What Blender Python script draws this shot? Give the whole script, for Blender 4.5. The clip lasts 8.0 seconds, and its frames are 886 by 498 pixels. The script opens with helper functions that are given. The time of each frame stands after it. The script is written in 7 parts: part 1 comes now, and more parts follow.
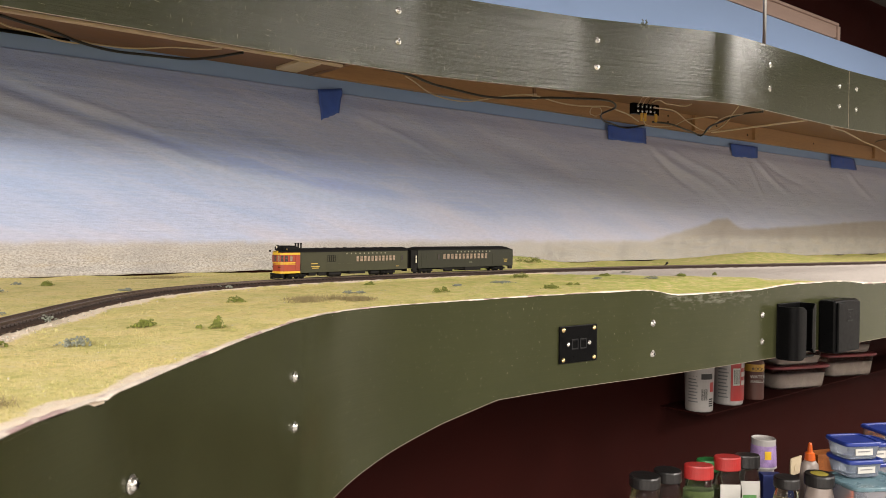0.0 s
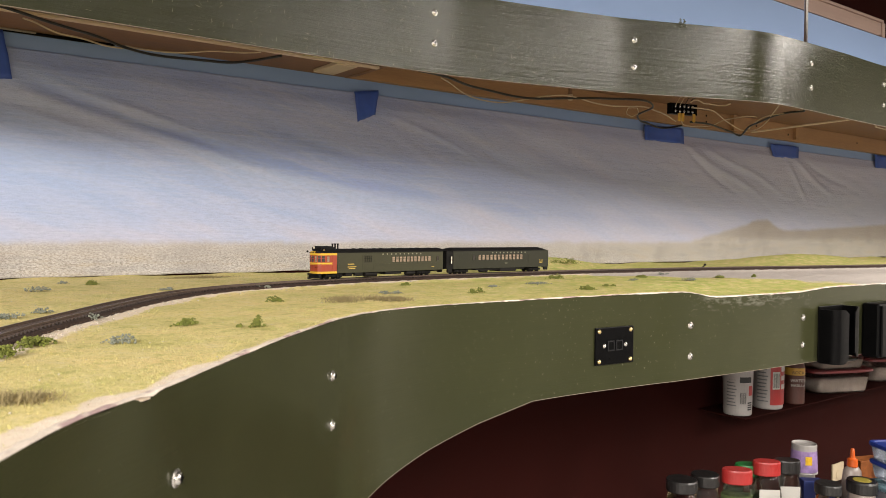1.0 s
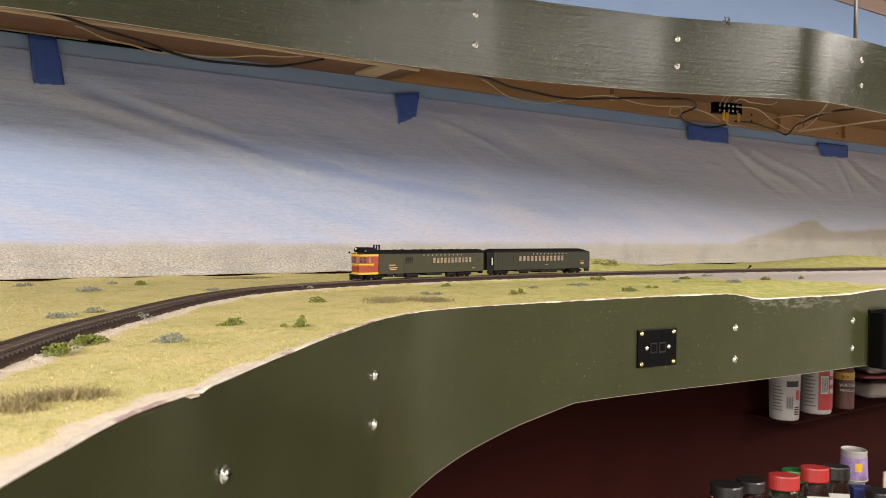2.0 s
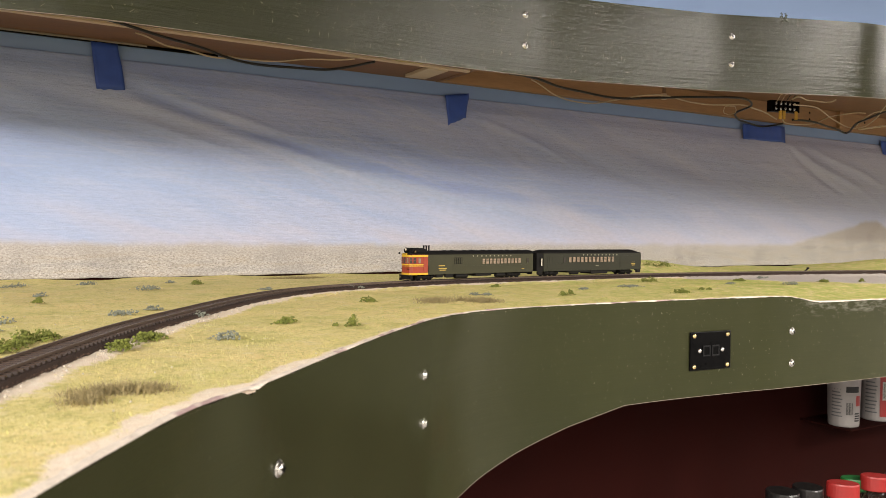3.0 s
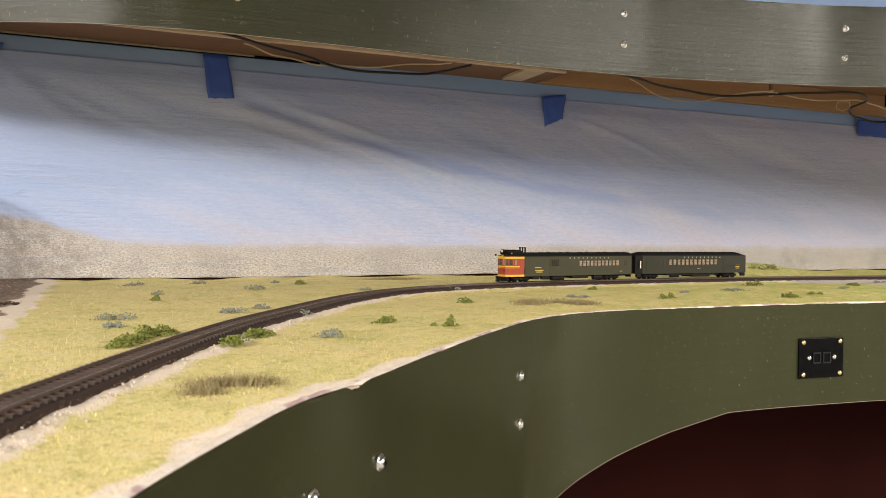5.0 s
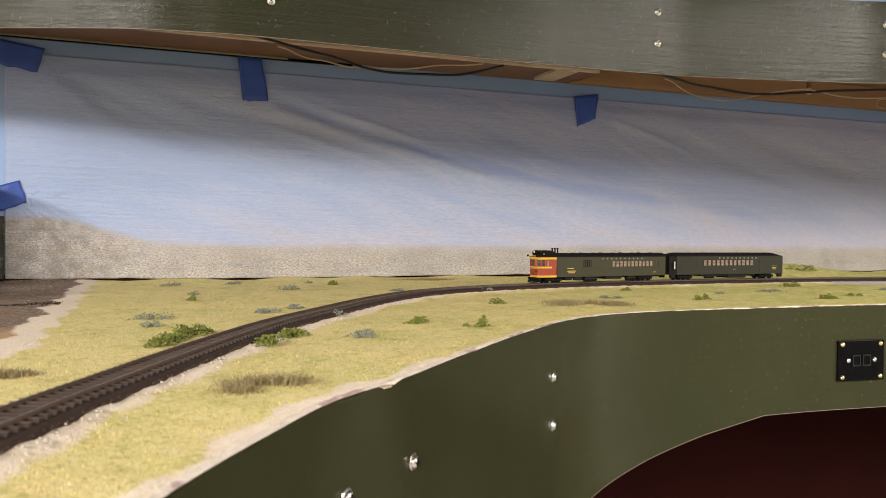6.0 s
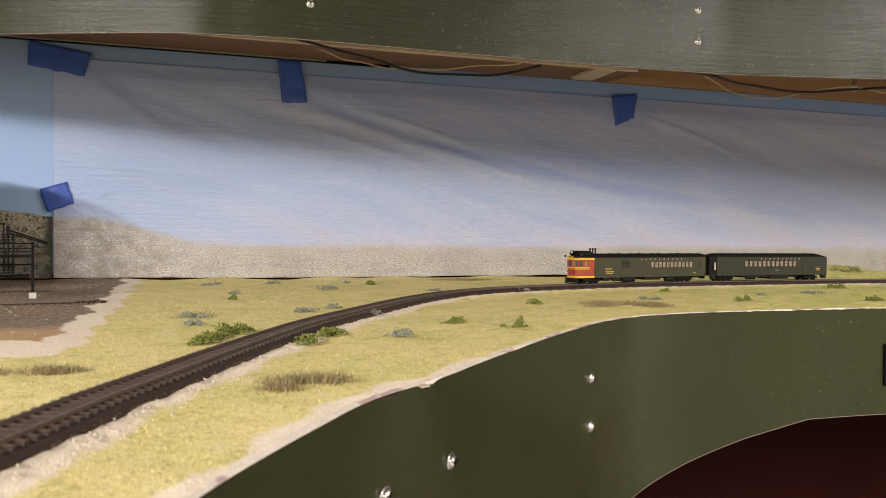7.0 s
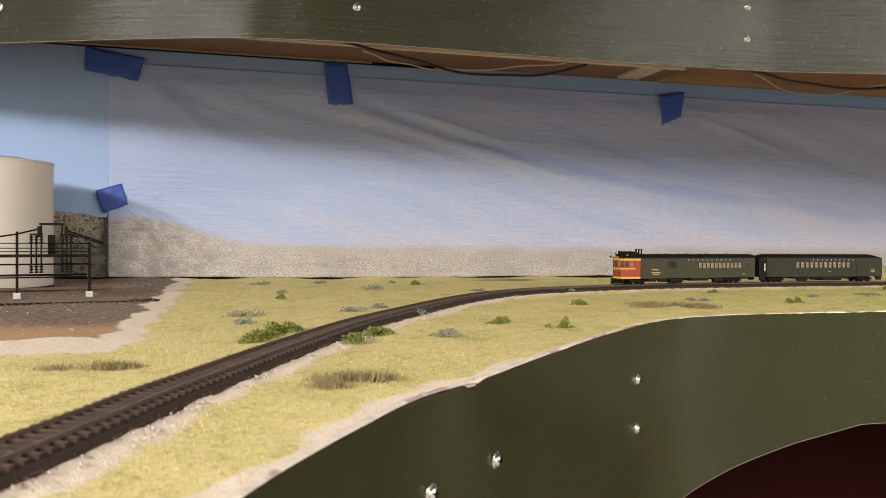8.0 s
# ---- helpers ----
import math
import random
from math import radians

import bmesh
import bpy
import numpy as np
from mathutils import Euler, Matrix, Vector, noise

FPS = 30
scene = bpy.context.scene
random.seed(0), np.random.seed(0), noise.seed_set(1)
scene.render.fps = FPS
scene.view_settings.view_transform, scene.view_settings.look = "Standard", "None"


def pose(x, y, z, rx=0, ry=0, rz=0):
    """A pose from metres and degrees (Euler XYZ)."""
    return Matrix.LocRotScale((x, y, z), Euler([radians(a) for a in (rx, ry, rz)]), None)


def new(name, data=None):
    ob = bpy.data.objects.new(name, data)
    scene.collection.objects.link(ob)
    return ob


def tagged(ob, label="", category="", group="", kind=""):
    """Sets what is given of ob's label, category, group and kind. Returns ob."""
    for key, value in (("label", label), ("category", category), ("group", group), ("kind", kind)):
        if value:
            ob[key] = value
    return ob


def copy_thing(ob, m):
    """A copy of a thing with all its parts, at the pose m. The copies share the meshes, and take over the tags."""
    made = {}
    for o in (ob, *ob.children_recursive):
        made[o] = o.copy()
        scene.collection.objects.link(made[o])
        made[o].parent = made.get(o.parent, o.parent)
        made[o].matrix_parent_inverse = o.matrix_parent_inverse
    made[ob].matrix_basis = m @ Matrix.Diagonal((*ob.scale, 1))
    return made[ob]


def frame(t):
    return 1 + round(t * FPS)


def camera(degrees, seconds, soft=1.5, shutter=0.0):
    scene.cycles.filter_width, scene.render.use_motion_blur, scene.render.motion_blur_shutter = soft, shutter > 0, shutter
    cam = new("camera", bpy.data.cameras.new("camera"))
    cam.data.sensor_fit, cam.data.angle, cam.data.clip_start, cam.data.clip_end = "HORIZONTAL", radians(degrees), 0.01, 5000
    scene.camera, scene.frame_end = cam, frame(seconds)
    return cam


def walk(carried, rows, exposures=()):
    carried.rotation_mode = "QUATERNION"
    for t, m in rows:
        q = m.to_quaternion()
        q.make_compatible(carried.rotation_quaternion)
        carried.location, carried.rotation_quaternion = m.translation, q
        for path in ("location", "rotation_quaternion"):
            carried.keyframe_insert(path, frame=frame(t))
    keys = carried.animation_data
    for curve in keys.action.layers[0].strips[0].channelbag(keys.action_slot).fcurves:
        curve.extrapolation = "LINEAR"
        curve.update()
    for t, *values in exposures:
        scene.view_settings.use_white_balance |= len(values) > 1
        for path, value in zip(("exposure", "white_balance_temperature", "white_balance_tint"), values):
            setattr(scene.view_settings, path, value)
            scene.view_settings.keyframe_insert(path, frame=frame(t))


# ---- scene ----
cam = camera(59.48, 8.0, soft=0.5)
# a phone lens: the near scenery falls out of focus
cam.data.dof.use_dof, cam.data.dof.focus_distance, cam.data.dof.aperture_fstop = True, 1.1, 21.0
# seconds, eye, then turn about x, y, z in degrees
ROWS = [
    (0, 0.0015, -1.4944, 1.3880, 88.709, -0.460, -39.181),
    (0.5, -0.0005, -1.4956, 1.3874, 88.750, -0.427, -37.093),
    (1, -0.0025, -1.4971, 1.3881, 88.751, -0.546, -36.626),
    (1.5, -0.0040, -1.4976, 1.3881, 88.788, -0.521, -35.363),
    (3, -0.0086, -1.5017, 1.3875, 88.865, -0.548, -30.080),
    (3.5, -0.0100, -1.5027, 1.3874, 88.901, -0.545, -28.177),
    (4, -0.0119, -1.5052, 1.3873, 88.919, -0.540, -26.228),
    (4.5, -0.0131, -1.5065, 1.3871, 88.928, -0.569, -24.485),
    (6, -0.0148, -1.5087, 1.3870, 88.984, -0.501, -20.725),
    (6.5, -0.0158, -1.5100, 1.3872, 88.968, -0.490, -19.479),
    (7, -0.0165, -1.5108, 1.3872, 88.971, -0.534, -18.031),
    (7.5, -0.0180, -1.5131, 1.3873, 88.965, -0.576, -16.543),
    (8, -0.0190, -1.5146, 1.3874, 88.957, -0.555, -14.806),
]
walk(cam, [(t, pose(x, y, z, rx, ry, rz)) for t, x, y, z, rx, ry, rz in ROWS],
     exposures=[(0.0, 0.03), (4.5, 0.01), (6.0, -0.15), (8.0, -0.21)])

# ---- light ----
LAMP_POWER = 147.0
world = bpy.data.worlds.new("room_world")
scene.world = world
world.use_nodes = True
world.node_tree.nodes["Background"].inputs[0].default_value = (0.75, 0.8, 0.9, 1)
world.node_tree.nodes["Background"].inputs[1].default_value = 0.02
scene.view_settings.exposure = 0.0


def lamp(name, x, y, z, sx, sy, watts, colour=(1, 0.925, 0.845)):
    data = bpy.data.lights.new(name, "AREA")
    data.shape, data.size, data.size_y, data.energy, data.color = "RECTANGLE", sx, sy, watts, colour
    ob = new(name, data)
    ob.matrix_world = pose(x, y, z)
    return ob


# x, y, size along x and y, share of the power (set per lamp)
# the y -2.95 pair fits fascia highlights; the others are added to balance brightness
LAMPS = [(-2.3, -2.5, 0.18, 1.2, 1.42), (-1.8, -3.3, 0.18, 1.2, 1.40), (2.06, -2.95, 0.18, 1.2, 0.82), (4.2, -2.95, 0.18, 1.2, 0.46), (-1.6, -3.9, 0.18, 1.2, 0.7), (-0.3, -4.9, 0.18, 1.2, 0.38), (1.0, -4.2, 0.18, 1.2, 0.35), (3.3, -2.0, 0.18, 1.2, 0.5)]
for lx, ly, sx, sy, share in LAMPS:
    lamp("ceiling_lamp_light", lx, ly, 2.405, sx, sy, LAMP_POWER * share)


# ---- materials ----
TONE = 0.74


def nodes_of(name):
    m = bpy.data.materials.new(name)
    m.use_nodes = True
    nt = m.node_tree
    return m, nt, nt.nodes["Principled BSDF"]


def link(nt, a, b):
    nt.links.new(a, b)


def noise_node(nt, scale, detail=4.0, rough=0.55, vec=None, kind="object"):
    n = nt.nodes.new("ShaderNodeTexNoise")
    n.inputs["Scale"].default_value, n.inputs["Detail"].default_value, n.inputs["Roughness"].default_value = scale, detail, rough
    if vec is None:
        tc = nt.nodes.new("ShaderNodeTexCoord")
        vec = tc.outputs["Object"]
    link(nt, vec, n.inputs["Vector"])
    return n


def ramp_node(nt, fac, stops, interp="LINEAR"):
    r = nt.nodes.new("ShaderNodeValToRGB")
    r.color_ramp.interpolation = interp
    els = r.color_ramp.elements
    while len(els) < len(stops):
        els.new(0.5)
    for e, (p, c) in zip(els, stops):
        e.position, e.color = p, (*c[:3], 1)
    link(nt, fac, r.inputs[0])
    return r


def mix_node(nt, fac, a, b, mode="MIX"):
    m = nt.nodes.new("ShaderNodeMix")
    m.data_type, m.blend_type = "RGBA", mode
    for sock, v in ((m.inputs[0], fac), (m.inputs[6], a), (m.inputs[7], b)):
        if isinstance(v, (int, float)):
            sock.default_value = v
        elif isinstance(v, tuple):
            sock.default_value = (*v[:3], 1)
        else:
            link(nt, v, sock)
    return m.outputs[2]


def math_node(nt, op, a, b=0.0, clamp=False):
    m = nt.nodes.new("ShaderNodeMath")
    m.operation, m.use_clamp = op, clamp
    for sock, v in zip(m.inputs, (a, b)):
        if isinstance(v, (int, float)):
            sock.default_value = v
        else:
            link(nt, v, sock)
    return m.outputs[0]


def map_range(nt, v, a, b, c=0.0, d=1.0, smooth=False):
    m = nt.nodes.new("ShaderNodeMapRange")
    m.interpolation_type = "SMOOTHSTEP" if smooth else "LINEAR"
    for sock, x in zip(m.inputs, (v, a, b, c, d)):
        if isinstance(x, (int, float)):
            sock.default_value = x
        else:
            link(nt, x, sock)
    return m.outputs[0]


def bump_node(nt, bsdf, height, strength=0.3, dist=0.001):
    b = nt.nodes.new("ShaderNodeBump")
    b.inputs["Strength"].default_value, b.inputs["Distance"].default_value = strength, dist
    link(nt, height, b.inputs["Height"])
    link(nt, b.outputs[0], bsdf.inputs["Normal"])


def mat(name, colour, rough=0.6, metal=0.0, vary=0.25, scale=60.0, fine=600.0, bump=0.15, dist=0.0005, stretch=None, per_piece=0.0, spec=0.5):
    """A surface with grain at two scales, round one base colour."""
    m, nt, b = nodes_of(name)
    if metal < 0.5:
        colour = tuple(c * TONE for c in colour)
    vec = None
    if stretch:
        tc = nt.nodes.new("ShaderNodeTexCoord")
        mp = nt.nodes.new("ShaderNodeMapping")
        mp.inputs["Scale"].default_value = stretch
        link(nt, tc.outputs["Object"], mp.inputs["Vector"])
        vec = mp.outputs[0]
    n1, n2 = noise_node(nt, scale, 4, 0.6, vec), noise_node(nt, fine, 3, 0.6, vec)
    both = math_node(nt, "ADD", math_node(nt, "MULTIPLY", n1.outputs[0], 0.6), math_node(nt, "MULTIPLY", n2.outputs[0], 0.4))
    if per_piece:
        oi = nt.nodes.new("ShaderNodeObjectInfo")
        both = math_node(nt, "ADD", both, math_node(nt, "MULTIPLY", math_node(nt, "SUBTRACT", oi.outputs["Random"], 0.5), per_piece))
    dark, light = tuple(c * (1 - vary) for c in colour), tuple(min(1, c * (1 + vary)) for c in colour)
    r = ramp_node(nt, both, [(0.3, dark), (0.7, light)])
    link(nt, r.outputs[0], b.inputs["Base Color"])
    link(nt, map_range(nt, n1.outputs[0], 0.3, 0.7, max(0.02, rough - 0.08), min(1, rough + 0.08)), b.inputs["Roughness"])
    b.inputs["Metallic"].default_value = metal
    b.inputs["Specular IOR Level"].default_value = spec
    if bump:
        bump_node(nt, b, n2.outputs[0], bump, dist)
    return m


def glass(name, colour=(1, 1, 1), rough=0.05, ior=1.45):
    m, nt, b = nodes_of(name)
    b.inputs["Base Color"].default_value = (*colour, 1)
    b.inputs["Transmission Weight"].default_value, b.inputs["Roughness"].default_value, b.inputs["IOR"].default_value = 1, rough, ior
    return m


def fascia_material(name, relief, gloss, scratch_cells, scratch_share, depth=1.0, clean=False):
    """Olive paint brushed on hardboard: level brush lines, fine pale specks, thin scratches every way, plaster smears at one spot."""
    m, nt, b = nodes_of(name)
    tc = nt.nodes.new("ShaderNodeTexCoord")
    uv = tc.outputs["UV"]
    mp = nt.nodes.new("ShaderNodeMapping")
    mp.inputs["Scale"].default_value = (8, 190, 1)
    link(nt, mix_node(nt, 0.004, uv, noise_node(nt, 12, 3, 0.6, uv).outputs["Color"]), mp.inputs["Vector"])
    brush = noise_node(nt, 1.0, 6, 0.7, mp.outputs[0])
    big = noise_node(nt, 6.0, 4, 0.55)
    col = ramp_node(nt, big.outputs[0], [(0.3, tuple(depth * c for c in (0.0258, 0.0272, 0.0122))), (0.7, tuple(depth * c for c in (0.0328, 0.0342, 0.0155)))]).outputs[0]
    col = mix_node(nt, map_range(nt, brush.outputs[0], 0.35, 0.68, 0, 0.35), col, tuple(depth * c for c in (0.024, 0.027, 0.013)))
    cells = nt.nodes.new("ShaderNodeTexVoronoi")
    cells.inputs["Scale"].default_value = 210
    tall = nt.nodes.new("ShaderNodeMapping")
    tall.inputs["Scale"].default_value = (1, 0.5, 1)
    link(nt, mix_node(nt, 0.006, uv, noise_node(nt, 600, 2, 0.6, uv).outputs["Color"]), tall.inputs["Vector"])
    link(nt, tall.outputs[0], cells.inputs["Vector"])
    pick = nt.nodes.new("ShaderNodeSeparateColor")
    link(nt, cells.outputs["Color"], pick.inputs[0])
    speck = math_node(nt, "LESS_THAN", cells.outputs["Distance"], map_range(nt, pick.outputs[1], 0, 1, 0.02, 0.135))
    dense = map_range(nt, noise_node(nt, 11, 3).outputs[0], 0.38, 0.62, 0.10, 0.85)
    mask = math_node(nt, "MULTIPLY", math_node(nt, "MULTIPLY", speck, math_node(nt, "LESS_THAN", pick.outputs[0], dense)), 0.55)
    for k, turn in enumerate((8, 52, 97, 141)):
        mpk = nt.nodes.new("ShaderNodeMapping")
        mpk.inputs["Location"].default_value = (k * 0.37, k * 0.21, 0)
        mpk.inputs["Rotation"].default_value = (0, 0, radians(turn))
        link(nt, mix_node(nt, 0.004, uv, noise_node(nt, 30, 2, 0.5, uv).outputs["Color"]), mpk.inputs["Vector"])
        sck = nt.nodes.new("ShaderNodeMapping")
        sck.inputs["Scale"].default_value = scratch_cells
        link(nt, mpk.outputs[0], sck.inputs["Vector"])
        vor = nt.nodes.new("ShaderNodeTexVoronoi")
        vor.inputs["Scale"].default_value = 1.0
        link(nt, sck.outputs[0], vor.inputs["Vector"])
        pk = nt.nodes.new("ShaderNodeSeparateColor")
        link(nt, vor.outputs["Color"], pk.inputs[0])
        some = math_node(nt, "LESS_THAN", pk.outputs[0], map_range(nt, noise_node(nt, 5, 2).outputs[0], 0.4, 0.62, 0.0, scratch_share))
        line = math_node(nt, "MULTIPLY", math_node(nt, "LESS_THAN", vor.outputs["Distance"], 0.10), some)
        mask = math_node(nt, "MAXIMUM", mask, math_node(nt, "MULTIPLY", line, map_range(nt, pk.outputs[1], 0, 1, 0.2, 0.7)))
    if clean:
        # the paint is cleaner towards the bend and dustier past it
        along = nt.nodes.new("ShaderNodeSeparateXYZ")
        link(nt, tc.outputs["Object"], along.inputs[0])
        mask = math_node(nt, "MULTIPLY", mask, map_range(nt, along.outputs[0], 0.25, 0.85, 0.10, 0.95))
    col = mix_node(nt, mask, col, (0.40, 0.39, 0.27))
    # plaster smeared on the paint under the chipped rim
    sep = nt.nodes.new("ShaderNodeSeparateXYZ")
    link(nt, tc.outputs["Object"], sep.inputs[0])
    x, z = sep.outputs[0], sep.outputs[2]
    near = math_node(nt, "MULTIPLY", map_range(nt, x, 1.02, 1.10), map_range(nt, x, 1.42, 1.28))
    near = math_node(nt, "MULTIPLY", near, math_node(nt, "MULTIPLY", map_range(nt, z, 1.255, 1.284), map_range(nt, z, 1.32, 1.31)))
    streaky = nt.nodes.new("ShaderNodeMapping")
    streaky.inputs["Scale"].default_value = (26, 75, 1)
    link(nt, uv, streaky.inputs["Vector"])
    smear = map_range(nt, math_node(nt, "ADD", noise_node(nt, 1.0, 5, 0.7, streaky.outputs[0]).outputs[0], math_node(nt, "MULTIPLY", near, 0.12)), 0.58, 0.78, 0, 0.5)
    col = mix_node(nt, math_node(nt, "MULTIPLY", smear, near), col, (0.46, 0.44, 0.38))
    link(nt, mix_node(nt, 1.0, col, (TONE, TONE, TONE), "MULTIPLY"), b.inputs["Base Color"])
    link(nt, map_range(nt, brush.outputs[0], 0.3, 0.7, 0.08, 0.15), b.inputs["Roughness"])
    b.inputs["Specular IOR Level"].default_value = gloss
    bump_node(nt, b, brush.outputs[0], relief, 0.0014)
    return m


def ground_material():
    """Scenery: straw-green flock, sandy plaster, crushed grey stone and brown dirt, spread by the zone colours of the mesh."""
    m, nt, b = nodes_of("scenery_ground")
    at = nt.nodes.new("ShaderNodeAttribute")
    at.attribute_name = "zone"
    sep = nt.nodes.new("ShaderNodeSeparateColor")
    link(nt, at.outputs["Color"], sep.inputs[0])
    n1, n2, n3 = noise_node(nt, 14, 5, 0.6), noise_node(nt, 170, 4, 0.65), noise_node(nt, 900, 3, 0.6)
    straw = ramp_node(nt, n1.outputs[0], [(0.32, (0.92, 0.73, 0.33)), (0.5, (0.84, 0.72, 0.30)), (0.68, (0.66, 0.61, 0.20))]).outputs[0]
    straw = mix_node(nt, map_range(nt, n3.outputs[0], 0.35, 0.7, 0, 0.6), straw, (0.90, 0.82, 0.46))
    n4 = noise_node(nt, 48, 5, 0.7)
    straw = mix_node(nt, map_range(nt, n4.outputs[0], 0.54, 0.68, 0, 0.75), straw, (0.88, 0.78, 0.46))
    straw = mix_node(nt, map_range(nt, n4.outputs[0], 0.46, 0.34, 0, 0.6), straw, (0.46, 0.46, 0.14))
    straw = mix_node(nt, map_range(nt, noise_node(nt, 420, 3, 0.7).outputs[0], 0.56, 0.72, 0, 0.55), straw, (0.34, 0.31, 0.11))
    speckle = noise_node(nt, 230, 4, 0.7)
    straw = mix_node(nt, map_range(nt, speckle.outputs[0], 0.46, 0.34, 0, 0.5), straw, (0.26, 0.26, 0.07))
    straw = mix_node(nt, map_range(nt, speckle.outputs[0], 0.57, 0.70, 0, 0.6), straw, (0.96, 0.88, 0.58))
    spot = nt.nodes.new("ShaderNodeTexCoord")
    where = nt.nodes.new("ShaderNodeSeparateXYZ")
    link(nt, spot.outputs["Object"], where.inputs[0])
    straw = mix_node(nt, math_node(nt, "MULTIPLY", map_range(nt, where.outputs[0], 0.45, 1.15, 0, 0.70), map_range(nt, n4.outputs[0], 0.62, 0.42)), straw, (0.46, 0.56, 0.13))
    sand = ramp_node(nt, n2.outputs[0], [(0.3, (0.90, 0.75, 0.60)), (0.7, (1.0, 0.92, 0.79))]).outputs[0]
    stone = ramp_node(nt, n3.outputs[0], [(0.3, (0.44, 0.405, 0.38)), (0.62, (0.74, 0.69, 0.655))]).outputs[0]
    dirt = ramp_node(nt, n2.outputs[0], [(0.3, (0.14, 0.11, 0.09)), (0.52, (0.26, 0.205, 0.165)), (0.70, (0.54, 0.42, 0.31))]).outputs[0]
    dirt = mix_node(nt, map_range(nt, n4.outputs[0], 0.5, 0.64, 0, 0.35), dirt, (0.46, 0.28, 0.15))
    tan_band = math_node(nt, "ADD", where.outputs[1], math_node(nt, "MULTIPLY", math_node(nt, "SUBTRACT", n1.outputs[0], 0.5), 0.10))
    dirt = mix_node(nt, map_range(nt, tan_band, -0.70, -0.77, 0, 0.8), dirt, (0.62, 0.40, 0.22))
    edge = math_node(nt, "MULTIPLY", math_node(nt, "SUBTRACT", n2.outputs[0], 0.5), 1.2)

    def soft(channel):
        return map_range(nt, math_node(nt, "ADD", channel, edge), 0.35, 0.65)
    col = mix_node(nt, soft(sep.outputs[0]), sand, straw)
    col = mix_node(nt, soft(sep.outputs[1]), col, stone)
    col = mix_node(nt, soft(sep.outputs[2]), col, dirt)
    link(nt, mix_node(nt, 1.0, col, (0.86, 0.84, 0.82), "MULTIPLY"), b.inputs["Base Color"])
    b.inputs["Roughness"].default_value = 0.95
    b.inputs["Specular IOR Level"].default_value = 0.15
    bump_node(nt, b, math_node(nt, "ADD", n2.outputs[0], n3.outputs[0]), 0.6, 0.002)
    return m


def backdrop_material():
    """A printed desert scene on a plastic sheet: hazy blue sky with slanting wisps, the painted shade of one long fold,
    a stony plain, low hills at either end.
    """
    m, nt, b = nodes_of("printed_backdrop_sheet")
    tc = nt.nodes.new("ShaderNodeTexCoord")
    sep = nt.nodes.new("ShaderNodeSeparateXYZ")
    link(nt, tc.outputs["Object"], sep.inputs[0])
    x, z = sep.outputs[0], sep.outputs[2]
    # slanting wisps
    mp = nt.nodes.new("ShaderNodeMapping")
    mp.inputs["Rotation"].default_value = (0, radians(-17), 0)
    link(nt, tc.outputs["Object"], mp.inputs["Vector"])
    mps = nt.nodes.new("ShaderNodeMapping")
    mps.inputs["Scale"].default_value = (1.3, 1, 9)
    link(nt, mp.outputs[0], mps.inputs["Vector"])
    wisp = noise_node(nt, 1.5, 5, 0.62, mps.outputs[0])
    mpt = nt.nodes.new("ShaderNodeMapping")
    mpt.inputs["Scale"].default_value = (5, 1, 55)
    link(nt, mp.outputs[0], mpt.inputs["Vector"])
    hair = noise_node(nt, 1.0, 4, 0.6, mpt.outputs[0])
    mp2 = nt.nodes.new("ShaderNodeMapping")
    mp2.inputs["Scale"].default_value = (3, 1, 60)
    link(nt, tc.outputs["Object"], mp2.inputs["Vector"])
    streak = noise_node(nt, 2.0, 4, 0.6, mp2.outputs[0])
    up = map_range(nt, z, 1.36, 1.70)
    up = math_node(nt, "ADD", up, math_node(nt, "MULTIPLY", math_node(nt, "SUBTRACT", wisp.outputs[0], 0.5), 1.1))
    sky = ramp_node(nt, up, [(0.0, (0.66, 0.66, 0.82)), (0.14, (0.58, 0.65, 0.90)), (0.34, (0.45, 0.57, 0.88)), (0.58, (0.46, 0.56, 0.90)), (0.8, (0.54, 0.60, 0.88)), (1.0, (0.42, 0.52, 0.88))]).outputs[0]
    sky = mix_node(nt, map_range(nt, streak.outputs[0], 0.50, 0.72, 0, 0.32), sky, (0.74, 0.77, 0.88))
    sky = mix_node(nt, math_node(nt, "MULTIPLY", map_range(nt, hair.outputs[0], 0.52, 0.75), map_range(nt, z, 1.42, 1.5, 0.0, 0.35)), sky, (0.78, 0.80, 0.86))
    # painted shade of a long fold that sweeps down and flattens, lit pale below
    fold_line = math_node(nt, "ADD", 1.40, math_node(nt, "MULTIPLY", 0.33, math_node(nt, "POWER", 2.71828, math_node(nt, "MULTIPLY", x, -1.47))))
    off = math_node(nt, "ADD", math_node(nt, "SUBTRACT", z, fold_line), math_node(nt, "MULTIPLY", math_node(nt, "SUBTRACT", wisp.outputs[0], 0.5), 0.030))
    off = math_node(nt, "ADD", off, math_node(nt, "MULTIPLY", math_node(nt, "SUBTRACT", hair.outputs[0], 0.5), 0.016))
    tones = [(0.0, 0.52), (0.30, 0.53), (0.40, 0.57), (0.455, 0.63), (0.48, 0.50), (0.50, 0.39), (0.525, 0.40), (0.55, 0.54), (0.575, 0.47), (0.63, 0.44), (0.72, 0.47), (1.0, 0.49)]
    fold_shade = ramp_node(nt, map_range(nt, off, -0.2, 0.2), [(p, (v * 0.99, v, v * 1.03)) for p, v in tones]).outputs[0]
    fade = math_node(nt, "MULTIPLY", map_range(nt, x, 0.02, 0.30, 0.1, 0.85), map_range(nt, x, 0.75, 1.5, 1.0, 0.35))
    sky = mix_node(nt, fade, sky, fold_shade, "OVERLAY")
    mp5 = nt.nodes.new("ShaderNodeMapping")
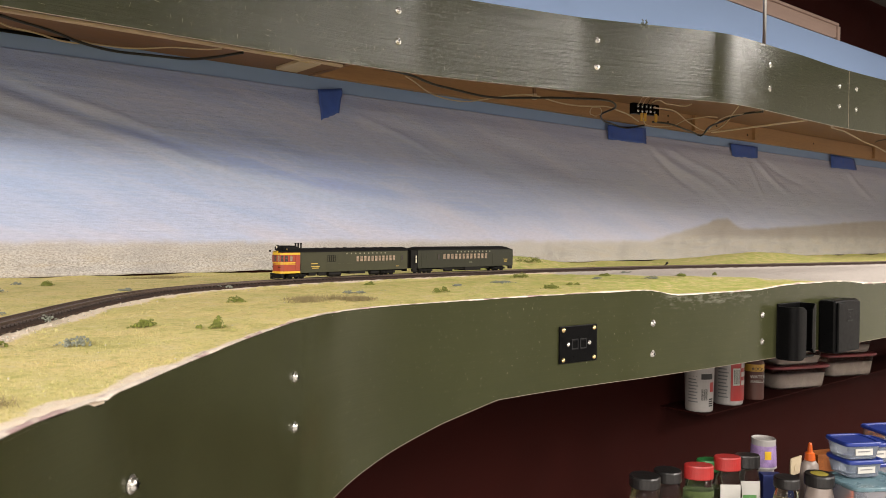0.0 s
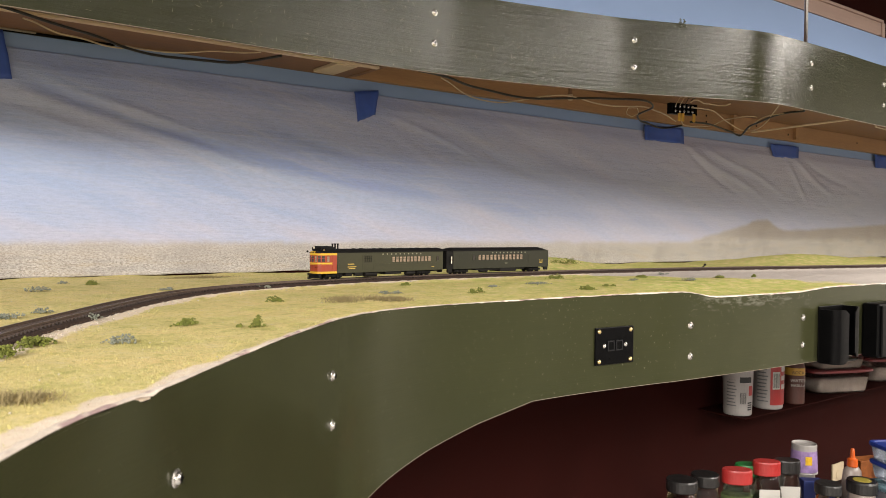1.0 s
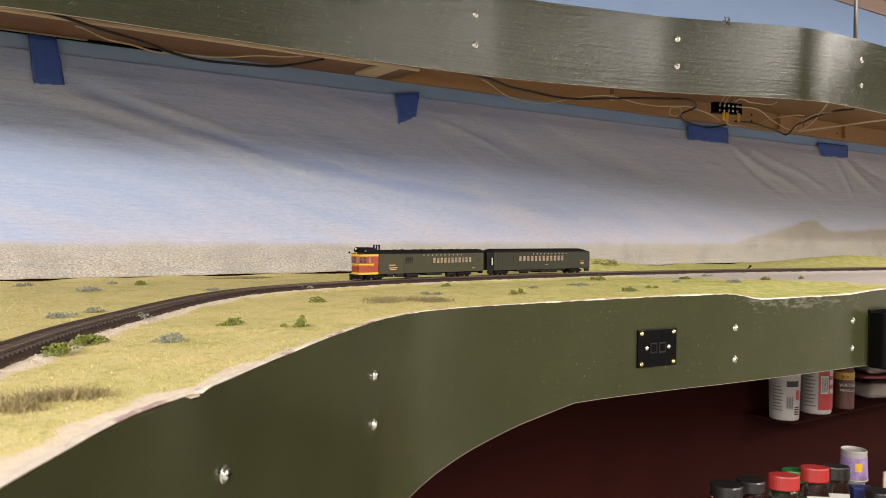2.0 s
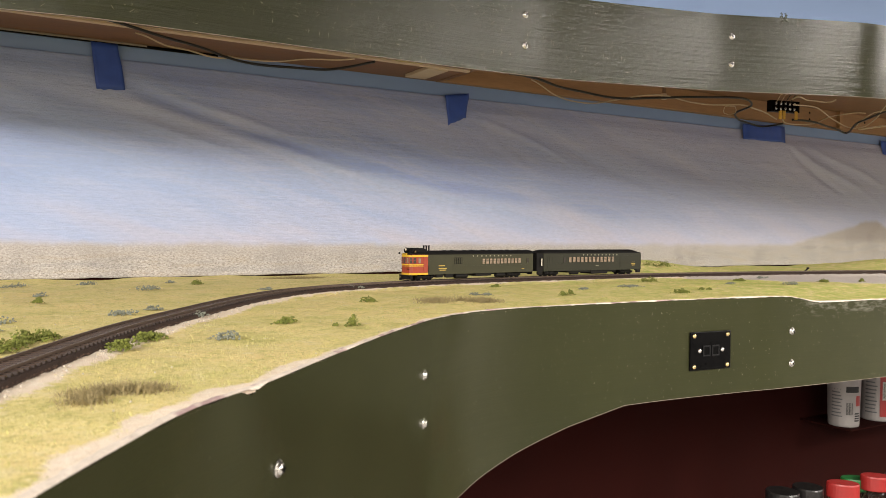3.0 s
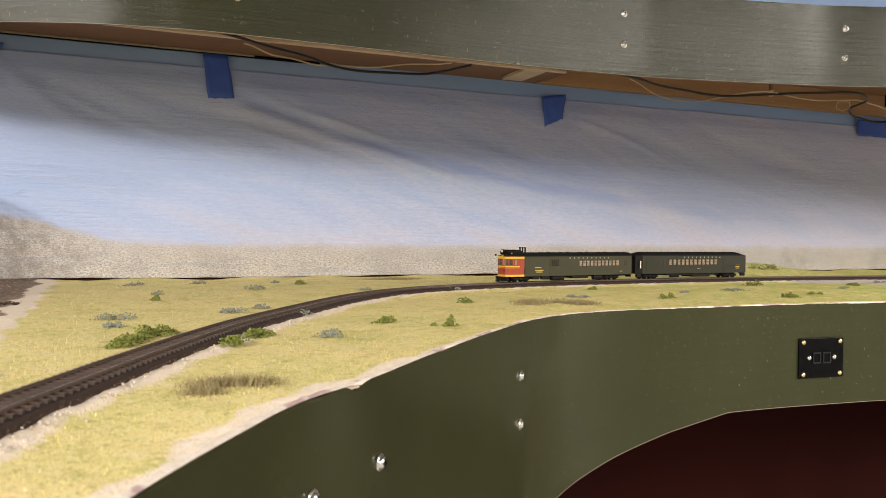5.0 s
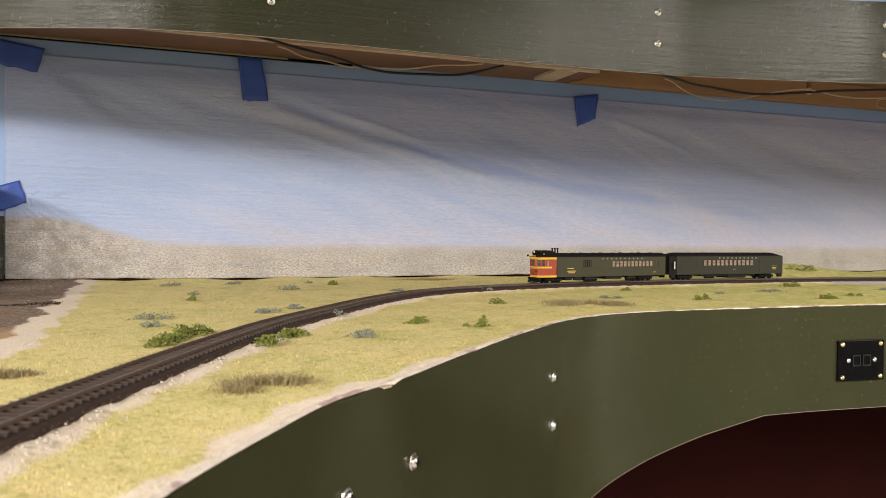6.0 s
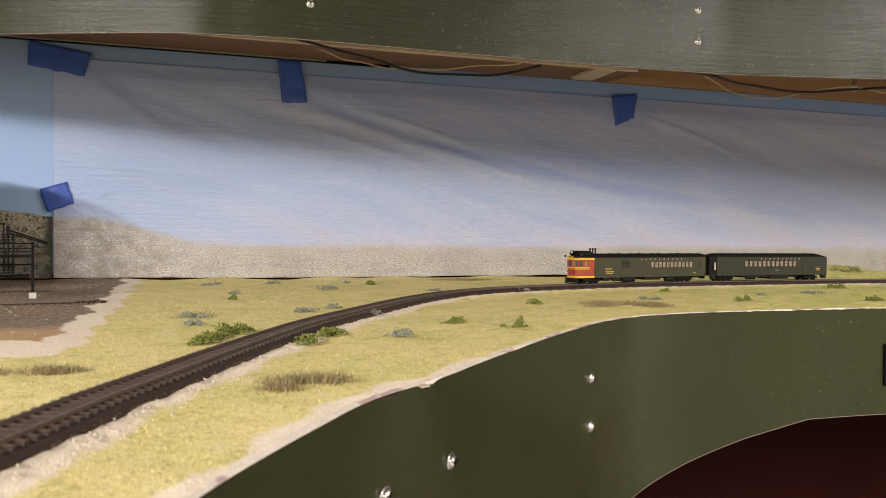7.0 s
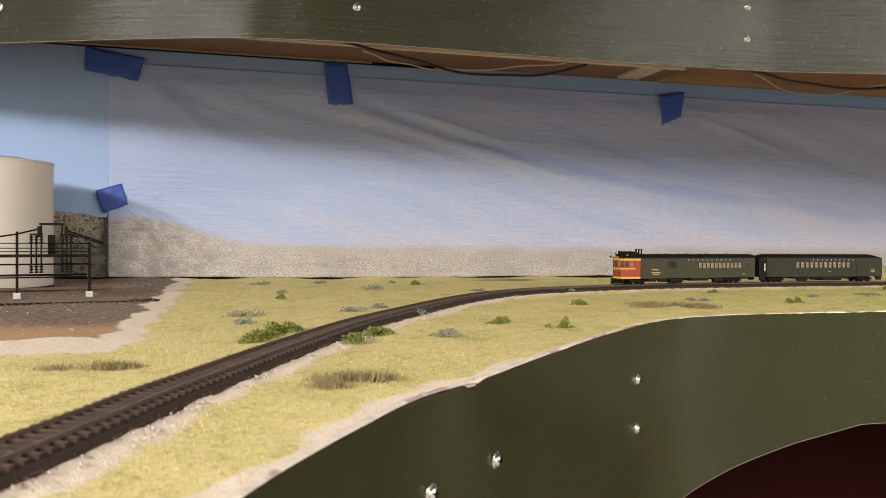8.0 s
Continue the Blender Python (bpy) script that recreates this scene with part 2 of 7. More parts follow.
    mp5.inputs["Scale"].default_value = (60, 1, 210)
    mp5.inputs["Rotation"].default_value = (0, radians(-3), 0)
    link(nt, tc.outputs["Object"], mp5.inputs["Vector"])
    crepe = noise_node(nt, 1.0, 5, 0.75, mp5.outputs[0])
    sky = mix_node(nt, map_range(nt, crepe.outputs[0], 0.36, 0.62, 0.34, 0.0), sky, (0.36, 0.40, 0.52))
    pink = map_range(nt, x, 0.7, 2.0, 0, 0.45)
    sky = mix_node(nt, pink, sky, (0.58, 0.56, 0.67))
    sky = mix_node(nt, map_range(nt, x, 0.55, -0.1, 0, 0.5), sky, (0.40, 0.56, 0.88))
    sky = mix_node(nt, map_range(nt, x, -0.236, -0.240, 0, 0.05), sky, (0.80, 0.83, 0.90))
    # stony plain and hills
    n1, n2 = noise_node(nt, 50, 4, 0.6), noise_node(nt, 420, 3, 0.7)
    mp3 = nt.nodes.new("ShaderNodeMapping")
    mp3.inputs["Scale"].default_value = (150, 1, 340)
    link(nt, tc.outputs["Object"], mp3.inputs["Vector"])
    peb = noise_node(nt, 1.3, 8, 0.78, mp3.outputs[0])
    mp6 = nt.nodes.new("ShaderNodeMapping")
    mp6.inputs["Scale"].default_value = (9, 1, 75)
    link(nt, tc.outputs["Object"], mp6.inputs["Vector"])
    layer = noise_node(nt, 1.0, 5, 0.65, mp6.outputs[0])
    land = ramp_node(nt, peb.outputs[0], [(0.38, (0.25, 0.225, 0.20)), (0.5, (0.63, 0.59, 0.54)), (0.62, (0.98, 0.95, 0.90))]).outputs[0]
    land = mix_node(nt, map_range(nt, n1.outputs[0], 0.5, 0.75, 0, 0.35), land, (0.66, 0.60, 0.52))
    land = mix_node(nt, map_range(nt, layer.outputs[0], 0.5, 0.68, 0, 0.6), land, (0.40, 0.40, 0.41))
    land = mix_node(nt, map_range(nt, layer.outputs[0], 0.48, 0.34, 0, 0.5), land, (0.58, 0.49, 0.36))
    land = mix_node(nt, map_range(nt, noise_node(nt, 9, 5, 0.7).outputs[0], 0.48, 0.62, 0, 0.45), land, (0.40, 0.37, 0.34))
    grit = noise_node(nt, 520, 5, 0.85)
    land = mix_node(nt, 0.6, land, ramp_node(nt, grit.outputs[0], [(0.36, (0.20, 0.20, 0.19)), (0.5, (0.52, 0.52, 0.52)), (0.64, (0.82, 0.82, 0.82))]).outputs[0], "OVERLAY")
    right_hill = map_range(nt, x, 2.06, 2.42, 0, 0.066)
    summit = map_range(nt, math_node(nt, "ABSOLUTE", math_node(nt, "SUBTRACT", x, 2.47)), 0.10, 0.03, 0, 0.010)
    right_fall = math_node(nt, "ADD", summit, math_node(nt, "ADD", map_range(nt, x, 2.50, 2.60, 0, -0.024), map_range(nt, x, 2.75, 3.7, 0, 0.044)))
    left_hill = map_range(nt, x, 0.05, -0.20, 0, 0.047, True)
    line = math_node(nt, "ADD", math_node(nt, "ADD", right_hill, right_fall), math_node(nt, "ADD", left_hill, 1.363))
    line = math_node(nt, "ADD", line, math_node(nt, "MULTIPLY", math_node(nt, "SUBTRACT", noise_node(nt, 18, 8, 0.72).outputs[0], 0.5), 0.020))
    is_land = map_range(nt, math_node(nt, "SUBTRACT", line, z), -0.010, 0.007, 0, 1, True)
    haze = map_range(nt, math_node(nt, "SUBTRACT", line, z), 0.0, 0.035, 0.5, 0.0)
    land = mix_node(nt, haze, land, (0.66, 0.61, 0.58))
    dim = math_node(nt, "MULTIPLY", map_range(nt, x, 2.1, 2.4, 0, 0.55), map_range(nt, z, 1.365, 1.385))
    land = mix_node(nt, dim, land, (0.37, 0.32, 0.29))
    lefty = math_node(nt, "MULTIPLY", map_range(nt, x, 0.02, -0.12, 0, 0.5), map_range(nt, n1.outputs[0], 0.42, 0.62))
    land = mix_node(nt, 1.0, land, (0.895, 0.895, 0.925), "MULTIPLY")
    land = mix_node(nt, lefty, land, (0.24, 0.20, 0.155))
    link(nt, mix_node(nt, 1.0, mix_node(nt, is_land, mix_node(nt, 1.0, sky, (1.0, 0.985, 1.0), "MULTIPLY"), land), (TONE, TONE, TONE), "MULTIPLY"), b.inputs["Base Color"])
    b.inputs["Roughness"].default_value = 0.38
    creased = math_node(nt, "MULTIPLY", math_node(nt, "ADD", streak.outputs[0], crepe.outputs[0]), map_range(nt, z, 1.345, 1.40, 0.25, 1.0))
    bump_node(nt, b, creased, 0.65, 0.0022)
    return m


def sky_wall_material():
    m, nt, b = nodes_of("sky_blue_wall_paint")
    tc = nt.nodes.new("ShaderNodeTexCoord")
    sep = nt.nodes.new("ShaderNodeSeparateXYZ")
    link(nt, tc.outputs["Object"], sep.inputs[0])
    n = noise_node(nt, 3, 3)
    # the blue is deepest about z 1.72, paler below and above
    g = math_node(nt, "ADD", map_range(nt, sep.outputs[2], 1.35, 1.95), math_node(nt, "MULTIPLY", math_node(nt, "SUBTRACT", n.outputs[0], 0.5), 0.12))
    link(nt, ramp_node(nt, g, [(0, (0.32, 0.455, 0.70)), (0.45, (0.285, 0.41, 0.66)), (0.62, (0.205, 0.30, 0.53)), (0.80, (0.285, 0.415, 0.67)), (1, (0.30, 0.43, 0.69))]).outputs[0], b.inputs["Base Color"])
    b.inputs["Roughness"].default_value = 0.75
    bump_node(nt, b, noise_node(nt, 500, 3).outputs[0], 0.1, 0.0005)
    return m


OLIVE = fascia_material("glossy_olive_fascia_paint", 0.42, 0.15, (24, 520, 1), 0.22, 1.12)
OLIVE_LOW = fascia_material("olive_fascia_paint", 0.18, 0.16, (75, 900, 1), 0.20, 1.62, True)
GROUND = ground_material()
BACKDROP = backdrop_material()
SKY = sky_wall_material()
MAROON = mat("maroon_wall_paint", (0.029, 0.0056, 0.0043), 0.8, vary=0.14, scale=5, fine=400, bump=0.1, spec=0.06)
BEIGE = mat("pale_wall_paint", (0.58, 0.55, 0.52), 0.8, vary=0.04, scale=4, fine=300)
CEILING = mat("ceiling_tan_paint", (0.11, 0.10, 0.085), 0.8, vary=0.04, scale=4, fine=300)
FLOORING = mat("grey_carpet_floor", (0.32, 0.31, 0.30), 0.5, vary=0.2, scale=3, fine=120)
PLY = mat("plywood_underside", (0.27, 0.140, 0.076), 0.65, vary=0.28, scale=9, fine=120, stretch=(0.25, 4, 4))
PINE = mat("raw_pine_strip", (0.72, 0.57, 0.42), 0.6, vary=0.15, scale=8, fine=160, stretch=(0.2, 5, 5))
HARDBOARD_EDGE = mat("hardboard_raw_edge", (0.24, 0.19, 0.145), 0.8, vary=0.2, scale=40)
PLASTER = mat("plaster_rim", (0.98, 0.86, 0.74), 0.9, vary=0.2, scale=60, fine=420, bump=0.6, dist=0.002)
nt = PLASTER.node_tree
stained = mix_node(nt, map_range(nt, noise_node(nt, 26, 4, 0.6).outputs[0], 0.54, 0.60, 0, 0.75), nt.nodes["Principled BSDF"].inputs["Base Color"].links[0].from_socket, (0.36, 0.21, 0.23))
link(nt, stained, nt.nodes["Principled BSDF"].inputs["Base Color"])
TAPE = mat("blue_masking_tape", (0.04, 0.105, 0.48), 0.55, vary=0.2, scale=40, fine=900, bump=0.3)
# tie sides darkened and tops paled, so light and shade sit in colour
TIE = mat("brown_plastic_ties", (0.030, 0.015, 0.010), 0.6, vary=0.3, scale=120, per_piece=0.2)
TIE_LIT = mat("lit_tie_tops", (0.165, 0.098, 0.064), 0.6, vary=0.35, scale=150, per_piece=0.25)
RAIL_SIDE = mat("weathered_rail", (0.130, 0.090, 0.066), 0.45, 0.0, vary=0.2, scale=200)
RAIL_TOP = mat("worn_rail_head", (0.36, 0.31, 0.27), 0.40, 0.8, vary=0.2, scale=100)
BALLAST = mat("dark_roadbed", (0.048, 0.024, 0.015), 0.95, vary=0.4, scale=300, fine=1200, bump=0.8, dist=0.002)
CHROME = mat("nickel_screw", (0.66, 0.64, 0.60), 0.26, 0.95, vary=0.08, scale=300)
BRASS = mat("brass_screw", (0.75, 0.58, 0.28), 0.3, 1.0, vary=0.1, scale=300)
BLACK = mat("black_plastic", (0.003, 0.003, 0.0033), 0.35, vary=0.2, scale=120, spec=0.07)


# ---- building helpers ----
def mesh_object(name, verts, faces, material, parent=None, smooth=False, mats=None, uvs=None):
    me = bpy.data.meshes.new(name)
    me.from_pydata([tuple(v) for v in verts], [], faces)
    for mm in (mats or [material]):
        me.materials.append(mm)
    if smooth:
        me.polygons.foreach_set("use_smooth", [True] * len(me.polygons))
    if uvs is not None:
        lay = me.uv_layers.new(name="UVMap")
        for lp in me.loops:
            lay.data[lp.index].uv = uvs[lp.vertex_index]
    me.update()
    ob = new(name, me)
    ob.parent = parent
    return ob


def part(name, bm, material, parent=None, label="", smooth=False):
    """Link a bmesh as one mesh object under a thing or a part."""
    bmesh.ops.recalc_face_normals(bm, faces=bm.faces[:])
    me = bpy.data.meshes.new(name)
    bm.to_mesh(me)
    bm.free()
    me.materials.append(material)
    if smooth:
        me.polygons.foreach_set("use_smooth", [True] * len(me.polygons))
    ob = new(name, me)
    ob.parent = parent
    if label:
        ob["label"] = label
    return ob


def empty(name, m=None):
    ob = new(name)
    ob.empty_display_size = 0.02
    if m is not None:
        ob.matrix_world = m
    return ob


def add_box(bm, x0, x1, y0, y1, z0, z1, bevel=0.0, m=None):
    vs = [bm.verts.new(c) for c in ((x0, y0, z0), (x1, y0, z0), (x1, y1, z0), (x0, y1, z0), (x0, y0, z1), (x1, y0, z1), (x1, y1, z1), (x0, y1, z1))]
    fs = [bm.faces.new([vs[i] for i in f]) for f in ((0, 3, 2, 1), (4, 5, 6, 7), (0, 1, 5, 4), (1, 2, 6, 5), (2, 3, 7, 6), (3, 0, 4, 7))]
    if bevel:
        es = list({e for f in fs for e in f.edges})
        r = bmesh.ops.bevel(bm, geom=es, offset=bevel, segments=2, affect="EDGES", profile=0.5)
        vs = list({v for f in r["faces"] for v in f.verts} | {v for v in vs if v.is_valid})
    if m is not None:
        bmesh.ops.transform(bm, matrix=m, verts=vs)
    return vs


def box(*a, bevel=0.0, m=None):
    bm = bmesh.new()
    add_box(bm, *a, bevel=bevel, m=m)
    return bm


def add_lathe(bm, profile, seg=24, m=None, squash=1.0, cap=True):
    """A turned form from (radius, height) pairs."""
    rings = []
    for r, z in profile:
        rings.append([bm.verts.new((r * math.cos(2 * math.pi * i / seg), r * squash * math.sin(2 * math.pi * i / seg), z)) for i in range(seg)])
    for a, b in zip(rings, rings[1:]):
        for i in range(seg):
            bm.faces.new((a[i], a[(i + 1) % seg], b[(i + 1) % seg], b[i]))
    if cap:
        bm.faces.new(list(reversed(rings[0])))
        bm.faces.new(rings[-1])
    if m is not None:
        bmesh.ops.transform(bm, matrix=m, verts=[v for r in rings for v in r])


def lathe(profile, seg=24, m=None, squash=1.0, cap=True):
    bm = bmesh.new()
    add_lathe(bm, profile, seg, m, squash, cap)
    return bm


def add_tube(bm, pts, r, seg=8):
    """A round rod or wire along points."""
    pts = [Vector(p) for p in pts]
    rings, side = [], None
    for i, p in enumerate(pts):
        d = (pts[min(i + 1, len(pts) - 1)] - pts[max(i - 1, 0)]).normalized()
        if side is None:
            side = d.orthogonal().normalized()
        side = (side - d * side.dot(d)).normalized()
        other = d.cross(side)
        rings.append([bm.verts.new(p + r * (math.cos(2 * math.pi * k / seg) * side + math.sin(2 * math.pi * k / seg) * other)) for k in range(seg)])
    for a, b in zip(rings, rings[1:]):
        for k in range(seg):
            bm.faces.new((a[k], a[(k + 1) % seg], b[(k + 1) % seg], b[k]))
    bm.faces.new(list(reversed(rings[0])))
    bm.faces.new(rings[-1])


def tube(pts, r, seg=8):
    bm = bmesh.new()
    add_tube(bm, pts, r, seg)
    return bm


def spline(pts, n):
    """Catmull-Rom through points, at n even steps of length."""
    P = np.array(pts, float)
    P = np.vstack([2 * P[0] - P[1], P, 2 * P[-1] - P[-2]])
    out = []
    for i in range(1, len(P) - 2):
        a, b, c, d = P[i - 1:i + 3]
        for u in np.linspace(0, 1, 24, endpoint=False):
            out.append(0.5 * ((2 * b) + (c - a) * u + (2 * a - 5 * b + 4 * c - d) * u * u + (3 * b - a - 3 * c + d) * u ** 3))
    out.append(P[-2])
    out = np.array(out)
    s = np.concatenate([[0], np.cumsum(np.linalg.norm(np.diff(out, axis=0), axis=1))])
    t = np.linspace(0, s[-1], n)
    return np.stack([np.interp(t, s, out[:, k]) for k in range(P.shape[1])], 1)


def smooth(a, b, x):
    u = np.clip((x - a) / (b - a), 0, 1)
    return u * u * (3 - 2 * u)


# ---- plan of the layout ----
LOWER_EDGE = [(-0.16, -1.72), (-0.12, -1.52), (-0.065, -1.36), (-0.017, -1.250), (0.038, -1.162), (0.078, -1.108), (0.126, -1.064), (0.190, -0.995), (0.275, -0.907),
              (0.330, -0.854), (0.385, -0.803), (0.443, -0.764), (0.50, -0.741), (0.58, -0.728), (0.715, -0.727), (0.815, -0.728), (0.95, -0.738), (1.052, -0.748),
              (1.355, -0.765), (1.7, -0.770), (2.6, -0.77), (4.6, -0.77)]
UPPER_EDGE = [(-1.2, 0.0), (-0.9, -0.10), (-0.60, -0.20), (-0.346, -0.299), (-0.228, -0.350), (-0.150, -0.382), (-0.038, -0.424), (0.035, -0.438), (0.111, -0.448), (0.30, -0.448), (0.50, -0.447),
              (0.64, -0.4495), (0.70, -0.4530), (0.76, -0.4568), (0.80, -0.4604), (0.90, -0.4793), (1.0, -0.5020), (1.08, -0.5215), (1.14, -0.5388), (1.289, -0.596), (1.36, -0.6225), (1.40, -0.6358), (1.45, -0.6450), (1.50, -0.6472), (1.578, -0.647), (1.735, -0.640), (1.95, -0.634), (2.20, -0.645), (2.6, -0.67), (4.6, -0.80)]
TRACK = [(-0.225, -1.50), (-0.150, -1.330), (-0.105, -1.222), (-0.092, -1.191), (-0.077, -1.155), (-0.059, -1.111), (-0.033, -1.055), (0.003, -0.977), (0.053, -0.877), (0.087, -0.815), (0.124, -0.758), (0.165, -0.698), (0.205, -0.640),
         (0.26, -0.569), (0.318, -0.508), (0.37, -0.470), (0.43, -0.438), (0.54, -0.400), (0.67, -0.372), (0.79, -0.361), (1.03, -0.350), (1.30, -0.358), (1.60, -0.390), (1.80, -0.428), (2.0, -0.468), (2.4, -0.535), (3.0, -0.61), (4.5, -0.66)]
low = spline(LOWER_EDGE, 900)
high = spline(UPPER_EDGE, 420)
way = spline(TRACK, 1400)
way_s = np.concatenate([[0], np.cumsum(np.linalg.norm(np.diff(way, axis=0), axis=1))])


def on_track(s):
    """Place and heading on the track's middle line, s metres from its start."""
    x, y = np.interp(s, way_s, way[:, 0]), np.interp(s, way_s, way[:, 1])
    x2, y2 = np.interp(s + 0.004, way_s, way[:, 0]), np.interp(s + 0.004, way_s, way[:, 1])
    return x, y, math.atan2(y2 - y, x2 - x)


def edge_height(x):
    """Height of the scenery where it meets the fascia."""
    return 1.2985 + 0.0016 * (1 - smooth(0.25, 0.6, x)) - 0.011 * smooth(1.02, 1.12, x) + 0.006 * smooth(1.32, 1.45, x) - 0.011 * smooth(1.62, 1.85, x)


def ground_height(x, y, inland):
    """Scenery surface; inland: metres from the fascia's edge."""
    base = 1.300 + (edge_height(x) - 1.300) * (1 - smooth(0.0, 0.16, inland))
    mound = 0.030 * np.exp(-((x - 1.30) / 0.22) ** 2 - ((y + 0.13) / 0.09) ** 2) + 0.026 * np.exp(-((x - 2.5) / 0.35) ** 2 - ((y + 0.12) / 0.10) ** 2)
    n = np.array([noise.noise(Vector((a * 9, b * 9, 0.3))) for a, b in zip(x.ravel(), y.ravel())]).reshape(x.shape)
    n2 = np.array([noise.noise(Vector((a * 60, b * 60, 1.7))) for a, b in zip(x.ravel(), y.ravel())]).reshape(x.shape)
    d = track_distance(x, y)
    flat = smooth(0.018, 0.05, d)
    bed = 0.0044 * (1 - smooth(0.018, 0.034, d))
    lip = -0.003 * (1 - smooth(0, 0.006, inland)) + 0.0030 * smooth(-0.030, -0.004, y) * (0.7 + 1.2 * n)
    return base + mound * flat + (0.0022 * n + 0.0008 * n2) * flat + bed + lip


def track_distance(x, y):
    P = way[::6]
    out = np.empty(x.size)
    q = np.stack([x.ravel(), y.ravel()], 1)
    for i in range(0, len(q), 4000):
        out[i:i + 4000] = np.sqrt(((q[i:i + 4000, None, :] - P[None]) ** 2).sum(2).min(1))
    return out.reshape(x.shape)


# ---- room shell ----
def slab(name, a, material, label, kind="structure", cat="wall"):
    ob = part(name, box(*a), material)
    return tagged(ob, label, cat, kind=kind)


# the pale walls and floor are unseen; their tones are set for bounced light
slab("floor", (-3.2, 5.0, -6.2, 0.2, -0.1, 0.0), FLOORING, "plain grey carpeted floor of the train room", cat="floor")
slab("ceiling", (-3.2, 5.0, -6.2, 0.2, 2.45, 2.55), CEILING, "plain tan painted ceiling", cat="ceiling")
# maroon carried up past the scenery paints the gap shadow under the backdrop
slab("wall_north_lower", (-3.2, 5.0, 0.0, 0.15, 0.0, 1.312), MAROON, "dark maroon painted wall below the train shelf")
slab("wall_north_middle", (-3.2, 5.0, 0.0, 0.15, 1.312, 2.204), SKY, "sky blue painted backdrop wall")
slab("wall_north_under", (-3.2, 5.0, -0.245, 0.0, 0.0, 1.262), MAROON, "dark maroon painted wall under the train shelf")
slab("wall_shelf", (1.785, 5.0, -0.385, -0.245, 0.918, 0.921), MAROON, "narrow dark maroon shelf on the wall below the layout", cat="shelf")
slab("wall_north_upper", (-3.2, 5.0, 0.03, 0.15, 2.204, 2.45), MAROON, "dark maroon painted upper wall")
slab("wall_west", (-3.35, -3.2, -6.2, 0.2, 0.0, 2.45), BEIGE, "plain pale painted side wall")
slab("wall_east", (5.0, 5.15, -6.2, 0.2, 0.0, 2.45), BEIGE, "plain pale painted side wall")
slab("wall_south", (-3.2, 5.0, -6.35, -6.2, 0.0, 2.45), BEIGE, "plain pale painted rear wall")

# ---- scenery surface ----
NV = 90
# the surface runs from the curved edge to the back wall
lx = low[:, 0]
NU = len(low)
targets = np.empty((NU, 2))
for i, (x, y) in enumerate(low):
    if x < 0.55:
        u = i / max(1, np.searchsorted(lx, 0.55))
        b = np.array([-1.3, -1.72]) * (1 - smooth(0, 0.45, u)) + np.array([-1.3, -0.001]) * smooth(0, 0.45, u)
        if u > 0.45:
            b = np.array([-1.3 + (0.55 + 1.3) * ((u - 0.45) / 0.55), -0.001])
        targets[i] = b
    else:
        targets[i] = (x, -0.001)
vv = np.linspace(0, 1, NV) ** 1.35
gx = low[:, None, 0] * (1 - vv) + targets[:, None, 0] * vv
gy = low[:, None, 1] * (1 - vv) + targets[:, None, 1] * vv
inland = np.linalg.norm(targets - low, axis=1)[:, None] * vv
gz = ground_height(gx, gy, inland)


def zones(x, y, inland, d):
    """Cover of flock, crushed stone and dirt at a place."""
    n = np.array([noise.noise(Vector((a * 22, b * 22, 4.0))) for a, b in zip(x.ravel(), y.ravel())]).reshape(x.shape)
    left = 1 - smooth(0.10, 0.50, x)
    grass = smooth(0.002 + 0.005 * left, 0.006 + 0.016 * left, inland + (0.003 + 0.010 * left) * n) * smooth(0.022, 0.028 + 0.012 * left, d + 0.006 * n)
    stone = smooth(1.18, 1.32, x + 0.05 * n + 0.9 * np.clip(y + 0.40, -0.5, 0.2)) * smooth(-0.33, -0.37, y + 0.02 * n + 0.12 * smooth(1.6, 2.2, x))
    bare = smooth(-0.118, -0.135, x + 0.018 * n) * smooth(-0.845, -0.822, y + 0.02 * n)
    rim = smooth(-0.088, -0.108, x + 0.018 * n) * smooth(-0.925, -0.895, y + 0.03 * n - 0.35 * np.maximum(0, x + 0.13))
    grass = grass * (1 - rim) * (1 - stone)
    return grass, stone, bare


gd = track_distance(gx, gy)
zg, zs, zd = zones(gx, gy, inland, gd)
idx = np.arange(NU * NV).reshape(NU, NV)
faces = np.stack([idx[:-1, :-1], idx[1:, :-1], idx[1:, 1:], idx[:-1, 1:]], -1).reshape(-1, 4).tolist()
ground = mesh_object("ground", np.stack([gx, gy, gz], -1).reshape(-1, 3), faces, GROUND, smooth=True)
ca = ground.data.color_attributes.new("zone", "FLOAT_COLOR", "POINT")
ca.data.foreach_set("color", np.stack([zg, zs, zd, np.ones_like(zg)], -1).ravel().astype(np.float32))
tagged(ground, "model desert scenery surface of straw grass and sand", "ground", kind="structure")


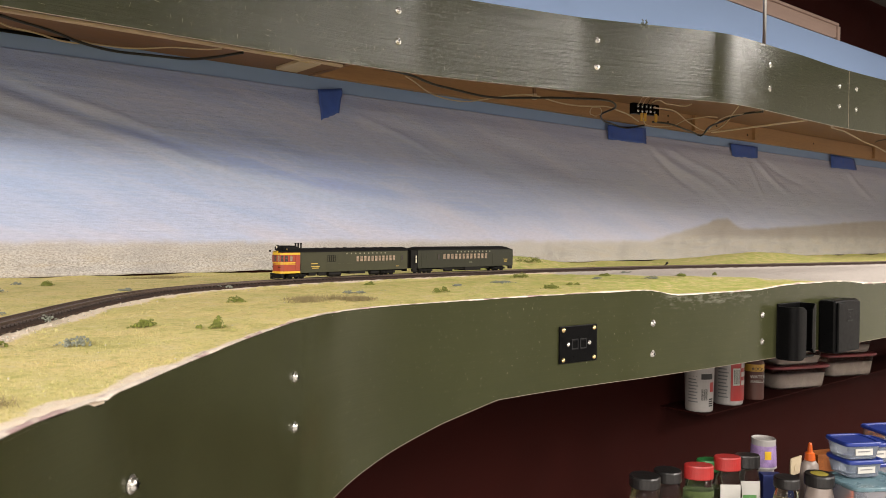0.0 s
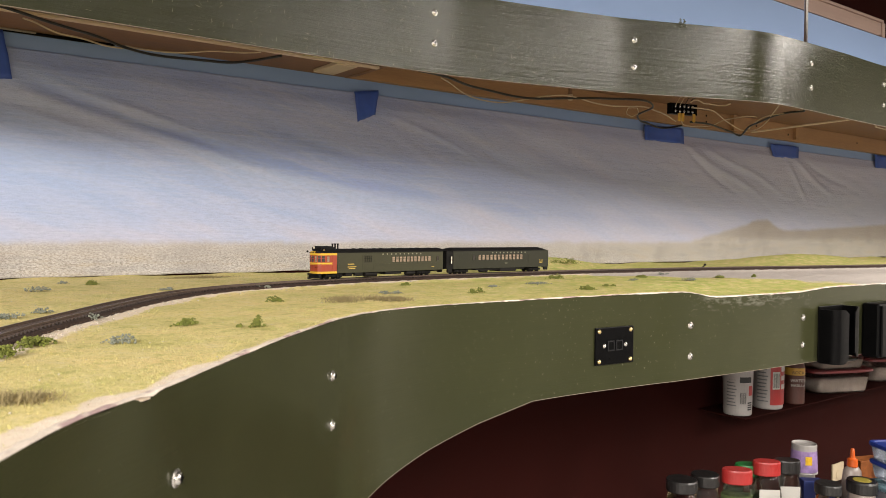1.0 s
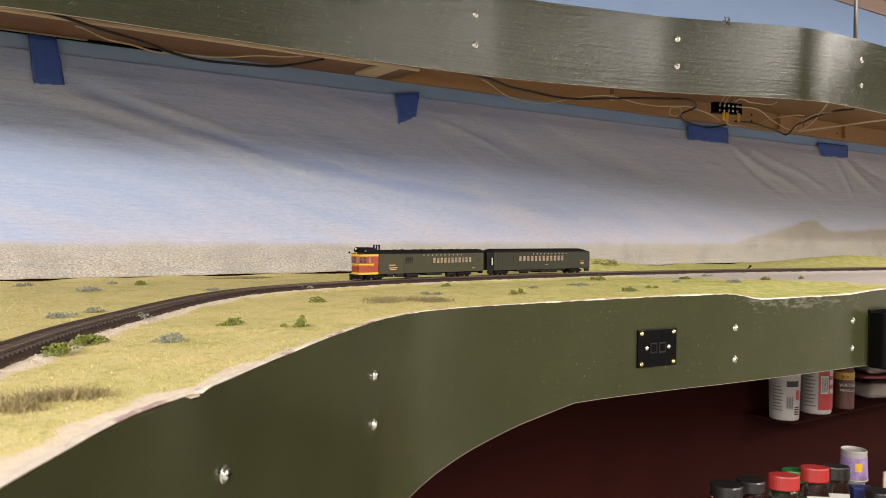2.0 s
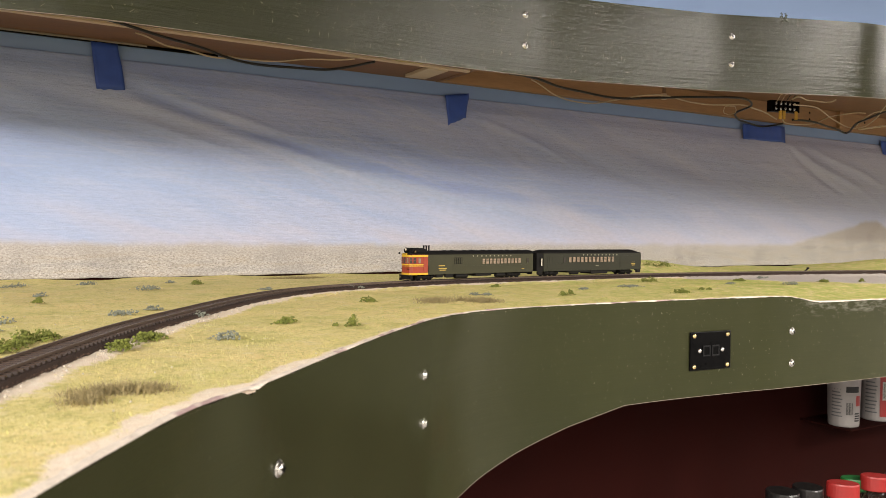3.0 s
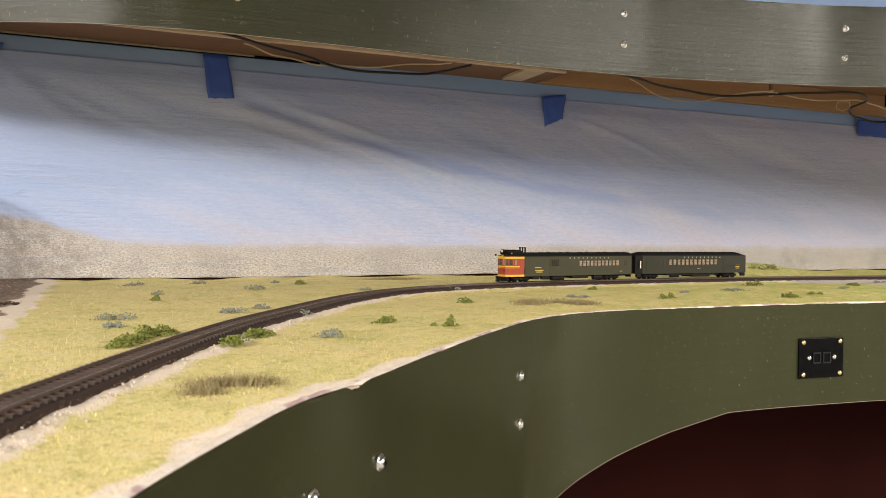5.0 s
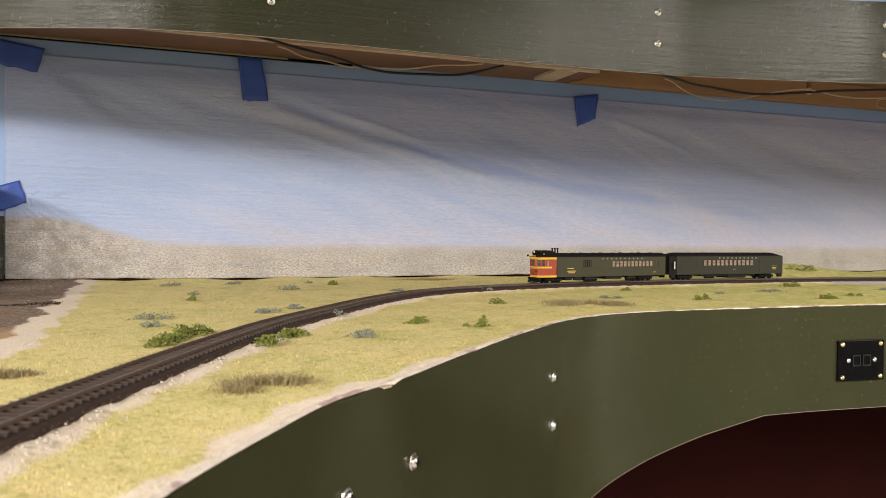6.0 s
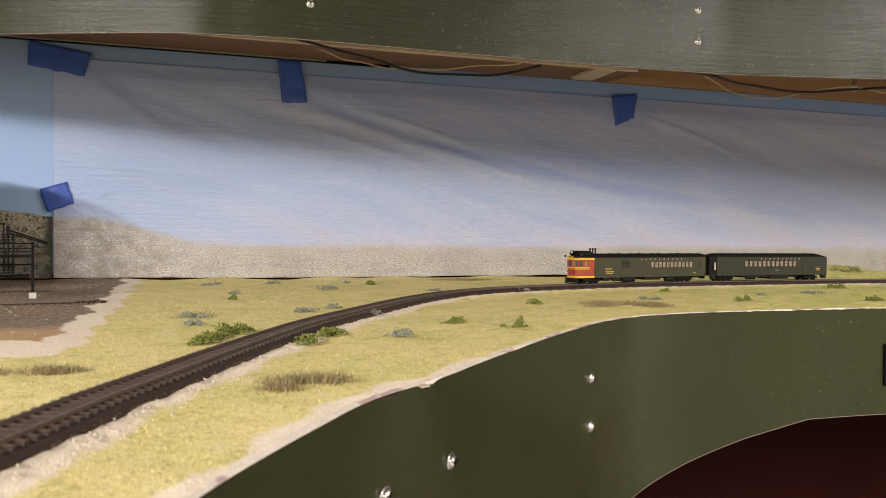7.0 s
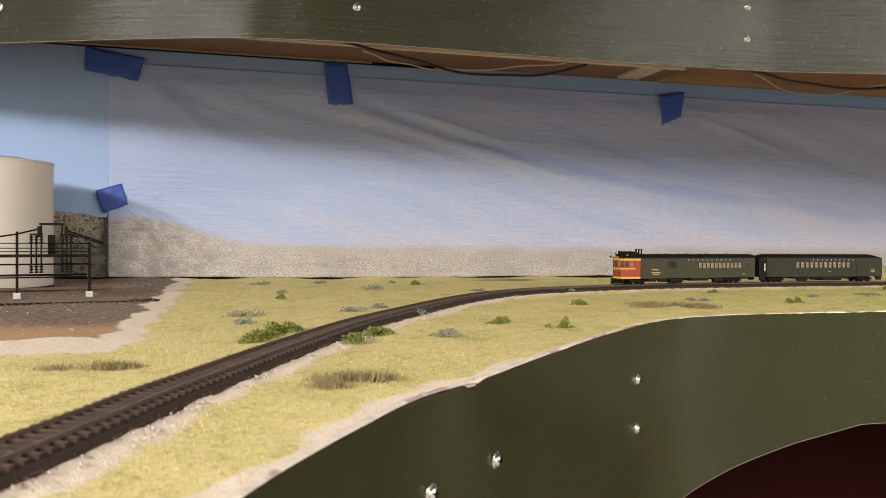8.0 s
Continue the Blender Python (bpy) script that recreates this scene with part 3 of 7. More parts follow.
# ---- fascias and decks ----
def strip(name, line, z_low, z_high, thick, material, parent=None):
    """A bent board standing on edge along a plan line; heights may vary along it."""
    n = len(line)
    t = np.gradient(line, axis=0)
    t /= np.linalg.norm(t, axis=1)[:, None]
    inn = np.stack([-t[:, 1], t[:, 0]], 1)
    s = np.concatenate([[0], np.cumsum(np.linalg.norm(np.diff(line, axis=0), axis=1))])
    zl, zh = np.broadcast_to(z_low, n), np.broadcast_to(z_high, n)
    v, uv, f = [], [], []
    # the faces and the edges of the board share no corners, so that each keeps its own shading
    for inset, side in ((0.0, 1), (thick, -1)):
        o = len(v)
        for i in range(n):
            for z in (zl[i], zl[i] + 0.0008, zh[i]):
                v.append((line[i, 0] + inn[i, 0] * inset, line[i, 1] + inn[i, 1] * inset, z))
                uv.append((s[i], z))
        for i in range(n - 1):
            for k in range(2):
                a, b = o + 3 * i + k, o + 3 * i + 3 + k
                f.append((a, b, b + 1, a + 1) if side > 0 else (b, a, a + 1, b + 1))
    raw = {k * 2 for k in range(n - 1)}
    for zs_, up in ((zl, False), (zh, True)):
        o = len(v)
        for i in range(n):
            for inset in (0.0, thick):
                v.append((line[i, 0] + inn[i, 0] * inset, line[i, 1] + inn[i, 1] * inset, zs_[i]))
                uv.append((s[i], zs_[i]))
        for i in range(n - 1):
            a = o + 2 * i
            if not up:
                raw.add(len(f))
            f.append((a, a + 2, a + 3, a + 1) if up else (a, a + 1, a + 3, a + 2))
    for i in (0, n - 1):
        o = len(v)
        for inset, z in ((0.0, zl[i]), (thick, zl[i]), (thick, zh[i]), (0.0, zh[i])):
            v.append((line[i, 0] + inn[i, 0] * inset, line[i, 1] + inn[i, 1] * inset, z))
            uv.append((s[i], z))
        f.append((o, o + 1, o + 2, o + 3) if i else (o + 3, o + 2, o + 1, o))
    ob = mesh_object(name, v, f, material, parent, smooth=True, uvs=uv, mats=[material, HARDBOARD_EDGE])
    for p in ob.data.polygons:
        if p.index in raw:
            p.material_index = 1
    return ob


fine_low = spline(LOWER_EDGE, 2700)
lower_bottom = np.interp(fine_low[:, 0], [-0.2, 0.2, 0.45, 0.545, 0.63, 0.722, 0.727, 1.2, 4.6], [1.0, 1.04, 1.094, 1.12, 1.141, 1.158, 1.1585, 1.157, 1.150])
lower_top = edge_height(fine_low[:, 0]) + 0.0006 * np.sin(fine_low[:, 0] * 190) - 0.001 - 0.0032 * np.exp(-((fine_low[:, 0] - 0.116) / 0.005) ** 2)
ob = strip("fascia_lower", fine_low, lower_bottom, lower_top, 0.004, OLIVE_LOW)
tagged(ob, "olive green painted hardboard fascia of the lower shelf, with specks", "fascia", kind="structure")
ob = strip("fascia_upper", high, 1.650, 1.788 + 0.005 * smooth(1.5, 1.8, high[:, 0]), 0.004, OLIVE)
tagged(ob, "glossy olive green painted hardboard fascia of the upper shelf", "fascia", kind="structure")
SEAM = 1.992


def deck(name, line, z0, z1, material, label, inset):
    t = np.gradient(line, axis=0)
    t /= np.linalg.norm(t, axis=1)[:, None]
    L = line + np.stack([-t[:, 1], t[:, 0]], 1) * inset
    v, f, n = [], [], len(L)
    for z in (z0, z1):
        for x, y in L:
            v.append((x, min(y, -0.003), z))
        for x, y in L:
            v.append((x, -0.002, z))
    for i in range(n - 1):
        f.append((i, n + i, n + i + 1, i + 1))
        f.append((2 * n + i, 2 * n + i + 1, 3 * n + i + 1, 3 * n + i))
        f.append((i, i + 1, 2 * n + i + 1, 2 * n + i))
    return tagged(mesh_object(name, v, f, material), label, "shelf", kind="structure")


bay = int(np.searchsorted(high[:, 0], 0.84))
deck("upper_deck_1", high[30:bay + 1], 1.7235, 1.742, PLY, "brown plywood underside of the upper shelf", 0.006)
deck("upper_deck_2", high[bay:], 1.778, 1.786, PLY, "brown plywood underside of the upper shelf", 0.006)
low_r = low[int(np.searchsorted(low[:, 0], 0.0)):]
deck("lower_deck", low_r, 1.262, 1.280, PLY, "plywood base of the lower shelf", 0.006)


# ---- backdrop sheet ----
TAPED = [(-0.22, 1.45), (-0.24, 1.69), (0.165, 1.67), (0.89, 1.67), (1.93, 1.69), (2.6, 1.685), (3.38, 1.685)]
# folds of the sheet: from, to, half width, depth (minus: a ridge)
FOLDS = [((0.19, 1.655), (0.42, 1.570), 0.012, 0.0060), ((0.36, 1.590), (0.82, 1.490), 0.009, 0.0050), ((0.26, 1.640), (0.60, 1.545), 0.006, -0.0030), ((0.16, 1.61), (0.62, 1.455), 0.007, -0.0016), ((0.60, 1.62), (1.00, 1.52), 0.012, 0.0024),
         ((-0.16, 1.64), (0.30, 1.50), 0.010, -0.0022), ((-0.05, 1.66), (0.50, 1.53), 0.012, 0.0022), ((1.00, 1.65), (1.60, 1.49), 0.016, 0.0026), ((0.93, 1.66), (1.24, 1.553), 0.006, -0.0025), ((0.95, 1.62), (1.15, 1.50), 0.010, -0.0015),
         ((2.00, 1.675), (2.54, 1.490), 0.012, -0.0040), ((2.03, 1.655), (2.36, 1.50), 0.010, 0.0030), ((2.12, 1.672), (2.62, 1.530), 0.010, -0.0030), ((2.64, 1.67), (2.98, 1.525), 0.012, -0.0045), ((2.60, 1.66), (2.78, 1.50), 0.012, -0.0035),
         ((2.70, 1.67), (3.10, 1.56), 0.010, 0.0030), ((3.40, 1.67), (3.72, 1.53), 0.014, -0.0045), ((-0.19, 1.665), (0.16, 1.530), 0.024, 0.0045), ((-0.20, 1.66), (-0.03, 1.55), 0.014, -0.0025),
         ((-0.215, 1.447), (-0.09, 1.422), 0.0025, -0.0012), ((-0.215, 1.437), (-0.13, 1.400), 0.0025, -0.0012), ((-0.215, 1.450), (-0.11, 1.440), 0.0025, -0.0010), ((0.05, 1.60), (0.52, 1.45), 0.012, -0.0015), ((1.25, 1.66), (1.80, 1.52), 0.020, 0.0030)]


def backdrop_sheet():
    xs = np.concatenate([np.linspace(-0.246, 0.10, 220, endpoint=False), np.linspace(0.10, 4.5, 720)])
    nu, nv = len(xs), 130
    zs = np.linspace(1.3028, 1.6935, nv)
    X, Z = np.meshgrid(xs, zs, indexing="ij")

    def wave(f):
        return np.array([noise.noise(Vector(f(a, b))) for a, b in zip(X.ravel(), Z.ravel())]).reshape(X.shape)
    bulge = wave(lambda a, b: (a * 2.2 + b * 3, 0, b * 6 - a * 1.5))
    fine = wave(lambda a, b: (a * 14 + b * 30, 3, b * 30 - a * 6))
    crumple = wave(lambda a, b: (a * 25 + b * 70, 8, b * 95 + a * 30))
    loose = smooth(1.31, 1.36, Z) * smooth(1.6935, 1.64, Z)
    Y = -0.006 - 0.0024 * (bulge + 0.6) - 0.0007 * fine
    free = np.ones_like(X)
    for tx, tz in TAPED:
        free *= 1 - np.exp(-((X - tx) ** 2 + (Z - tz) ** 2) / 0.05 ** 2)
    Y -= 0.0035 * free * loose
    for (ax, az), (bx_, bz), w, depth in FOLDS:
        length = math.hypot(bx_ - ax, bz - az)
        ux, uz = (bx_ - ax) / length, (bz - az) / length
        u = (X - ax) * ux + (Z - az) * uz
        o = -(X - ax) * uz + (Z - az) * ux + 0.006 * np.sin(u * 14 + ax * 9)
        along = smooth(-0.02, 0.25 * length, u) * smooth(1.1 * length, 0.55 * length, u)
        Y += depth * np.exp(-(o / w) ** 2) * along * free
    Y = -0.0036 + (Y + 0.0036) * smooth(-0.246, -0.16, X) * (0.12 + 0.88 * smooth(1.6935, 1.66, Z))
    # the corner by the lower tape lies nearly flat, with sharp little creases running out from the tape
    flat = smooth(0.20, 0.0, X) * smooth(1.51, 1.45, Z)
    Y = Y * (1 - 0.85 * flat) - 0.0042 * 0.85 * flat
    ray_a = np.arctan2(Z - 1.448, X + 0.235)
    reach = np.hypot(Z - 1.448, X + 0.235)
    crease = np.array([noise.noise(Vector((a * 9.0, r * 22.0, 4))) for a, r in zip(ray_a.ravel(), reach.ravel())]).reshape(X.shape)
    Y -= 0.0022 * np.maximum(0, 0.30 - np.abs(crease)) / 0.30 * smooth(0.012, 0.03, reach) * smooth(0.13, 0.05, reach) * smooth(0.35, 0.1, ray_a) * smooth(-1.1, -0.75, ray_a)
    # crumpled band under the long fold
    o = Z - 1.695 + 0.29 * X
    Y -= 0.0020 * crumple * np.exp(-((o + 0.015) / 0.022) ** 2) * smooth(0.38, 0.55, X) * smooth(0.95, 0.75, X)
    low_edge = np.array([0.0014 * noise.noise(Vector((a * 9, 7, 0))) + 0.0011 * noise.noise(Vector((a * 31, 2, 0))) for a in xs])
    low_edge += 0.0022 * (1 - smooth(-0.06, 0.02, xs)) + 0.0010 * smooth(0.35, 0.6, xs)
    Z = Z + low_edge[:, None] * (1 - np.linspace(0, 1, nv))[None, :]
    v = np.stack([X, np.minimum(Y, -0.0035), Z], -1).reshape(-1, 3)
    ii = np.arange(nu * nv).reshape(nu, nv)
    f = np.stack([ii[:-1, :-1], ii[1:, :-1], ii[1:, 1:], ii[:-1, 1:]], -1).reshape(-1, 4).tolist()
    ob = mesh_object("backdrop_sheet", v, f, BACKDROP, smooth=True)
    sol = ob.modifiers.new("thick", "SOLIDIFY")
    sol.thickness = 0.0008
    return tagged(ob, "printed desert sky backdrop on wrinkled plastic sheet taped to wall", "backdrop", kind="structure")


backdrop_sheet()

# ---- track ----
RAIL_Z = 1.3091


def rail(name, off, parent):
    n = len(way)
    t = np.gradient(way, axis=0)
    t /= np.linalg.norm(t, axis=1)[:, None]
    nrm = np.stack([-t[:, 1], t[:, 0]], 1)
    prof = [(-0.0010, 0), (-0.0010, 0.0003), (-0.0003, 0.0005), (-0.0003, 0.0010), (-0.00045, 0.0012), (-0.00045, 0.0017), (0.00045, 0.0017), (0.00045, 0.0012), (0.0003, 0.0010), (0.0003, 0.0005), (0.0010, 0.0003), (0.0010, 0)]
    L = way[::3]
    N = nrm[::3]
    v, f = [], []
    for p, q in zip(L, N):
        for a, z in prof:
            v.append((p[0] + q[0] * (off + a), p[1] + q[1] * (off + a), RAIL_Z + z))
    k = len(prof)
    for i in range(len(L) - 1):
        for j in range(k):
            f.append((i * k + j, i * k + (j + 1) % k, (i + 1) * k + (j + 1) % k, (i + 1) * k + j))
    ob = mesh_object(name, v, f, RAIL_SIDE, parent, mats=[RAIL_SIDE, RAIL_TOP])
    for i, p in enumerate(ob.data.polygons):
        if i % k == 5:
            p.material_index = 1
    return ob


track = empty("railway_track", pose(0, 0, 0))
tagged(track, "curving model railway track with brown ties and worn rails", "track")
for off in (-0.0088, 0.0088):
    rail("rail", off, track)
# dark painted roadbed under the ties
t_w = np.gradient(way, axis=0)
t_w /= np.linalg.norm(t_w, axis=1)[:, None]
n_w = np.stack([-t_w[:, 1], t_w[:, 0]], 1)


def roadbed():
    prof = [(-0.0215, 1.2985), (-0.0195, 1.3045), (-0.0172, 1.3070), (0.0172, 1.3070), (0.0190, 1.3040), (0.0205, 1.2985)]
    L, N = way[::2], n_w[::2]
    v, f, k = [], [], len(prof)
    for i, (p, q) in enumerate(zip(L, N)):
        for j, (a, z) in enumerate(prof):
            w = (0.0022 * noise.noise(Vector((i * 0.33, j * 3.0, 2))) + 0.0012 * noise.noise(Vector((i * 1.1, j * 3.0, 6)))) if j in (0, 1, 4, 5) else 0.0
            v.append((p[0] + q[0] * (a + w), p[1] + q[1] * (a + w), z + 0.3 * w))
    for i in range(len(L) - 1):
        for j in range(k - 1):
            f.append((i * k + j, (i + 1) * k + j, (i + 1) * k + j + 1, i * k + j + 1))
    return mesh_object("roadbed", v, f, BALLAST, track, smooth=True)


roadbed()


# ---- fascia fittings ----
def near_on(line, x, y):
    """Nearest place on a plan line and the outward heading there, in degrees."""
    i = int(np.argmin(((line - np.array([x, y])) ** 2).sum(1)))
    a, b = line[max(0, i - 1)], line[min(len(line) - 1, i + 1)]
    d = (b - a) / np.linalg.norm(b - a)
    u = max(-1.0, min(1.0, float((np.array([x, y]) - line[i]) @ d) / 0.05)) * 0.05
    p = line[i] + d * u
    return p[0], p[1], math.degrees(math.atan2(d[1], d[0]))


def place_on(ob, line, x, y, z, out=0.0, spin=0.0):
    """Stand a thing whose back is its local y = 0 plane on a fascia; local -y faces the room."""
    px, py, h = near_on(line, x, y)
    nx, ny = math.sin(radians(h)), -math.cos(radians(h))
    ob.matrix_world = pose(px + nx * out, py + ny * out, z, 0, spin, h)
    return ob


def screw(label="nickel pan-head screw with washer in green fascia", head=CHROME, r=0.0042, washer=True):
    s = empty("screw")
    turn = pose(0, 0, 0, 90, 0, 0)
    if washer:
        part("washer", lathe([(0.0056, 0.0), (0.0056, 0.0007), (0.0050, 0.0013), (0.0038, 0.0015)], 20, turn), head, s, smooth=False)
    b = 0.0012 if washer else 0.0
    part("screw_head", lathe([(r, b), (r * 0.97, b + 0.0008), (r * 0.82, b + 0.0018), (r * 0.5, b + 0.0025), (r * 0.12, b + 0.0027)], 20, turn), head, s, smooth=True)
    bm = bmesh.new()
    for a in (0, 90):
        add_box(bm, -r * 0.55, r * 0.55, -(b + 0.0031), -(b + 0.002), -r * 0.11, r * 0.11, m=pose(0, 0, 0, 0, a + 20, 0))
    part("cross_slot", bm, BLACK, s)
    return tagged(s, label, "screw", "screws in the fascias")


first = screw()
LOWER_SCREWS = [(0.084, -1.101, 1.245), (0.140, -1.051, 1.245), (0.367, -0.821, 1.245), (0.367, -0.821, 1.196), (1.045, -0.747, 1.244), (1.045, -0.747, 1.195), (1.353, -0.765, 1.240), (1.353, -0.765, 1.191),
                (2.02, -0.77, 1.24), (2.02, -0.77, 1.19)]
UPPER_SCREWS = [(-0.343, -0.300, 1.700), (0.137, -0.450, 1.699), (0.137, -0.450, 1.749), (0.750, -0.455, 1.749), (0.750, -0.455, 1.699), (1.148, -0.54, 1.749), (1.148, -0.54, 1.699), (1.586, -0.646, 1.748), (1.586, -0.646, 1.697),
                (1.942, -0.634, 1.749), (1.942, -0.634, 1.700), (2.030, -0.637, 1.752), (2.030, -0.637, 1.7015)]
used = False
for line, rows in ((low, LOWER_SCREWS), (high, UPPER_SCREWS)):
    for x, y, z in rows:
        s = first if not used else copy_thing(first, pose(0, 0, 0))
        used = True
        place_on(s, line, x, y, z, 0.0003, random.uniform(0, 90))

seam = part("trim_seam", box(-0.0006, 0.0006, -0.0004, 0.0, 1.652, 1.7915), HARDBOARD_EDGE)
place_on(seam, high, SEAM, -0.635, 0.0)
tagged(seam, "thin dark joint between two fascia boards", "joint", kind="structure")
JACK = mat("dark_jack_socket", (0.003, 0.003, 0.003), 0.7, vary=0.2, scale=200, spec=0.05)
GREY_RIM = mat("grey_socket_rim", (0.014, 0.014, 0.015), 0.5, vary=0.2, scale=300, spec=0.2)


def throttle_panel():
    p = empty("phone_socket")
    part("plate", box(-0.0385, 0.0385, -0.003, 0.0, -0.0275, 0.0275, bevel=0.0012), BLACK, p)
    for sx in (-0.0315, 0.0315):
        for sz in (-0.022, 0.022):
            part("corner_screw", lathe([(0.0034, 0.003), (0.0033, 0.0038), (0.0024, 0.0050), (0.0005, 0.0054)], 16, pose(sx, 0, sz, 90, 0, 0)), BRASS, p, "brass corner screw", smooth=True)
    for sx in (-0.0215, 0.0215):
        part("centre_screw", lathe([(0.0034, 0.003), (0.0033, 0.0038), (0.0024, 0.0050), (0.0005, 0.0054)], 16, pose(sx, 0, 0.0005, 90, 0, 0)), CHROME, p, "nickel centre screw", smooth=True)
    for sx in (-0.0085, 0.0085):
        bm = bmesh.new()
        for a in ((-0.0066, 0.0066, 0.0058, 0.0076), (-0.0066, 0.0066, -0.0076, -0.0058), (-0.0066, -0.0052, -0.0058, 0.0058), (0.0052, 0.0066, -0.0058, 0.0058)):
            add_box(bm, sx + a[0], sx + a[1], -0.0042, -0.0028, a[2], a[3])
        j = part("jack", bm, GREY_RIM, p, "modular phone jack")
        part("socket", box(sx - 0.0052, sx + 0.0052, -0.0036, -0.003, -0.0058, 0.0040), JACK, j)
    return tagged(p, "black throttle socket plate with two phone jacks and brass screws", "socket")


place_on(throttle_panel(), low, 0.881, -0.7325, 1.2237, 0.0004)


def bent_wall(path, z0, z1, cut):
    """A moulded upright wall on a plan path, its free end cut back at top and bottom; (x, y) pairs from the back to the lip."""
    P = spline(path, 22)
    t = np.gradient(P, axis=0)
    t /= np.linalg.norm(t, axis=1)[:, None]
    o = np.stack([-t[:, 1], t[:, 0]], 1) * 0.0015
    bm, rings = bmesh.new(), []
    for k, (p, q) in enumerate(zip(P, o)):
        c = cut * float(smooth(0.72, 1.0, k / (len(P) - 1))) ** 2
        rings.append([bm.verts.new((*(p + q), z0 + c)), bm.verts.new((*(p - q), z0 + c)), bm.verts.new((*(p - q), z1 - c)), bm.verts.new((*(p + q), z1 - c))])
    for a, b in zip(rings, rings[1:]):
        for k in range(4):
            bm.faces.new((a[k], a[(k + 1) % 4], b[(k + 1) % 4], b[k]))
    bm.faces.new(rings[0])
    bm.faces.new(list(reversed(rings[-1])))
    return bm


def throttle_holder():
    """An open tray: back plate, a wide moulded wall that wraps to the front, a narrow one facing it, and a floor."""
    h = empty("throttle_holder")
    part("back", box(-0.043, 0.041, -0.003, 0.0, -0.053, 0.050, bevel=0.001), BLACK, h)
    part("side_wall", bent_wall([(-0.0415, -0.003), (-0.0415, -0.016), (-0.0405, -0.027), (-0.0350, -0.0345), (-0.024, -0.0365), (-0.004, -0.0365)], -0.054, 0.045, 0.007), BLACK, h)
    part("side_wall", bent_wall([(0.0395, -0.003), (0.0395, -0.018), (0.0390, -0.028), (0.0345, -0.0345), (0.029, -0.0360), (0.018, -0.0365)], -0.044, 0.049, 0.010), BLACK, h)
    part("base", box(-0.0395, 0.0375, -0.032, -0.003, -0.052, -0.0485, bevel=0.0008), BLACK, h)
    return tagged(h, "open black plastic throttle holder on the green fascia", "holder")


place_on(throttle_holder(), low, 1.444, -0.767, 1.208, 0.0004)


def throttle_box():
    h = empty("throttle_pocket")
    part("shell", box(-0.052, 0.052, -0.034, 0.0, -0.054, 0.052, bevel=0.0045), BLACK, h)
    part("front_cover", box(-0.048, 0.048, -0.0385, -0.0335, -0.051, 0.048, bevel=0.002), BLACK, h)
    bm = bmesh.new()
    for a in ((-0.012, 0.014, 0.031, 0.033), (-0.012, 0.014, 0.009, 0.011), (-0.012, -0.010, 0.011, 0.014), (0.012, 0.014, 0.028, 0.031), (-0.003, 0.004, 0.024, 0.026), (-0.003, 0.004, 0.016, 0.018)):
        add_box(bm, a[0], a[1], -0.0394, -0.0385, a[2], a[3])
    part("emblem", bm, GREY_RIM, h, "plain raised emblem")
    return tagged(h, "closed black plastic throttle pocket on the green fascia", "holder")


place_on(throttle_box(), low, 1.614, -0.769, 1.206, 0.0004)


# ---- plaster rim where scenery meets the fascia ----
def plaster_rim():
    v, f, rows = [], [], []
    t = np.gradient(low, axis=0)
    t /= np.linalg.norm(t, axis=1)[:, None]
    inn = np.stack([-t[:, 1], t[:, 0]], 1)
    eh = edge_height(low[:, 0])
    k = 7
    for i in range(len(low)):
        wide = 0.009 - 0.0055 * smooth(0.0, 0.5, low[i, 0]) + 0.003 * smooth(1.05, 1.15, low[i, 0]) + 0.014 * smooth(1.04, 1.07, low[i, 0]) * smooth(1.22, 1.14, low[i, 0])
        a = noise.noise(Vector((i * 0.21, 0, 0)))
        b = noise.noise(Vector((i * 0.065, 5, 0)))
        far = float(smooth(1.02, 1.08, low[i, 0]))
        c = noise.noise(Vector((i * 0.55, 9, 0)))
        drop = 0.0004 + 0.0012 * max(0, a) + 0.0016 * max(0, c) + 0.002 * max(0, b - 0.2) + 0.0022 * far * max(0, b + 0.3) 
        top = -0.0002 + 0.0008 * b + 0.0007 * c
        close = 1 - float(smooth(0.25, 0.6, low[i, 0]))
        drop = drop * (1 - 0.8 * close) + 0.0018 * math.exp(-((low[i, 0] - 0.121) / 0.0046) ** 2)
        top += close * (0.0008 * noise.noise(Vector((i * 0.9, 2, 0))) + 0.0003)
        for o, z in ((-0.0001, -drop - 0.0005), (-0.0004, -drop), (-0.0004, -0.0003), (0.0, top), (wide * 0.35, top + 0.0004), (wide * 0.7, top - 0.0006), (wide, -0.0035)):
            v.append((low[i, 0] + inn[i, 0] * o, low[i, 1] + inn[i, 1] * o, eh[i] + z))
    for i in range(len(low) - 1):
        for j in range(k - 1):
            f.append((i * k + j, (i + 1) * k + j, (i + 1) * k + j + 1, i * k + j + 1))
    return tagged(mesh_object("trim_plaster_rim", v, f, PLASTER, smooth=True), "rough pale plaster rim along the scenery edge", "rim", kind="structure")


plaster_rim()


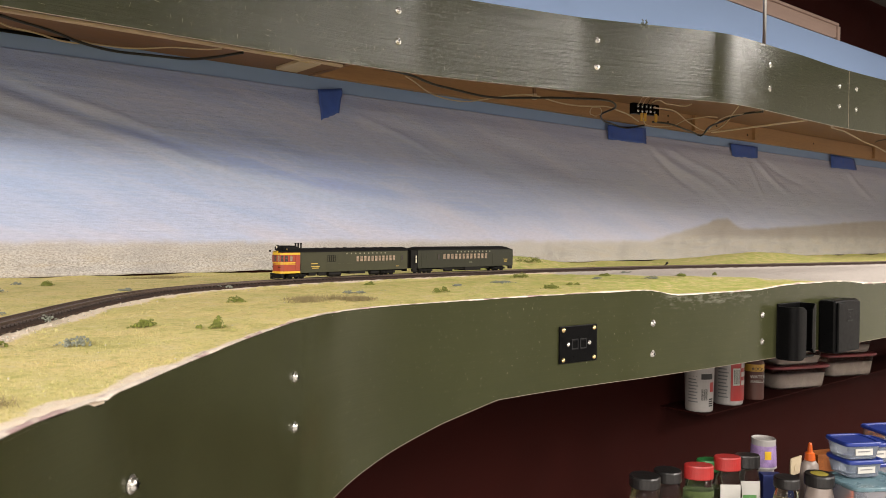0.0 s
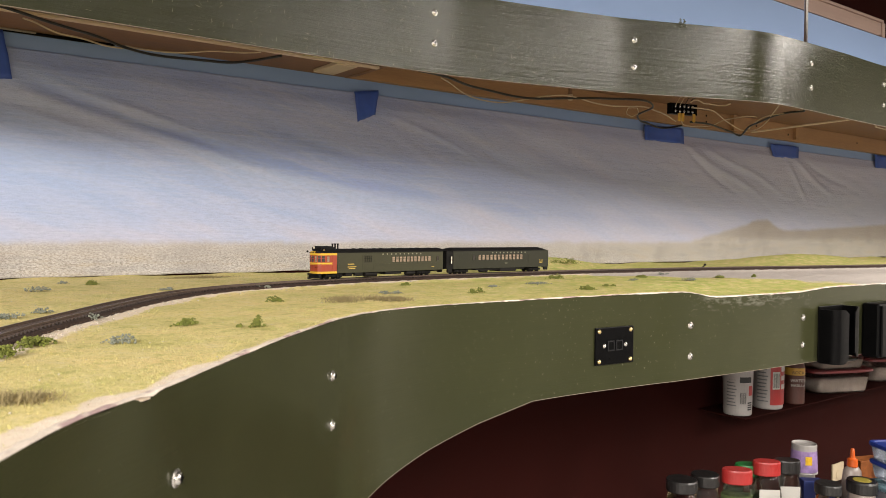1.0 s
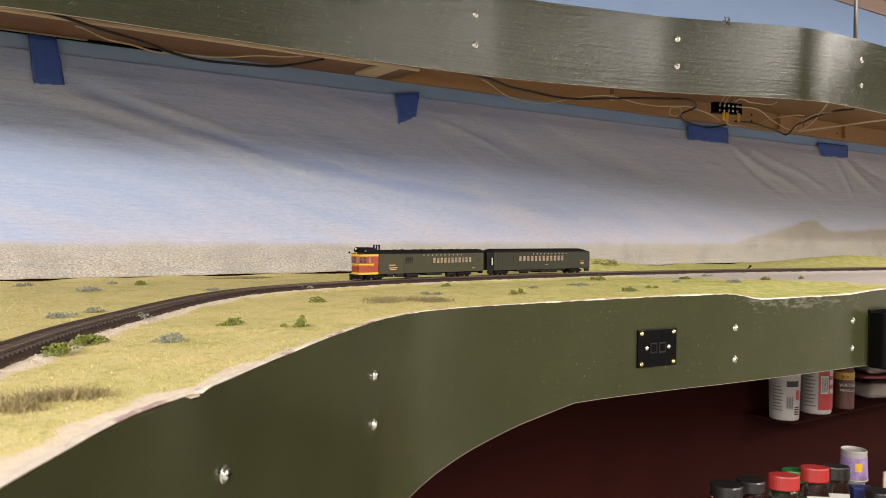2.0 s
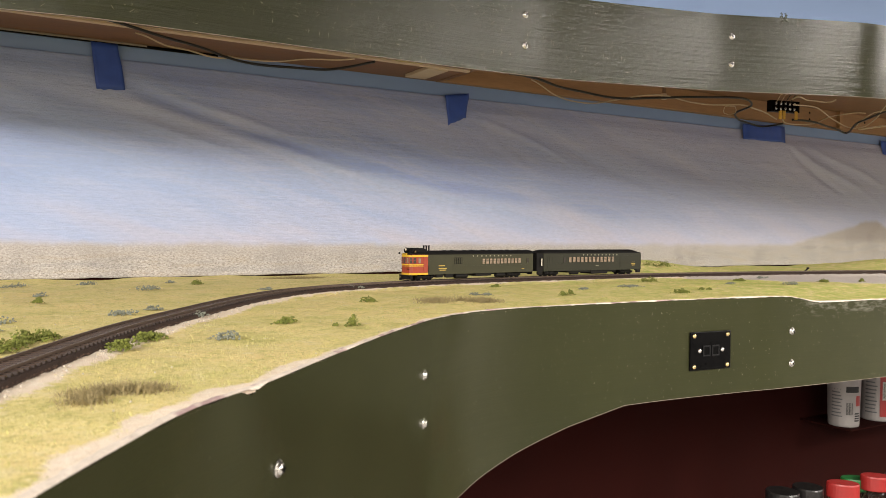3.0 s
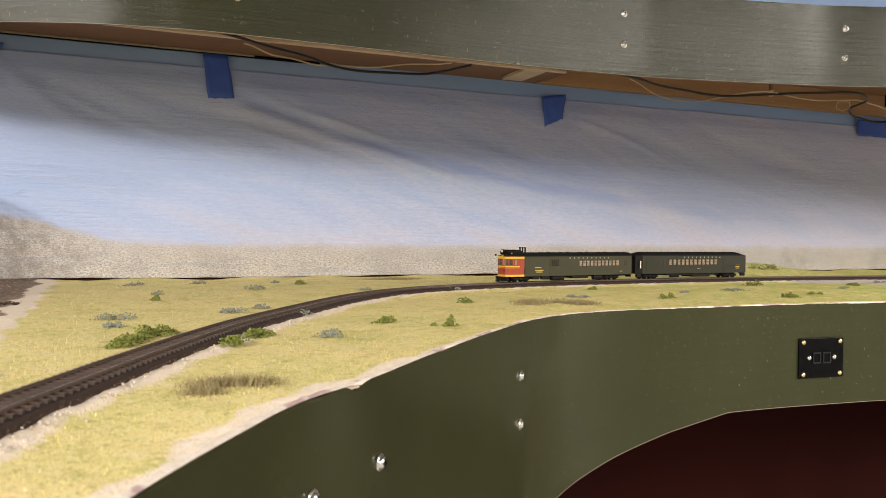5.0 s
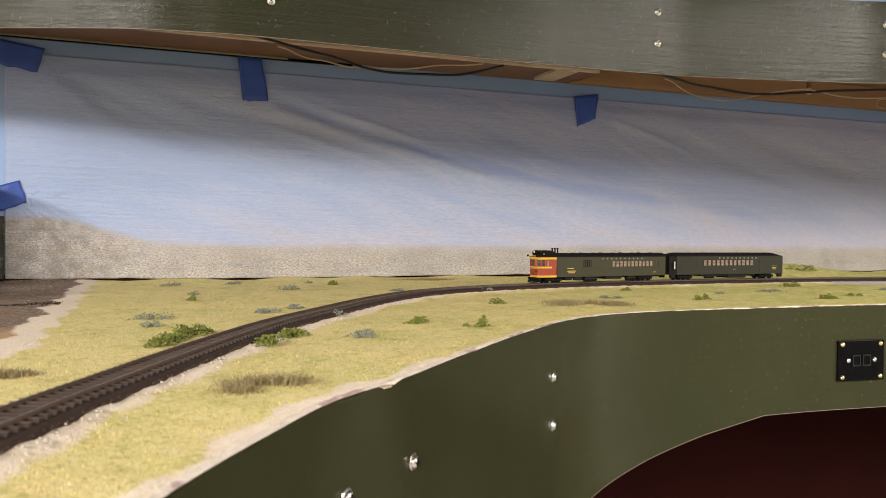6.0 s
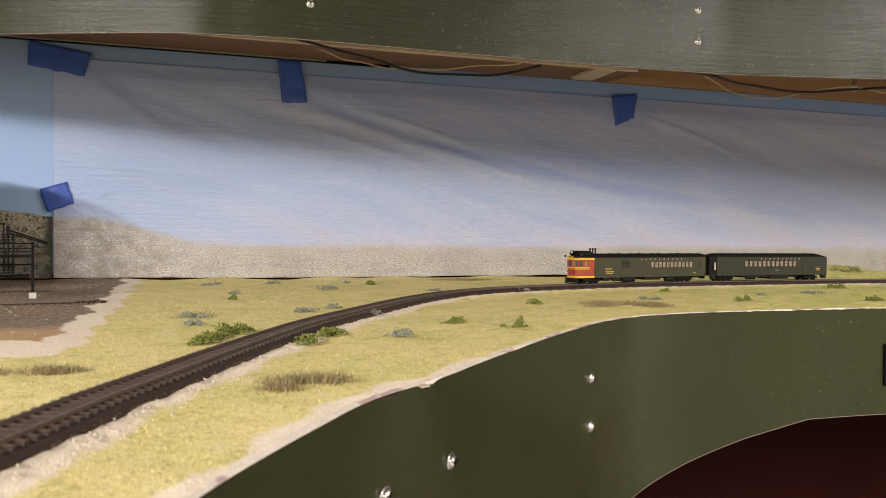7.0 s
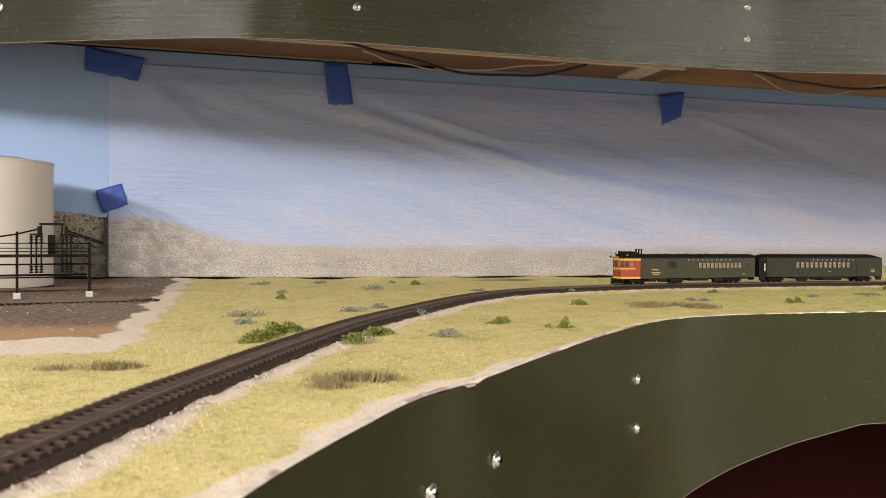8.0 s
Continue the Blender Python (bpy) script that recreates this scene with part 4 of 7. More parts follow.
# ---- blue tape ----
def tape(corners, label, out=0.0118):
    """A strip of tape from four (x, z) corners on the wall, with a crinkled face and one ragged end."""
    a, b, c, d = [np.array(q) for q in corners]
    nu, nv = 9, 9
    v, f = [], []
    for i in range(nu):
        for j in range(nv):
            u, w = i / (nu - 1), j / (nv - 1)
            p = (a * (1 - u) + b * u) * (1 - w) + (d * (1 - u) + c * u) * w
            rag = 0.0042 * noise.noise(Vector((i * 1.7 + a[0] * 50, 3, 0))) * (w > 0.99)
            y = -out - 0.0024 * noise.noise(Vector((p[0] * 55, 1, p[1] * 55))) - 0.001 * w
            curl = 0.0016 * noise.noise(Vector((a[0] * 40, 5, w * 3.1 + a[1]))) + 0.0012 * (u - 0.5) * math.sin(w * 5 + a[0] * 30)
            v.append((p[0] + curl, y, p[1] + rag))
    for i in range(nu - 1):
        for j in range(nv - 1):
            f.append((i * nv + j, i * nv + j + 1, (i + 1) * nv + j + 1, (i + 1) * nv + j))
    ob = mesh_object("tape_strip", v, f, TAPE, smooth=True)
    s = ob.modifiers.new("thick", "SOLIDIFY")
    s.thickness = 0.0004
    return tagged(ob, label, "tape", "tape strips on the backdrop")


tape([(-0.268, 1.461), (-0.223, 1.475), (-0.213, 1.436), (-0.255, 1.421)], "short tilted piece of blue painter's tape on the sheet edge", 0.0068)
tape([(-0.284, 1.718), (-0.184, 1.703), (-0.196, 1.662), (-0.284, 1.674)], "long slanting piece of dark blue painter's tape under the shelf", 0.0075)
tape([(0.138, 1.718), (0.183, 1.719), (0.196, 1.638), (0.149, 1.636)], "hanging strip of blue painter's tape, shadowed by the shelf")
tape([(0.857, 1.694), (0.918, 1.704), (0.911, 1.649), (0.865, 1.628)], "short torn strip of blue painter's tape, folded at one corner")
tape([(1.838, 1.709), (2.025, 1.715), (2.027, 1.667), (1.839, 1.665)], "wide level strip of blue painter's tape on the backdrop")
tape([(2.512, 1.706), (2.696, 1.708), (2.693, 1.664), (2.524, 1.661)], "level strip of blue painter's tape on the backdrop")
tape([(3.277, 1.719), (3.501, 1.716), (3.525, 1.668), (3.285, 1.666)], "level strip of blue painter's tape on the backdrop")

# ---- underside of the upper deck ----
BAY = mat("orange_brown_plywood", (0.42, 0.235, 0.115), 0.6, vary=0.22, scale=9, fine=140, stretch=(0.3, 4, 4))


def board(name, a, material, label, m=None):
    return tagged(part(name, box(*a, bevel=0.0012, m=m), material), label, "board", kind="structure")


board("trim_cleat_front", (-0.9, 0.835, -0.150, -0.140, 1.7178, 1.7232), PINE, "long pale pine cleat under the upper shelf")
board("trim_cleat_wall", (-1.1, 0.232, -0.013, -0.0095, 1.7196, 1.7232), mat("grey_wood_strip", (0.30, 0.25, 0.21), 0.6, vary=0.2, scale=20), "thin greyish strip along the wall under the shelf")
# solid black strip in place of the shaded gap between plywood and wall
board("trim_gap_wall", (-1.1, 0.36, -0.009, -0.004, 1.7178, 1.7232), BLACK, "thin black strip standing in for the dark gap along the wall")
board("trim_crosspiece", (0.742, 0.79, -0.139, -0.040, 1.7165, 1.7232), PINE, "short pale pine crosspiece under the upper shelf")
board("trim_shim", (0.655, 0.712, -0.195, -0.168, 1.7160, 1.7232), mat("yellow_shim", (0.62, 0.50, 0.22), 0.6), "small yellowish wooden shim")
board("trim_ledger", (0.845, 4.5, -0.024, -0.004, 1.7222, 1.7778), BAY, "long orange-brown plywood ledger along the wall under the shelf")
board("trim_end_rib", (0.836, 0.8445, -0.46, -0.004, 1.7222, 1.7778), PLY, "plywood rib across the underside of the shelf")
for i, jx in enumerate((2.253, 2.632, 3.65)):
    board("joist_%d" % (i + 1), (jx, jx + 0.018, -0.036, -0.0245, 1.7265, 1.7778), BAY, "plywood joist under the upper shelf")

for nx, nz in ((2.12, 1.742), (2.12, 1.762), (2.40, 1.755), (2.60, 1.742), (3.1, 1.75)):
    tagged(part("nail", lathe([(0.0036, 0.0), (0.0034, 0.0008), (0.0008, 0.0011)], 10, pose(nx, -0.0245, nz, 90, 0, 0)), BLACK), "small dark nail head in the plywood ledger", "nail", "nails in the ledger")

WIRE_BLACK = mat("black_wire", (0.01, 0.01, 0.011), 0.45, vary=0.1)
WIRE_CREAM = mat("cream_wire", (0.66, 0.52, 0.36), 0.5, vary=0.1)


def cable(points, z, r, material, label, sag=0.0):
    pts = spline([(x, y) for x, y in points], 12 * len(points))
    n = len(pts)
    P = [(p[0], min(p[1], -0.016), z - sag * math.sin(math.pi * i / (n - 1)) + 0.0015 * math.sin(i * 0.21)) for i, p in enumerate(pts)]
    return tagged(part("cable", tube(P, r, 6), material, smooth=True), label, "cable", "loose cables under the upper shelf")


BLK, CRM = "loose black cable hanging under the upper shelf", "thin cream wire hanging under the upper shelf"
for pts, z, r, m_, lab in (
        ([(0.10, -0.25), (0.229, -0.179), (0.31, -0.118), (0.363, -0.078), (0.449, -0.049), (0.535, -0.069), (0.57, -0.117), (0.604, -0.185)], 1.704, 0.0024, WIRE_BLACK, BLK),
        ([(0.869, -0.241), (0.968, -0.218), (1.078, -0.172), (1.171, -0.153), (1.262, -0.161), (1.323, -0.201), (1.366, -0.256), (1.431, -0.289), (1.497, -0.293), (1.56, -0.26), (1.608, -0.197), (1.662, -0.129), (1.776, -0.062), (1.892, -0.031), (1.895, -0.10)], 1.704, 0.0026, WIRE_BLACK, BLK),
        ([(1.85, -0.161), (1.952, -0.16), (2.07, -0.129), (2.208, -0.078), (2.2, -0.098), (2.044, -0.226), (1.951, -0.332), (1.905, -0.411), (1.898, -0.464)], 1.703, 0.0028, WIRE_BLACK, BLK),
        ([(0.19, -0.165), (0.23, -0.123), (0.276, -0.088), (0.323, -0.066), (0.362, -0.059)], 1.7065, 0.0016, WIRE_CREAM, CRM),
        ([(0.36, -0.079), (0.393, -0.064), (0.456, -0.096), (0.508, -0.139), (0.564, -0.184)], 1.7065, 0.0014, WIRE_CREAM, CRM),
        ([(0.952, -0.202), (1.088, -0.102), (1.182, -0.045), (1.244, -0.051), (1.254, -0.116), (1.273, -0.183), (1.323, -0.217), (1.481, -0.185), (1.533, -0.204), (1.572, -0.233), (1.725, -0.175), (1.821, -0.134)], 1.7065, 0.0016, WIRE_CREAM, CRM),
        ([(1.603 + 0.060 * math.cos(a) + 0.009 * math.sin(a), -0.161 + 0.050 * math.cos(a) - 0.012 * math.sin(a)) for a in np.linspace(0, 6.4, 14)], 1.706, 0.0009, WIRE_CREAM, CRM),
        ([(1.786, -0.174), (1.89, -0.108), (1.96, -0.085), (1.983, -0.118), (1.964, -0.159), (1.901, -0.253), (1.893, -0.307), (1.936, -0.311)], 1.7068, 0.0014, WIRE_CREAM, CRM),
        ([(1.60, -0.34), (1.592, -0.366), (1.663, -0.351), (1.696, -0.364), (1.687, -0.392)], 1.7075, 0.0014, WIRE_CREAM, CRM),
        ([(1.66, -0.30), (1.761, -0.296), (2.028, -0.177), (2.145, -0.143), (2.138, -0.188), (2.026, -0.288), (1.915, -0.365), (1.807, -0.448)], 1.7062, 0.0015, WIRE_CREAM, CRM),
        ([(2.122, -0.171), (2.005, -0.263), (1.933, -0.343), (1.904, -0.412), (1.897, -0.46)], 1.7055, 0.0016, WIRE_CREAM, CRM),
        ([(2.262, -0.645), (2.278, -0.47), (2.413, -0.445), (2.696, -0.373), (2.881, -0.343), (3.14, -0.279), (3.309, -0.261)], 1.699, 0.0020, WIRE_CREAM, CRM),
        ([(2.829, -0.364), (2.749, -0.429), (2.725, -0.466)], 1.705, 0.0014, WIRE_BLACK, BLK)):
    cable(pts, z, r, m_, lab)
board("trim_slat", (-0.34, 0.0, -0.005, 0.005, -0.002, 0.002), PINE, "thin pale slat bracing the underside of the shelf", m=pose(2.17, -0.15, 1.702, 0, 0, 82))
tb = empty("terminal_block", pose(1.752, -0.205, 1.708, 0, 0, -12))
part("block_body", box(-0.046, 0.046, -0.007, 0.007, 0.0, 0.029, bevel=0.001), BLACK, tb)
for i in range(6):
    part("divider", box(-0.0375 + i * 0.0145, -0.0355 + i * 0.0145, -0.012, -0.007, 0.001, 0.028), BLACK, tb)
for i in range(5):
    for z in (0.008, 0.021):
        part("lug", lathe([(0.0036, 0.0), (0.0034, 0.002), (0.001, 0.003)], 10, pose(-0.0292 + i * 0.0145, -0.007, z, 90, 0, 0)), CHROME, tb, "nickel terminal screw")
YTAG = mat("yellow_spade_tag", (0.70, 0.40, 0.05), 0.5)
for x in (-0.018, -0.006, 0.032):
    part("tag", box(x - 0.0045, x + 0.0045, -0.011, -0.0085, -0.019, 0.003, bevel=0.0008), YTAG, tb, "yellow spade connector")
for i in range(4):
    x = -0.0292 + i * 0.0145
    part("lead", tube([(x, -0.009, 0.024), (x + 0.003, -0.013, 0.033), (x + 0.012, -0.010, 0.043), (x + 0.030, -0.004, 0.0485)], 0.0010, 6), WIRE_CREAM if i < 2 else WIRE_BLACK, tb, "thin lead wire")
tagged(tb, "black terminal block with yellow connectors under the upper shelf", "terminal")
cl = empty("cable_clip", pose(1.332, -0.200, 1.706))
part("clip_body", box(-0.005, 0.005, -0.004, 0.004, -0.004, 0.010, bevel=0.001), WIRE_CREAM, cl)
part("clip_head", box(-0.004, 0.004, -0.003, 0.003, 0.010, 0.052, bevel=0.001), PLY, cl)
tagged(cl, "small cream cable clip under the upper shelf", "clip")

# ---- above the upper deck ----
ROD = mat("threaded_steel_rod", (0.55, 0.54, 0.52), 0.35, 1.0, vary=0.15, scale=400)
tagged(part("hanger_rod", tube([(1.739, -0.55, 1.742), (1.739, -0.55, 2.449)], 0.0042, 10), ROD, smooth=True), "thin steel rod hanging the shelf from the ceiling", "rod")
TRIMWOOD = mat("pinkish_wood_trim", (0.58, 0.42, 0.35), 0.5, vary=0.15, scale=12, stretch=(0.3, 4, 4))
win = empty("window_1")
part("window_frame", box(1.6, 3.34, 0.002, 0.03, 2.213, 2.262, bevel=0.003), TRIMWOOD, win)
part("frame_edge", box(1.6, 3.352, -0.004, 0.03, 2.262, 2.274, bevel=0.003), TRIMWOOD, win)
part("frame_side", box(3.34, 3.364, -0.004, 0.03, 2.204, 2.262, bevel=0.003), TRIMWOOD, win)
part("inner_bead", box(1.6, 3.31, -0.003, 0.002, 2.206, 2.213, bevel=0.001), TRIMWOOD, win)
tagged(win, "pinkish wooden window head trim above the blue board", "window", kind="structure")

# ---- plants ----
GREEN_LEAF = mat("green_foam_foliage", (0.22, 0.25, 0.045), 0.9, vary=0.5, scale=250, fine=1400, bump=0.6, dist=0.002)
BLUE_LEAF = mat("grey_blue_sage", (0.29, 0.31, 0.25), 0.9, vary=0.4, scale=250, fine=1400, bump=0.6, dist=0.002)
DRY = mat("dry_brown_tuft", (0.36, 0.29, 0.14), 0.95, vary=0.45, scale=120)
ICO = bmesh.new()
bmesh.ops.create_icosphere(ICO, subdivisions=1, radius=1)
ICO_V, ICO_F = [tuple(v.co) for v in ICO.verts], [[v.index for v in f.verts] for f in ICO.faces]
ICO.free()


def ground_z(x, y):
    p = np.array([x, y])
    d = np.sqrt(((low - p) ** 2).sum(1).min())
    return float(ground_height(np.array([[x]]), np.array([[y]]), np.array([[d]]))[0, 0])


def shrub(x, y, wide, tall, material, label, deep=None, heading=0.0, fill=1.0):
    """A clump of many small crumbs of foam on a few stalks, uneven and gappy."""
    deep = deep or wide * 0.6
    rnd = random.Random(round(x * 7919 + y * 104729))
    n = int((30 + 5200 * wide) * fill)
    v, f = [], []
    ca, sa = math.cos(heading), math.sin(heading)
    lobes = [(rnd.uniform(-0.36, 0.36), rnd.uniform(-0.3, 0.3), rnd.uniform(0.55, 1.0)) for _ in range(max(2, int(wide / 0.007)))]
    for _ in range(n):
        lx_, ly_, lh = rnd.choice(lobes)
        a = rnd.gauss(lx_, 0.13) * wide
        b = rnd.gauss(ly_, 0.15) * deep
        h = tall * lh * (1 - 0.75 * min(1, ((a / wide - lx_) ** 2 + (b / deep - ly_) ** 2) * 12)) * rnd.uniform(0.25, 1.0)
        r = rnd.uniform(0.0006, 0.0013)
        o = len(v)
        sx, sy, sz = rnd.uniform(0.6, 1.3), rnd.uniform(0.6, 1.3), rnd.uniform(0.5, 1.1)
        for q in ICO_V:
            j = rnd.uniform(0.75, 1.25) * r
            px, py = a + q[0] * j * sx, b + q[1] * j * sy
            v.append((px * ca - py * sa, px * sa + py * ca, max(-0.0008, h + q[2] * j * sz)))
        f.extend([[o + k for k in t] for t in ICO_F])
    ob = mesh_object("shrub", v, f, material)
    ob.location = (x, y, ground_z(x, y) + 0.0003)
    return tagged(ob, label, "shrub", "shrubs on the scenery")


GL = "small bright green foam shrub in straw-coloured grass"
BL = "low grey-blue sage clump in straw-coloured grass"
GREENS = [(0.280, -0.200, 0.024, 0.010), (0.233, -0.795, 0.026, 0.007), (0.271, -0.817, 0.006, 0.004), (0.286, -0.828, 0.019, 0.013), (0.406, -0.598, 0.024, 0.008), (0.808, -0.156, 0.024, 0.009),
          (0.699, -0.448, 0.020, 0.006), (0.710, -0.623, 0.026, 0.009), (1.050, -0.443, 0.036, 0.010), (0.911, -0.650, 0.036, 0.008), (0.992, -0.626, 0.020, 0.004), (1.266, -0.469, 0.030, 0.005),
          (1.389, -0.570, 0.030, 0.007), (1.487, -0.584, 0.020, 0.009), (0.032, -0.478, 0.019, 0.008), (1.314, -0.20, 0.070, 0.016), (1.43, -0.10, 0.035, 0.008), (1.258, -0.481, 0.028, 0.006)]
for x, y, w, h in GREENS:
    shrub(x, y, w, h, GREEN_LEAF, GL)
for x, y, w, h, hd in ((0.000, -0.864, 0.046, 0.010, 0.98), (0.020, -0.826, 0.052, 0.012, 1.0), (0.070, -0.903, 0.040, 0.008, 0.95), (0.098, -0.856, 0.040, 0.009, 1.05)):
    shrub(x, y, w, h, GREEN_LEAF, "long bright green foam hedge beside the model track", deep=0.017, heading=hd, fill=1.5)
for x, y, w, h in ((0.348, -0.366, 0.022, 0.004), (0.458, -0.444, 0.026, 0.005), (0.600, -0.561, 0.032, 0.006), (0.809, -0.537, 0.026, 0.004), (0.918, -0.528, 0.055, 0.004), (1.255, -0.595, 0.036, 0.007), (1.161, -0.535, 0.026, 0.004),
                   (0.017, -0.153, 0.036, 0.007), (0.120, -0.159, 0.034, 0.007), (0.188, -0.316, 0.044, 0.009), (0.254, -0.144, 0.020, 0.005), (0.038, -0.371, 0.024, 0.007), (-0.011, -0.686, 0.036, 0.009), (-0.013, -0.746, 0.024, 0.006),
                   (0.106, -0.642, 0.036, 0.007), (0.139, -0.609, 0.024, 0.009), (0.341, -0.370, 0.022, 0.004), (0.169, -0.726, 0.032, 0.006), (0.150, -0.877, 0.029, 0.009), (1.40, -0.42, 0.03, 0.005)):
    shrub(x, y, w, h, BLUE_LEAF, BL, fill=0.55)


def tuft(x, y, wide, deep, heading, tall, n):
    """Dry brown fibres standing in a patch."""
    rnd = random.Random(round(x * 991 + y * 7717))
    spots = [(rnd.uniform(-0.45, 0.45), rnd.gauss(0, 0.3)) for _ in range(9)]
    v, f = [], []
    ca, sa = math.cos(heading), math.sin(heading)
    for _ in range(n):
        k = rnd.choice(spots)
        a, b = rnd.gauss(k[0], 0.10) * wide, rnd.gauss(k[1], 0.20) * deep
        h, w = tall * rnd.uniform(0.3, 1) * max(0.3, 1 - abs(a / wide)), rnd.uniform(0.00022, 0.00048)
        t, l = rnd.uniform(0, 6.28), rnd.uniform(0.2, 1.9) * h
        o = len(v)
        px, py = a * ca - b * sa, a * sa + b * ca
        v += [(px - w * math.cos(t + 1.57), py - w * math.sin(t + 1.57), -0.001), (px + w * math.cos(t + 1.57), py + w * math.sin(t + 1.57), -0.001), (px + l * math.cos(t), py + l * math.sin(t), h)]
        f.append((o, o + 1, o + 2))
    ob = mesh_object("dry_tuft", v, f, DRY)
    ob.location = (x, y, ground_z(x, y) + 0.0004)
    return tagged(ob, "patch of dry brown scrub fibres on the scenery", "scrub", "dry scrub patches")


tuft(0.048, -1.060, 0.062, 0.026, 0.05, 0.008, 1500)
tuft(-0.112, -0.985, 0.060, 0.022, 0.1, 0.007, 1200)
tuft(0.515, -0.640, 0.10, 0.05, -0.5, 0.008, 2400)
tuft(0.49, -0.09, 0.14, 0.03, 0.0, 0.006, 1500)


def grass_fibres():
    """Short static-grass fibres over the flocked zones."""
    rng = np.random.default_rng(5)
    n = 1100000
    iu, iv = rng.random(n) * (NU - 1.001), rng.random(n) * (NV - 1.001)
    a, b = iu.astype(int), iv.astype(int)
    fu, fv = iu - a, iv - b

    def sample(g):
        return g[a, b] * (1 - fu) * (1 - fv) + g[a + 1, b] * fu * (1 - fv) + g[a, b + 1] * (1 - fu) * fv + g[a + 1, b + 1] * fu * fv
    x, y, z, g = sample(gx), sample(gy), sample(gz), sample(zg)
    cell = np.linalg.norm(np.stack([gx[1:, :-1] - gx[:-1, :-1], gy[1:, :-1] - gy[:-1, :-1]]), axis=0) * np.linalg.norm(np.stack([gx[:-1, 1:] - gx[:-1, :-1], gy[:-1, 1:] - gy[:-1, :-1]]), axis=0)
    keep = (rng.random(n) < g) & (x > -0.45) & (x < 1.9) & (rng.random(n) < np.clip(cell[a, b] / 6e-6, 0.12, 1))
    x, y, z = x[keep], y[keep], z[keep]

    def blotch(size, seed):
        grid = np.random.default_rng(seed).random((64, 64))
        p, q = x / size, y / size
        i, j = np.floor(p).astype(int), np.floor(q).astype(int)
        u, w_ = p - i, q - j
        u, w_ = u * u * (3 - 2 * u), w_ * w_ * (3 - 2 * w_)
        return (grid[i % 64, j % 64] * (1 - u) + grid[(i + 1) % 64, j % 64] * u) * (1 - w_) + (grid[i % 64, (j + 1) % 64] * (1 - u) + grid[(i + 1) % 64, (j + 1) % 64] * u) * w_
    clumps = 0.5 * blotch(0.0045, 1) + 0.3 * blotch(0.011, 2) + 0.2 * blotch(0.03, 3)
    keep = rng.random(len(x)) < np.clip((clumps - 0.36) * 5, 0.06, 1)
    x, y, z, clumps = x[keep], y[keep], z[keep], clumps[keep]
    n = len(x)
    ang, length, lean = rng.random(n) * 6.283, rng.uniform(0.0008, 0.0022, n) * (0.55 + 0.6 * np.clip((clumps - 0.3) * 2.2, 0, 1)), rng.uniform(0.45, 1.45, n)
    w = 0.00022 * (0.7 + 0.6 * rng.random(n))
    tall = rng.random(n) < 0.03 * np.clip((clumps - 0.42) * 8, 0.1, 1)
    length, lean, w = np.where(tall, rng.uniform(0.0012, 0.0024, n), length), np.where(tall, rng.uniform(0.05, 0.7, n), lean), np.where(tall, w * 1.35, w)
    dx, dy = np.cos(ang), np.sin(ang)
    v = np.empty((n, 3, 3))
    v[:, 0] = np.stack([x - dy * w, y + dx * w, z - 0.0004], 1)
    v[:, 1] = np.stack([x + dy * w, y - dx * w, z - 0.0004], 1)
    v[:, 2] = np.stack([x + dx * length * np.sin(lean), y + dy * length * np.sin(lean), z + length * np.cos(lean)], 1)
    me = bpy.data.meshes.new("grass")
    me.from_pydata(v.reshape(-1, 3), [], np.arange(3 * n).reshape(-1, 3).tolist())
    m, nt, bs = nodes_of("static_grass")
    geo = nt.nodes.new("ShaderNodeNewGeometry")
    r = ramp_node(nt, geo.outputs["Random Per Island"], [(0, (0.17, 0.18, 0.05)), (0.22, (0.46, 0.44, 0.14)), (0.48, (0.80, 0.71, 0.34)), (0.74, (0.56, 0.55, 0.16)), (1, (0.78, 0.70, 0.36))])
    patch = noise_node(nt, 16, 4, 0.6)
    green = mix_node(nt, map_range(nt, patch.outputs[0], 0.48, 0.68, 0, 0.45), r.outputs[0], (0.50, 0.52, 0.15))
    spot = nt.nodes.new("ShaderNodeTexCoord")
    where = nt.nodes.new("ShaderNodeSeparateXYZ")
    link(nt, spot.outputs["Object"], where.inputs[0])
    clump = noise_node(nt, 48, 5, 0.7)
    green = mix_node(nt, math_node(nt, "MULTIPLY", map_range(nt, where.outputs[0], 0.45, 1.15, 0, 0.75), map_range(nt, clump.outputs[0], 0.62, 0.42)), green, (0.44, 0.55, 0.12))
    green = mix_node(nt, map_range(nt, clump.outputs[0], 0.44, 0.34, 0, 0.55), green, (0.34, 0.36, 0.09))
    warm = noise_node(nt, 11, 4, 0.6)
    green = mix_node(nt, map_range(nt, warm.outputs[0], 0.52, 0.66, 0, 0.5), green, (0.92, 0.70, 0.24))
    speckle = noise_node(nt, 230, 4, 0.7)
    green = mix_node(nt, map_range(nt, speckle.outputs[0], 0.46, 0.34, 0, 0.5), green, (0.24, 0.26, 0.06))
    green = mix_node(nt, map_range(nt, speckle.outputs[0], 0.56, 0.70, 0, 0.3), green, (0.95, 0.88, 0.55))
    link(nt, mix_node(nt, 1.0, green, (0.86, 0.84, 0.82), "MULTIPLY"), bs.inputs["Base Color"])
    bs.inputs["Roughness"].default_value = 0.9
    bs.inputs["Specular IOR Level"].default_value = 0.1
    me.materials.append(m)
    return tagged(new("grass", me), "short straw-green static grass fibres covering the scenery", "grass", kind="stuff")


grass_fibres()


